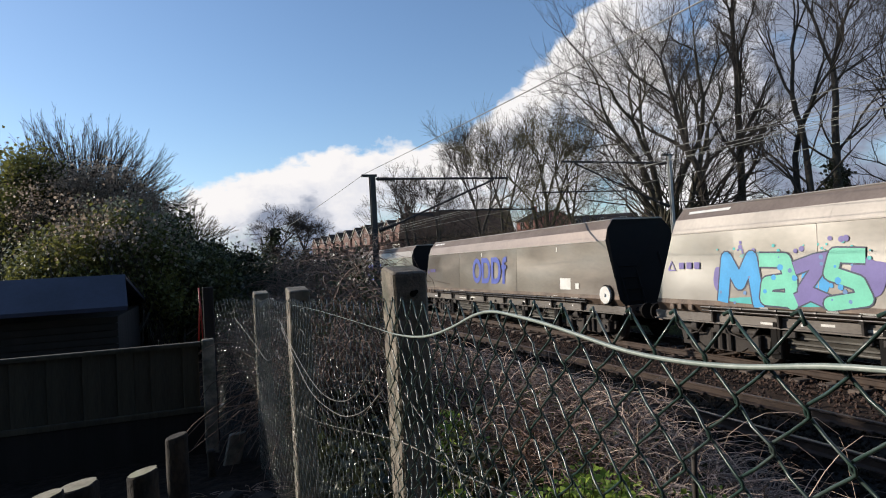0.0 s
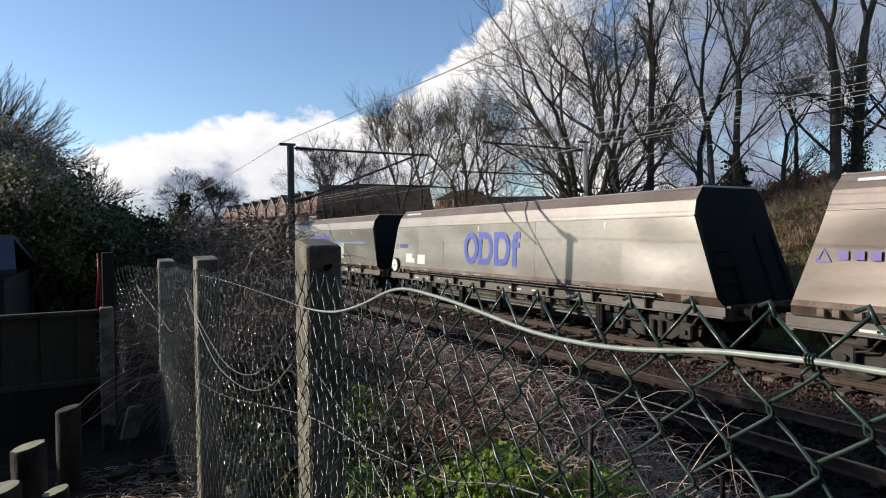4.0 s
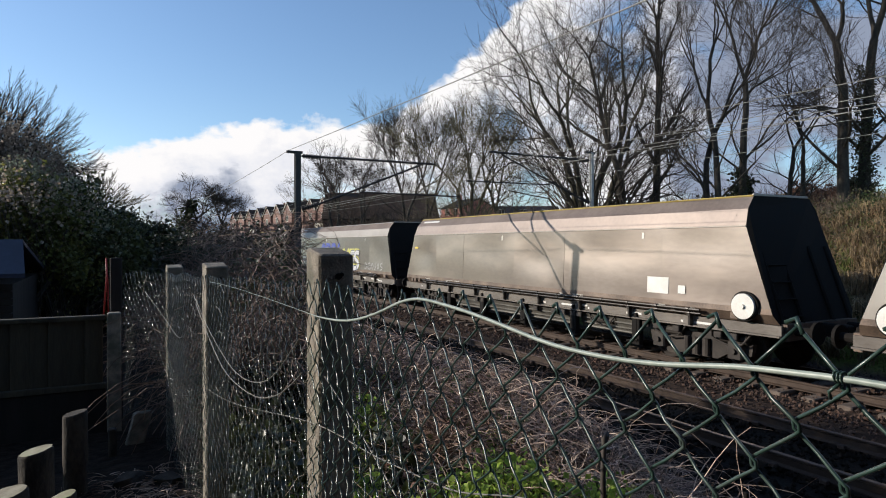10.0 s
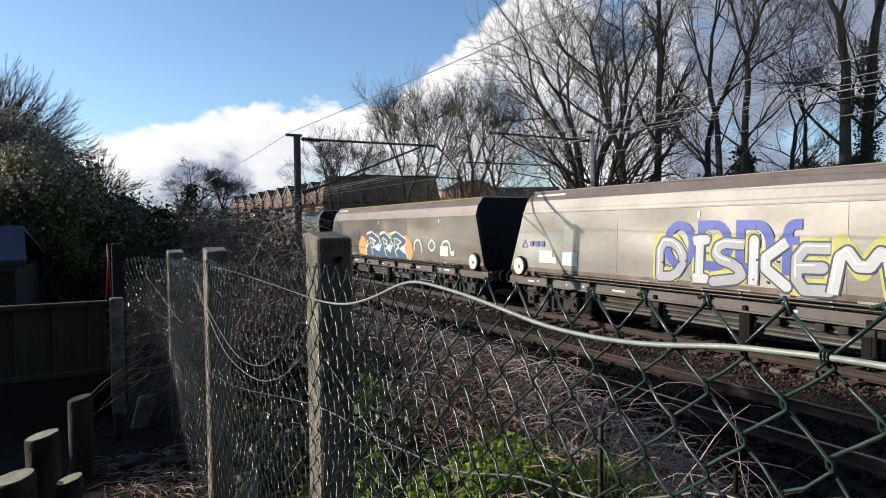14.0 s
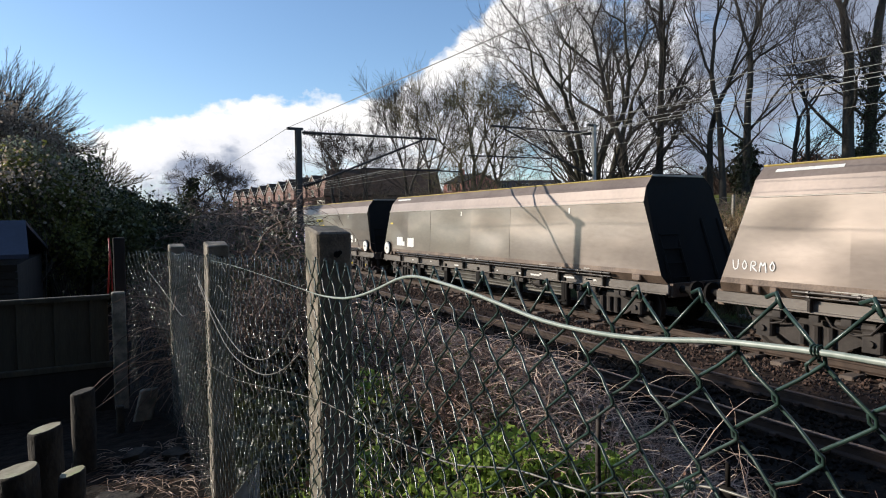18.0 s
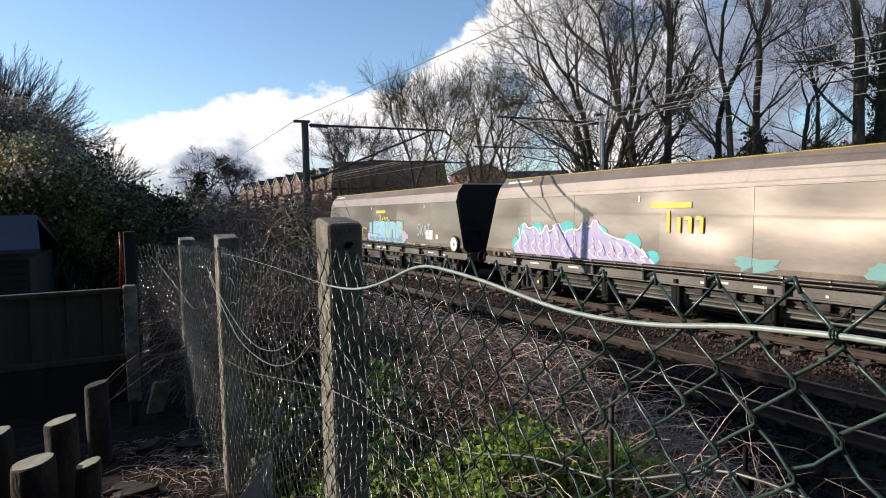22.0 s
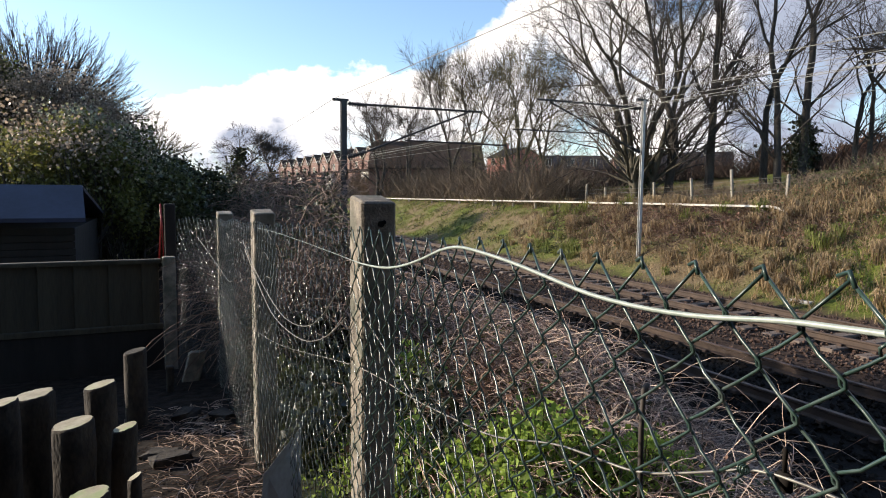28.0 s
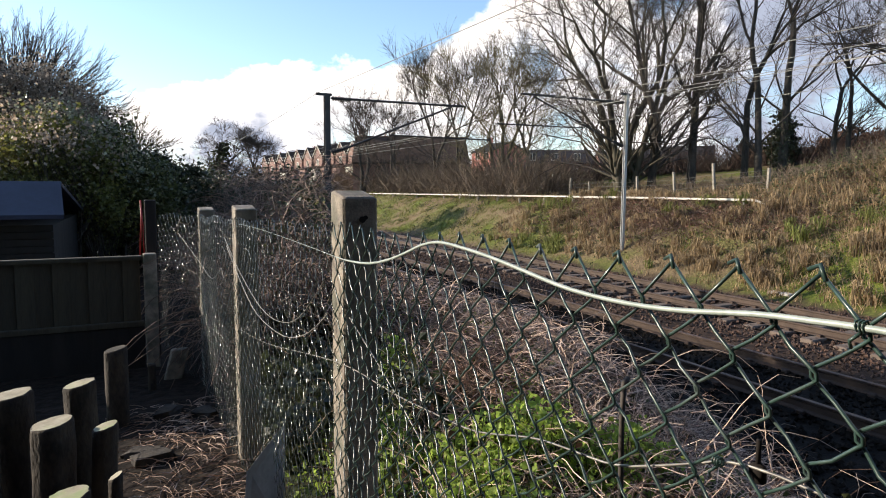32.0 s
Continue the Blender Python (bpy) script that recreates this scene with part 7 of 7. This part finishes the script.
def make_bank_growth():
    rs = random.Random(77)
    g, d, s = MB(), MB(), MB()

    def blade(mb, x, y, h, w):
        z = ground_z(x, y) - 0.02
        a = rs.uniform(0, 6.28)
        dx, dy = math.cos(a) * w, math.sin(a) * w
        lx, ly = rs.gauss(0, 0.35) * h, rs.gauss(0, 0.35) * h
        mb.add([(x - dx, y - dy, z), (x + dx, y + dy, z), (x + lx, y + ly, z + h)], [(0, 1, 2)])

    for _ in range(5600):
        y = 5.5 + 56 * rs.random() ** 1.7
        x = 14.8 + rs.random() ** 0.85 * (10.5 if y < 30 else 6.0)
        k = noise.noise((x * 0.33, y * 0.22, 0)) + 0.6 * noise.noise((x * 1.1, y * 0.9, 4))
        dry = k + 0.14 * (x - 17.1) - 0.05 * (y - 22) + 0.35 * math.exp(-((x - 17.6) / 1.5) ** 2 - ((y - 19) / 5.0) ** 2)
        isdry = dry > 0.10
        hh = rs.uniform(0.2, 0.5) if isdry else rs.uniform(0.1, 0.24)
        for _b in range(13):
            blade(d if isdry else g, x + rs.gauss(0, 0.09), y + rs.gauss(0, 0.09), hh * rs.uniform(0.4, 1.1), rs.uniform(0.007, 0.016))
    for _ in range(2600):          # tall dead grass along the crest and behind
        y = 9 + 32 * rs.random()
        x = 19.4 + 8.5 * rs.random()
        if y < 14 and x > 25:
            continue
        hh = rs.uniform(0.25, 0.65)
        for _b in range(9):
            blade(d if rs.random() < 0.75 else g, x + rs.gauss(0, 0.12), y + rs.gauss(0, 0.12), hh * rs.uniform(0.4, 1.1), rs.uniform(0.008, 0.017))
    for _ in range(9000):
        y = 5.5 + 50 * rs.random() ** 1.7
        x = 14.7 + rs.random() * 8.0
        blade(d if rs.random() < 0.55 else g, x, y, rs.uniform(0.06, 0.2), rs.uniform(0.008, 0.014))
    for _ in range(520):          # long arching tussocks
        y = 5.5 + 22 * rs.random() ** 1.2
        x = 15.2 + 7.5 * rs.random()
        k = noise.noise((x * 0.4, y * 0.3, 8))
        mb = g if k + 0.10 * (16.6 - x) > 0.05 else d
        hh = rs.uniform(0.3, 0.7)
        for _b in range(34):
            a, q = rs.uniform(0, 6.28), rs.uniform(0.25, 0.7) * hh
            z = ground_z(x, y) - 0.03
            bx, by = x + rs.gauss(0, 0.07), y + rs.gauss(0, 0.07)
            ox, oy = -math.sin(a) * 0.010, math.cos(a) * 0.010
            mx, my, mz = bx + math.cos(a) * q * 0.45, by + math.sin(a) * q * 0.45, z + hh * rs.uniform(0.6, 0.95)
            mb.add([(bx - ox, by - oy, z), (bx + ox, by + oy, z), (mx + ox, my + oy, mz), (mx - ox, my - oy, mz), (bx + math.cos(a) * q * 1.25, by + math.sin(a) * q * 1.25, mz - hh * rs.uniform(0.05, 0.3))], [(0, 1, 2, 3), (3, 2, 4)])
    solo("bank_grass", g, M_GRASS, "short green grass on the railway bank", "grass", kind="stuff", fix=False)
    solo("dead_bank_grass", d, M_DRY, "long dead straw-coloured grass on the railway bank", "grass", kind="stuff", fix=False)

    def brown(r):
        q = r.random()
        if q < 0.7:
            x, y = r.gauss(18.0, 0.8), r.gauss(18.5, 3.6)
        else:
            x, y = r.gauss(21.5, 1.6), r.gauss(15.0, 3.2)
        return (max(15.6, x), y, ground_z(max(15.6, x), y))
    stems(s, rs, 10500, brown, 0.5, 0.006, 0.5, 3, 3, up=0.7)
    bl = MB()
    leaves(bl, rs, 12000, lambda r: (lambda p: (p[0], p[1], p[2] + abs(r.gauss(0, 0.14))))(brown(r)), 0.07)
    solo("bank_bracken_fronds", bl, M_DEADLEAF, "withered red-brown bracken fronds on the bank", "bracken", kind="stuff", fix=False)
    low = MB()
    stems(low, rs, 9000, lambda r: (lambda x, y: (x, y, ground_z(x, y)))(r.gauss(23.6, 0.8), r.uniform(13, 40)), 1.0, 0.008, 0.3, 3, 3, up=1.1)
    solo("boundary_scrub", low, M_SCRUB, "low dead scrub along the boundary fence", "scrub", kind="stuff", fix=False)
    solo("bank_brambles", s, M_BRACKEN, "brown dead bramble and bracken on the bank", "brambles", kind="stuff", fix=False)
    # low dark bramble tussocks
    tu = MB()
    for _ in range(120):
        y = 6 + 40 * rs.random() ** 1.5
        x = rs.uniform(15.6, 21.5)
        q = rs.uniform(0.15, 0.4)
        leaves(tu, rs, 70, lambda r: (lambda a, b: (a, b, ground_z(a, b) + abs(r.gauss(0, q * 0.45))))(x + r.gauss(0, q), y + r.gauss(0, q)), 0.07)
    solo("bramble_tussocks", tu, M_BRAMBLE_LEAF, "low dark green bramble tussocks on the bank", "brambles", kind="stuff", fix=False)
    # reddish hedge behind the trees
    rh = MB()
    stems(rh, rs, 3200, lambda r: (lambda f: (26.0 + 12 * f + r.gauss(0, 0.7), 42.0 - 22 * f + r.gauss(0, 0.9), ground_z(26.0 + 12 * f, 42.0 - 22 * f)))(r.random()), 2.1, 0.016, 0.15, 3, 3, up=1.6)
    solo("beech_hedge", rh, M_REDHEDGE, "reddish brown leafless hedge behind the trees", "hedge", kind="stuff", fix=False)
    # scrub belt behind the crest
    sc = MB()

    def belt(r):
        y = 30 + 50 * r.random()
        x = r.gauss(21.5 + (y - 30) * 0.02, 1.3)
        return (x, y, ground_z(x, y) + r.uniform(0, 0.8))
    stems(sc, rs, 9500, belt, 2.3, 0.017, 0.15, 3, 3, up=1.4, wob=0.35)
    solo("scrub_belt", sc, M_SCRUB, "belt of brown leafless scrub above the bank", "scrub", kind="stuff", fix=False)
    clump("brown_hedge", "brown clipped hedge in the gardens behind the bank", "hedge", [(38.0, 24.7, 5.1, 0.90, 0.70), (38.0, 23.5, 5.4, 1.10, 1.00), (38.0, 22.1, 5.2, 1.20, 0.90)], 9000, 0.14, M_DEADLEAF, seed=63, stemn=120, stem_r=0.02)
    gr = MB()
    leaves(gr, rs, 11000, lambda r: (lambda x, y: (x, y, ground_z(x, y) + abs(r.gauss(0, 0.35))))(r.gauss(24.0, 2.0), r.gauss(14.0, 2.6)), 0.07)
    solo("green_brambles", gr, M_BRAMBLE_LEAF, "green bramble patch on top of the bank", "brambles", kind="stuff", fix=False)


make_bank_growth()


# ---- lineside: trough, posts, masts, wires ----
def make_lineside():
    tr = thing("cable_trough", "pale concrete cable trough raised on short posts", "cable trough", (19.0, 15, 2.2))
    n = 0
    y = 15.2
    me = MB().box(-0.12, 0, -0.02, 0.12, 1.18, 0.05, b=0.012).mesh("trough_section", M_TROUGH)
    pm = MB().box(-0.06, -0.05, -0.9, 0.06, 0.05, -0.08).mesh("trough_post", M_POSTWOOD)
    while y < 62:
        o = part("trough_section", me, None, tr)
        o.location = (random.uniform(-0.015, 0.015), y - 15, 0.10 - 0.004 * (y - 15) + random.uniform(-0.008, 0.008))
        if n % 2 == 0:
            q = part("trough_post", pm, None, tr)
            q.location = (0, y - 15 + 0.1, 0.10 - 0.004 * (y - 15))
        y += 1.2
        n += 1
    end = MB()
    end.tube([(0, 0.25, 0.11), (0, -0.2, 0.08), (0, -0.5, -0.02), (0.05, -0.72, -0.25)], 0.045, 8)
    part("trough_end", end, M_TROUGH, tr, "pale bent end of the trough", smooth=True)
    bx = MB().box(15.05, 10.6, -0.25, 15.35, 11.25, -0.02, b=0.02)
    solo("concrete_block", bx, M_TROUGH, "pale concrete block at the foot of the bank", "block")
    for i, (y, h) in enumerate(((50.7, 0.9), (39.2, 1.0), (34.4, 1.15), (33.1, 1.15), (32.2, 0.9), (31.1, 1.25), (29.2, 1.0), (23.8, 0.95), (21.4, 1.0), (19.2, 1.1), (16.7, 0.8), (27.4, 0.8), (36.5, 0.8), (43.0, 0.9))):
        z = ground_z(22, y)
        p = MB().box(-0.05, -0.05, -0.2, 0.05, 0.05, h * 1.3, b=0.01)
        o = solo("fence_post", p, M_POSTWOOD, "grey weathered boundary fence post on the bank", "fence post", "boundary fence posts")
        o.matrix_world = pose(22, y, z, random.uniform(-6, 6), random.uniform(-6, 6), 0)

    ys = (16.7, 19.2, 21.4, 23.8, 27.4, 29.2, 31.1, 32.2, 33.1, 34.4, 36.5, 39.2, 43.0, 50.7)
    for k, hgt in enumerate((0.25, 0.5, 0.75, 0.95)):
        solo("fence_wire", MB().tube([(22.0, y, ground_z(22, y) + hgt) for y in ys], 0.006, 4), M_OLDWIRE, "thin wire of the boundary fence", "fence wire", "boundary fence wires", fix=False)

    def hmast(x, y, zt, name, label, arm_dir, arm_z, steel):
        t = thing(name, label, "catenary mast", (x, y, -0.3))
        w, f = (0.056 if x > 10 else 0.08), 0.009
        out = [(-w, -w), (w, -w), (w, -w + f * 2), (f, -w + f * 2), (f, w - f * 2), (w, w - f * 2), (w, w), (-w, w), (-w, w - f * 2), (-f, w - f * 2), (-f, -w + f * 2), (-w, -w + f * 2)]
        part("column", MB().prism(out, "z", 0, zt + 0.3), steel, t)
        part("footing", MB().box(-0.3, -0.3, -0.5, 0.3, 0.3, 0.22, b=0.03), M_CONCRETE, t)
        part("cap", MB().box(-0.32, -0.05, zt + 0.26, 0.14, 0.05, zt + 0.33), M_ARM, t)
        a = arm_dir
        L = 4.5
        z = arm_z + 0.3

        def ins(mb, p, q):
            p, q = Vector(p), Vector(q)
            for k in range(7):
                c = p.lerp(q, (k + 0.5) / 7)
                e = (q - p).normalized() * 0.018
                mb.tube([c - e, c + e], 0.07, 8)
            mb.tube([p, q], 0.035, 6)
        for p, q in (((a * 0.15, 0, z), (a * 0.7, 0, z - 0.02)), ((a * 0.12, 0, z - 1.55), (a * 0.6, 0, z - 1.4))):
            iso = MB()
            ins(iso, p, q)
            part("insulator", iso, M_ARM, t, "dark ribbed insulator")
        part("top_tube", MB().tube([(a * 0.12, 0, z), (a * L, 0, z + 0.02)], 0.035, 7), M_ARM, t)
        part("stay_tube", MB().tube([(a * 0.12, 0, z - 1.55), (a * 0.6, 0, z - 1.4), (a * (L - 0.5), 0, z - 0.03)], 0.032, 7), M_ARM, t)
        part("register_arm", MB().tube([(a * 1.9, 0, z - 0.98), (a * (L + 0.9), 0, z - 1.0)], 0.025, 6), M_ARM, t)
        part("drop_bracket", MB().tube([(a * 2.0, 0, z - 0.98), (a * 2.0, 0, z - 0.95)], 0.03, 6), M_ARM, t)
        return t

    hmast(5.0, 18.1, 5.32, "catenary_mast", "steel electrification mast with a cantilever beside the near track", 1, 5.22, M_MASTDARK)
    hmast(16.0, 18.0, 6.05, "catenary_mast", "tall grey electrification mast with a cantilever at the bank foot", -1, 5.75, M_MAST)

    def wire(name, pts, r, label):
        q = []
        for a, b in zip(pts, pts[1:]):
            for i in range(12):
                f = i / 12
                sag = a[3] * 4 * f * (1 - f)
                q.append((a[0] + (b[0] - a[0]) * f, a[1] + (b[1] - a[1]) * f, a[2] + (b[2] - a[2]) * f - sag))
        q.append(pts[-1][:3])
        solo(name, MB().tube(q, r, 5), M_COPPER, label, "overhead wire", "overhead wires", smooth=True, fix=False)

    for cx, cz, kz in ((8.33, 4.35, 5.24), (12.6, 4.72, 5.75)):
        wire("contact_wire", [(cx - 0.2, -60, cz, 0.0), (cx + 0.2, 18.1, cz, 0.0), (cx - 0.2, 66, cz + 0.05, 0.0), (cx + 0.1, 160, cz, 0)], 0.0055, "overhead contact wire above the track")
        wire("catenary_wire", [(cx - 0.2, -42, kz, 0.75), (cx + 0.2, 18.1, kz, 0.75), (cx - 0.2, 66, kz, 0.75), (cx, 114, kz, 0.75), (cx, 160, kz, 0)], 0.006, "sagging catenary wire above the track")
        wire("catenary_wire", [(cx - 0.2, -42, kz - 0.35, 0.45), (cx + 0.2, 18.1, kz - 0.45, 0.45), (cx - 0.2, 66, kz - 0.35, 0.45), (cx, 114, kz - 0.4, 0.45), (cx, 160, kz - 0.4, 0)], 0.0048, "auxiliary catenary wire above the track")
        for i in range(34):
            y = -24 + 2.9 * i
            f = (((y + 42) / 60.1) if y < 18.1 else ((y - 18.1) / 47.9)) % 1.0
            zt = kz - 0.75 * 4 * f * (1 - f)
            if i % 3 == 0 and zt > cz + 0.1 and abs(y - 18) > 6:
                solo("dropper", MB().tube([(cx, y, cz), (cx, y, zt)], 0.005, 4), M_COPPER, "thin dropper between overhead wires", "dropper", "droppers", fix=False)
    wire("earth_wire", [(4.95, -40, 5.3, 0.35), (4.75, 18.1, 5.36, 0.35), (4.9, 66, 5.4, 0.35), (5.0, 160, 5.3, 0)], 0.009, "earth wire from mast to mast")
    wire("earth_wire", [(16.0, -40, 6.0, 0.3), (16.1, 18.0, 6.05, 0.3), (16, 66, 6.0, 0.3), (16, 160, 6.0, 0)], 0.008, "earth wire on the bank side")


make_lineside()


# ---- houses beyond ----
def house(x, y, rz, w, d, h, roof_h, wall_m, roof_m, label, windows=2, chimney=True, ridge="x", name="house"):
    """w along local x (the front), d along local y; the front faces local -y."""
    z0 = ground_z(x, y) - 0.3
    t = thing(name, label, "house", (x, y, z0), rz, group="houses beyond the railway")
    part("wall", MB().box(-w / 2, 0, 0, w / 2, d, h), wall_m, t)
    o = 0.25
    if ridge == "x":
        part("roof", MB().prism([(-o, h - 0.1), (d / 2, h + roof_h), (d + o, h - 0.1), (d + o, h + 0.06), (d / 2, h + roof_h + 0.16), (-o, h + 0.06)], "x", -w / 2 - 0.1, w / 2 + 0.1), roof_m, t)
        for s in (-1, 1):
            xx = s * (w / 2 - 0.02)
            part("gable", MB().prism([(0, h), (d, h), (d / 2, h + roof_h - 0.02)], "x", xx - 0.05, xx + 0.02), wall_m, t)
    else:
        part("roof", MB().prism([(-w / 2 - o, h - 0.1), (0, h + roof_h), (w / 2 + o, h - 0.1), (w / 2 + o, h + 0.06), (0, h + roof_h + 0.16), (-w / 2 - o, h + 0.06)], "y", -0.15, d + 0.15), roof_m, t)
        part("gable", MB().prism([(-w / 2, h), (w / 2, h), (0, h + roof_h - 0.05)], "y", 0.0, 0.2), wall_m, t)
        part("bargeboard", MB().prism([(-w / 2 - o, h - 0.12), (0, h + roof_h - 0.02), (w / 2 + o, h - 0.12), (w / 2 + o, h + 0.08), (0, h + roof_h + 0.18), (-w / 2 - o, h + 0.08)], "y", -0.22, -0.16), M_RENDER, t)
    for fl in range(2):
        for k in range(windows):
            cx = (k - (windows - 1) / 2) * w / windows * 0.85
            cz = 1.0 + fl * 2.5
            wf = MB()
            wf.box(cx - 0.55, -0.06, cz, cx + 0.55, -0.0, cz + 0.08)
            wf.box(cx - 0.55, -0.06, cz + 1.15, cx + 0.55, -0.0, cz + 1.23)
            for q in (-0.55, -0.04, 0.47):
                wf.box(cx + q, -0.06, cz + 0.08, cx + q + 0.08, -0.0, cz + 1.15)
            win = part("window", wf, M_RENDER, t)
            part("pane", MB().box(cx - 0.5, -0.03, cz + 0.05, cx + 0.5, -0.01, cz + 1.16), M_PANE, win)
    if chimney:
        c = MB().box(-w / 2 + 0.3, d / 2 - 0.3, h + roof_h - 0.7, -w / 2 + 0.9, d / 2 + 0.3, h + roof_h + 0.9)
        for q in (0.45, 0.75):
            c.tube([(-w / 2 + q, d / 2, h + roof_h + 0.9), (-w / 2 + q, d / 2, h + roof_h + 1.2)], 0.1, 8)
        part("chimney", c, wall_m, t)
    return t


def make_houses():
    for i in range(11):
        y = 106.0 + 5.1 * i
        x = 36.2 - 0.165 * (y - 106.0)
        house(x, y, -84, 4.8, 9, 5.2, 2.1, M_BRICK_BROWN, M_TILE, "brown brick terraced house with a gabled roof", 1, i % 2 == 0, "y")
        ext = MB().box(-2.1, -3.2, -0.2, 1.2, 0.2, 2.5)
        ext.prism([(-3.3, 2.4), (0.1, 3.2), (0.1, 3.3), (-3.4, 2.52)], "x", -2.2, 1.3, 1)
        e = tagged(new("house_extension", ext.mesh("house_extension", [M_RENDER if i % 3 == 0 else M_BRICK_BROWN, M_TILE])), "low rear extension with a lean-to roof", "house extension", "rear extensions")
        e.matrix_world = pose(x, y, ground_z(x, y) - 0.2, 0, 0, -84)
    house(24.6, 58.5, -22, 11.5, 10, 2.9, 2.9, M_BRICK_BROWN, M_TILE, "broad low house with a large brown tiled roof behind trees", 0, True, "x")
    house(51.6, 92.5, -84, 6.0, 7, 4.8, 1.5, M_BRICK_RED, M_SLATE, "red brick house catching the sun", 2, True, "x")
    house(63.0, 88.0, -30, 13, 10, 3.0, 2.4, M_BRICK_BROWN, M_SLATE, "brick house with a grey slate roof", 3, True, "x")
    house(73.0, 79.0, -30, 12, 9, 2.8, 2.2, M_BRICK_BROWN, M_SLATE, "brick house with a grey slate roof", 3, True, "x")
    house(59.0, 58.0, -50, 9, 8, 2.2, 1.8, M_BRICK_BROWN, M_SLATE, "brick house with slate roof behind the trees", 2, True, "x")
    house(70.0, 49.0, -55, 11, 8, 2.0, 1.8, M_BRICK_BROWN, M_TILE, "brick house with tiled roof behind the trees", 2, True, "x")
    house(80.0, 37.0, -65, 13, 8, 2.4, 1.8, M_BRICK_BROWN, M_TILE, "brick house with tiled roof beyond the trees", 3, True, "x")
    rs = random.Random(5)
    fw = MB()

    def far(r):
        a = radians(r.uniform(2, 72))
        q = r.uniform(110, 210)
        x, y = q * math.sin(a), q * math.cos(a)
        if x < 44 and x > 2:
            x += 34 * (1 if x > 14 else -1)
        return (x, y, ground_z(x, y))
    stems(fw, rs, 4200, far, 6.0, 0.07, 0.1, 2, 3, up=1.8)
    solo("far_woods", fw, M_TWIG, "distant leafless woods and hedges on the skyline", "woods", kind="stuff", fix=False)
    lf = MB()
    leaves(lf, rs, 9000, lambda r: (lambda p: (p[0], p[1], p[2] + r.uniform(0, 3.2)))(far(r)), 0.7)
    solo("far_hedges", lf, M_CONIFER, "distant dark evergreen hedges", "hedges", kind="stuff", fix=False)
    for i, (x, y, h) in enumerate(((34.0, 25.0, 4.5), (38.0, 20.5, 4.0), (36.0, 29.0, 3.2))):
        clump("dark_conifer", "dark rounded conifer behind the trees", "conifer", [(x, y, 3.2 + h * 0.35, 0.9, h * 0.4), (x, y, 3.2 + h * 0.6, 0.6, h * 0.3)], 2600, 0.2, M_CONIFER, seed=40 + i)


make_houses()


# ---- unseen walls, added to block skylight behind and beside the camera ----
hw = MB().box(-3.6, -2.6, 0.6, 4.6, -2.3, 11.0)
solo("wall_south", hw, M_SKYBLOCK, "added unseen wall that keeps skylight off the garden", "wall", kind="structure")
hw = MB().box(4.3, -9.0, -0.3, 4.6, -2.6, 11.0)
solo("wall_east", hw, M_SKYBLOCK, "added unseen wall beside the line that blocks skylight", "wall", kind="structure")
hw = MB().box(-3.6, -2.3, 0.6, -3.3, 2.9, 9.0)
solo("wall_west", hw, M_SKYBLOCK, "added unseen wall that keeps skylight off the garden", "wall", kind="structure")


def motions():
    for i, w in enumerate(WAGONS):
        walk(w, [(t, pose(FAR_TRACK, PITCH * i - 9.0 - run, 0)) for t, run in RUN])


motions()
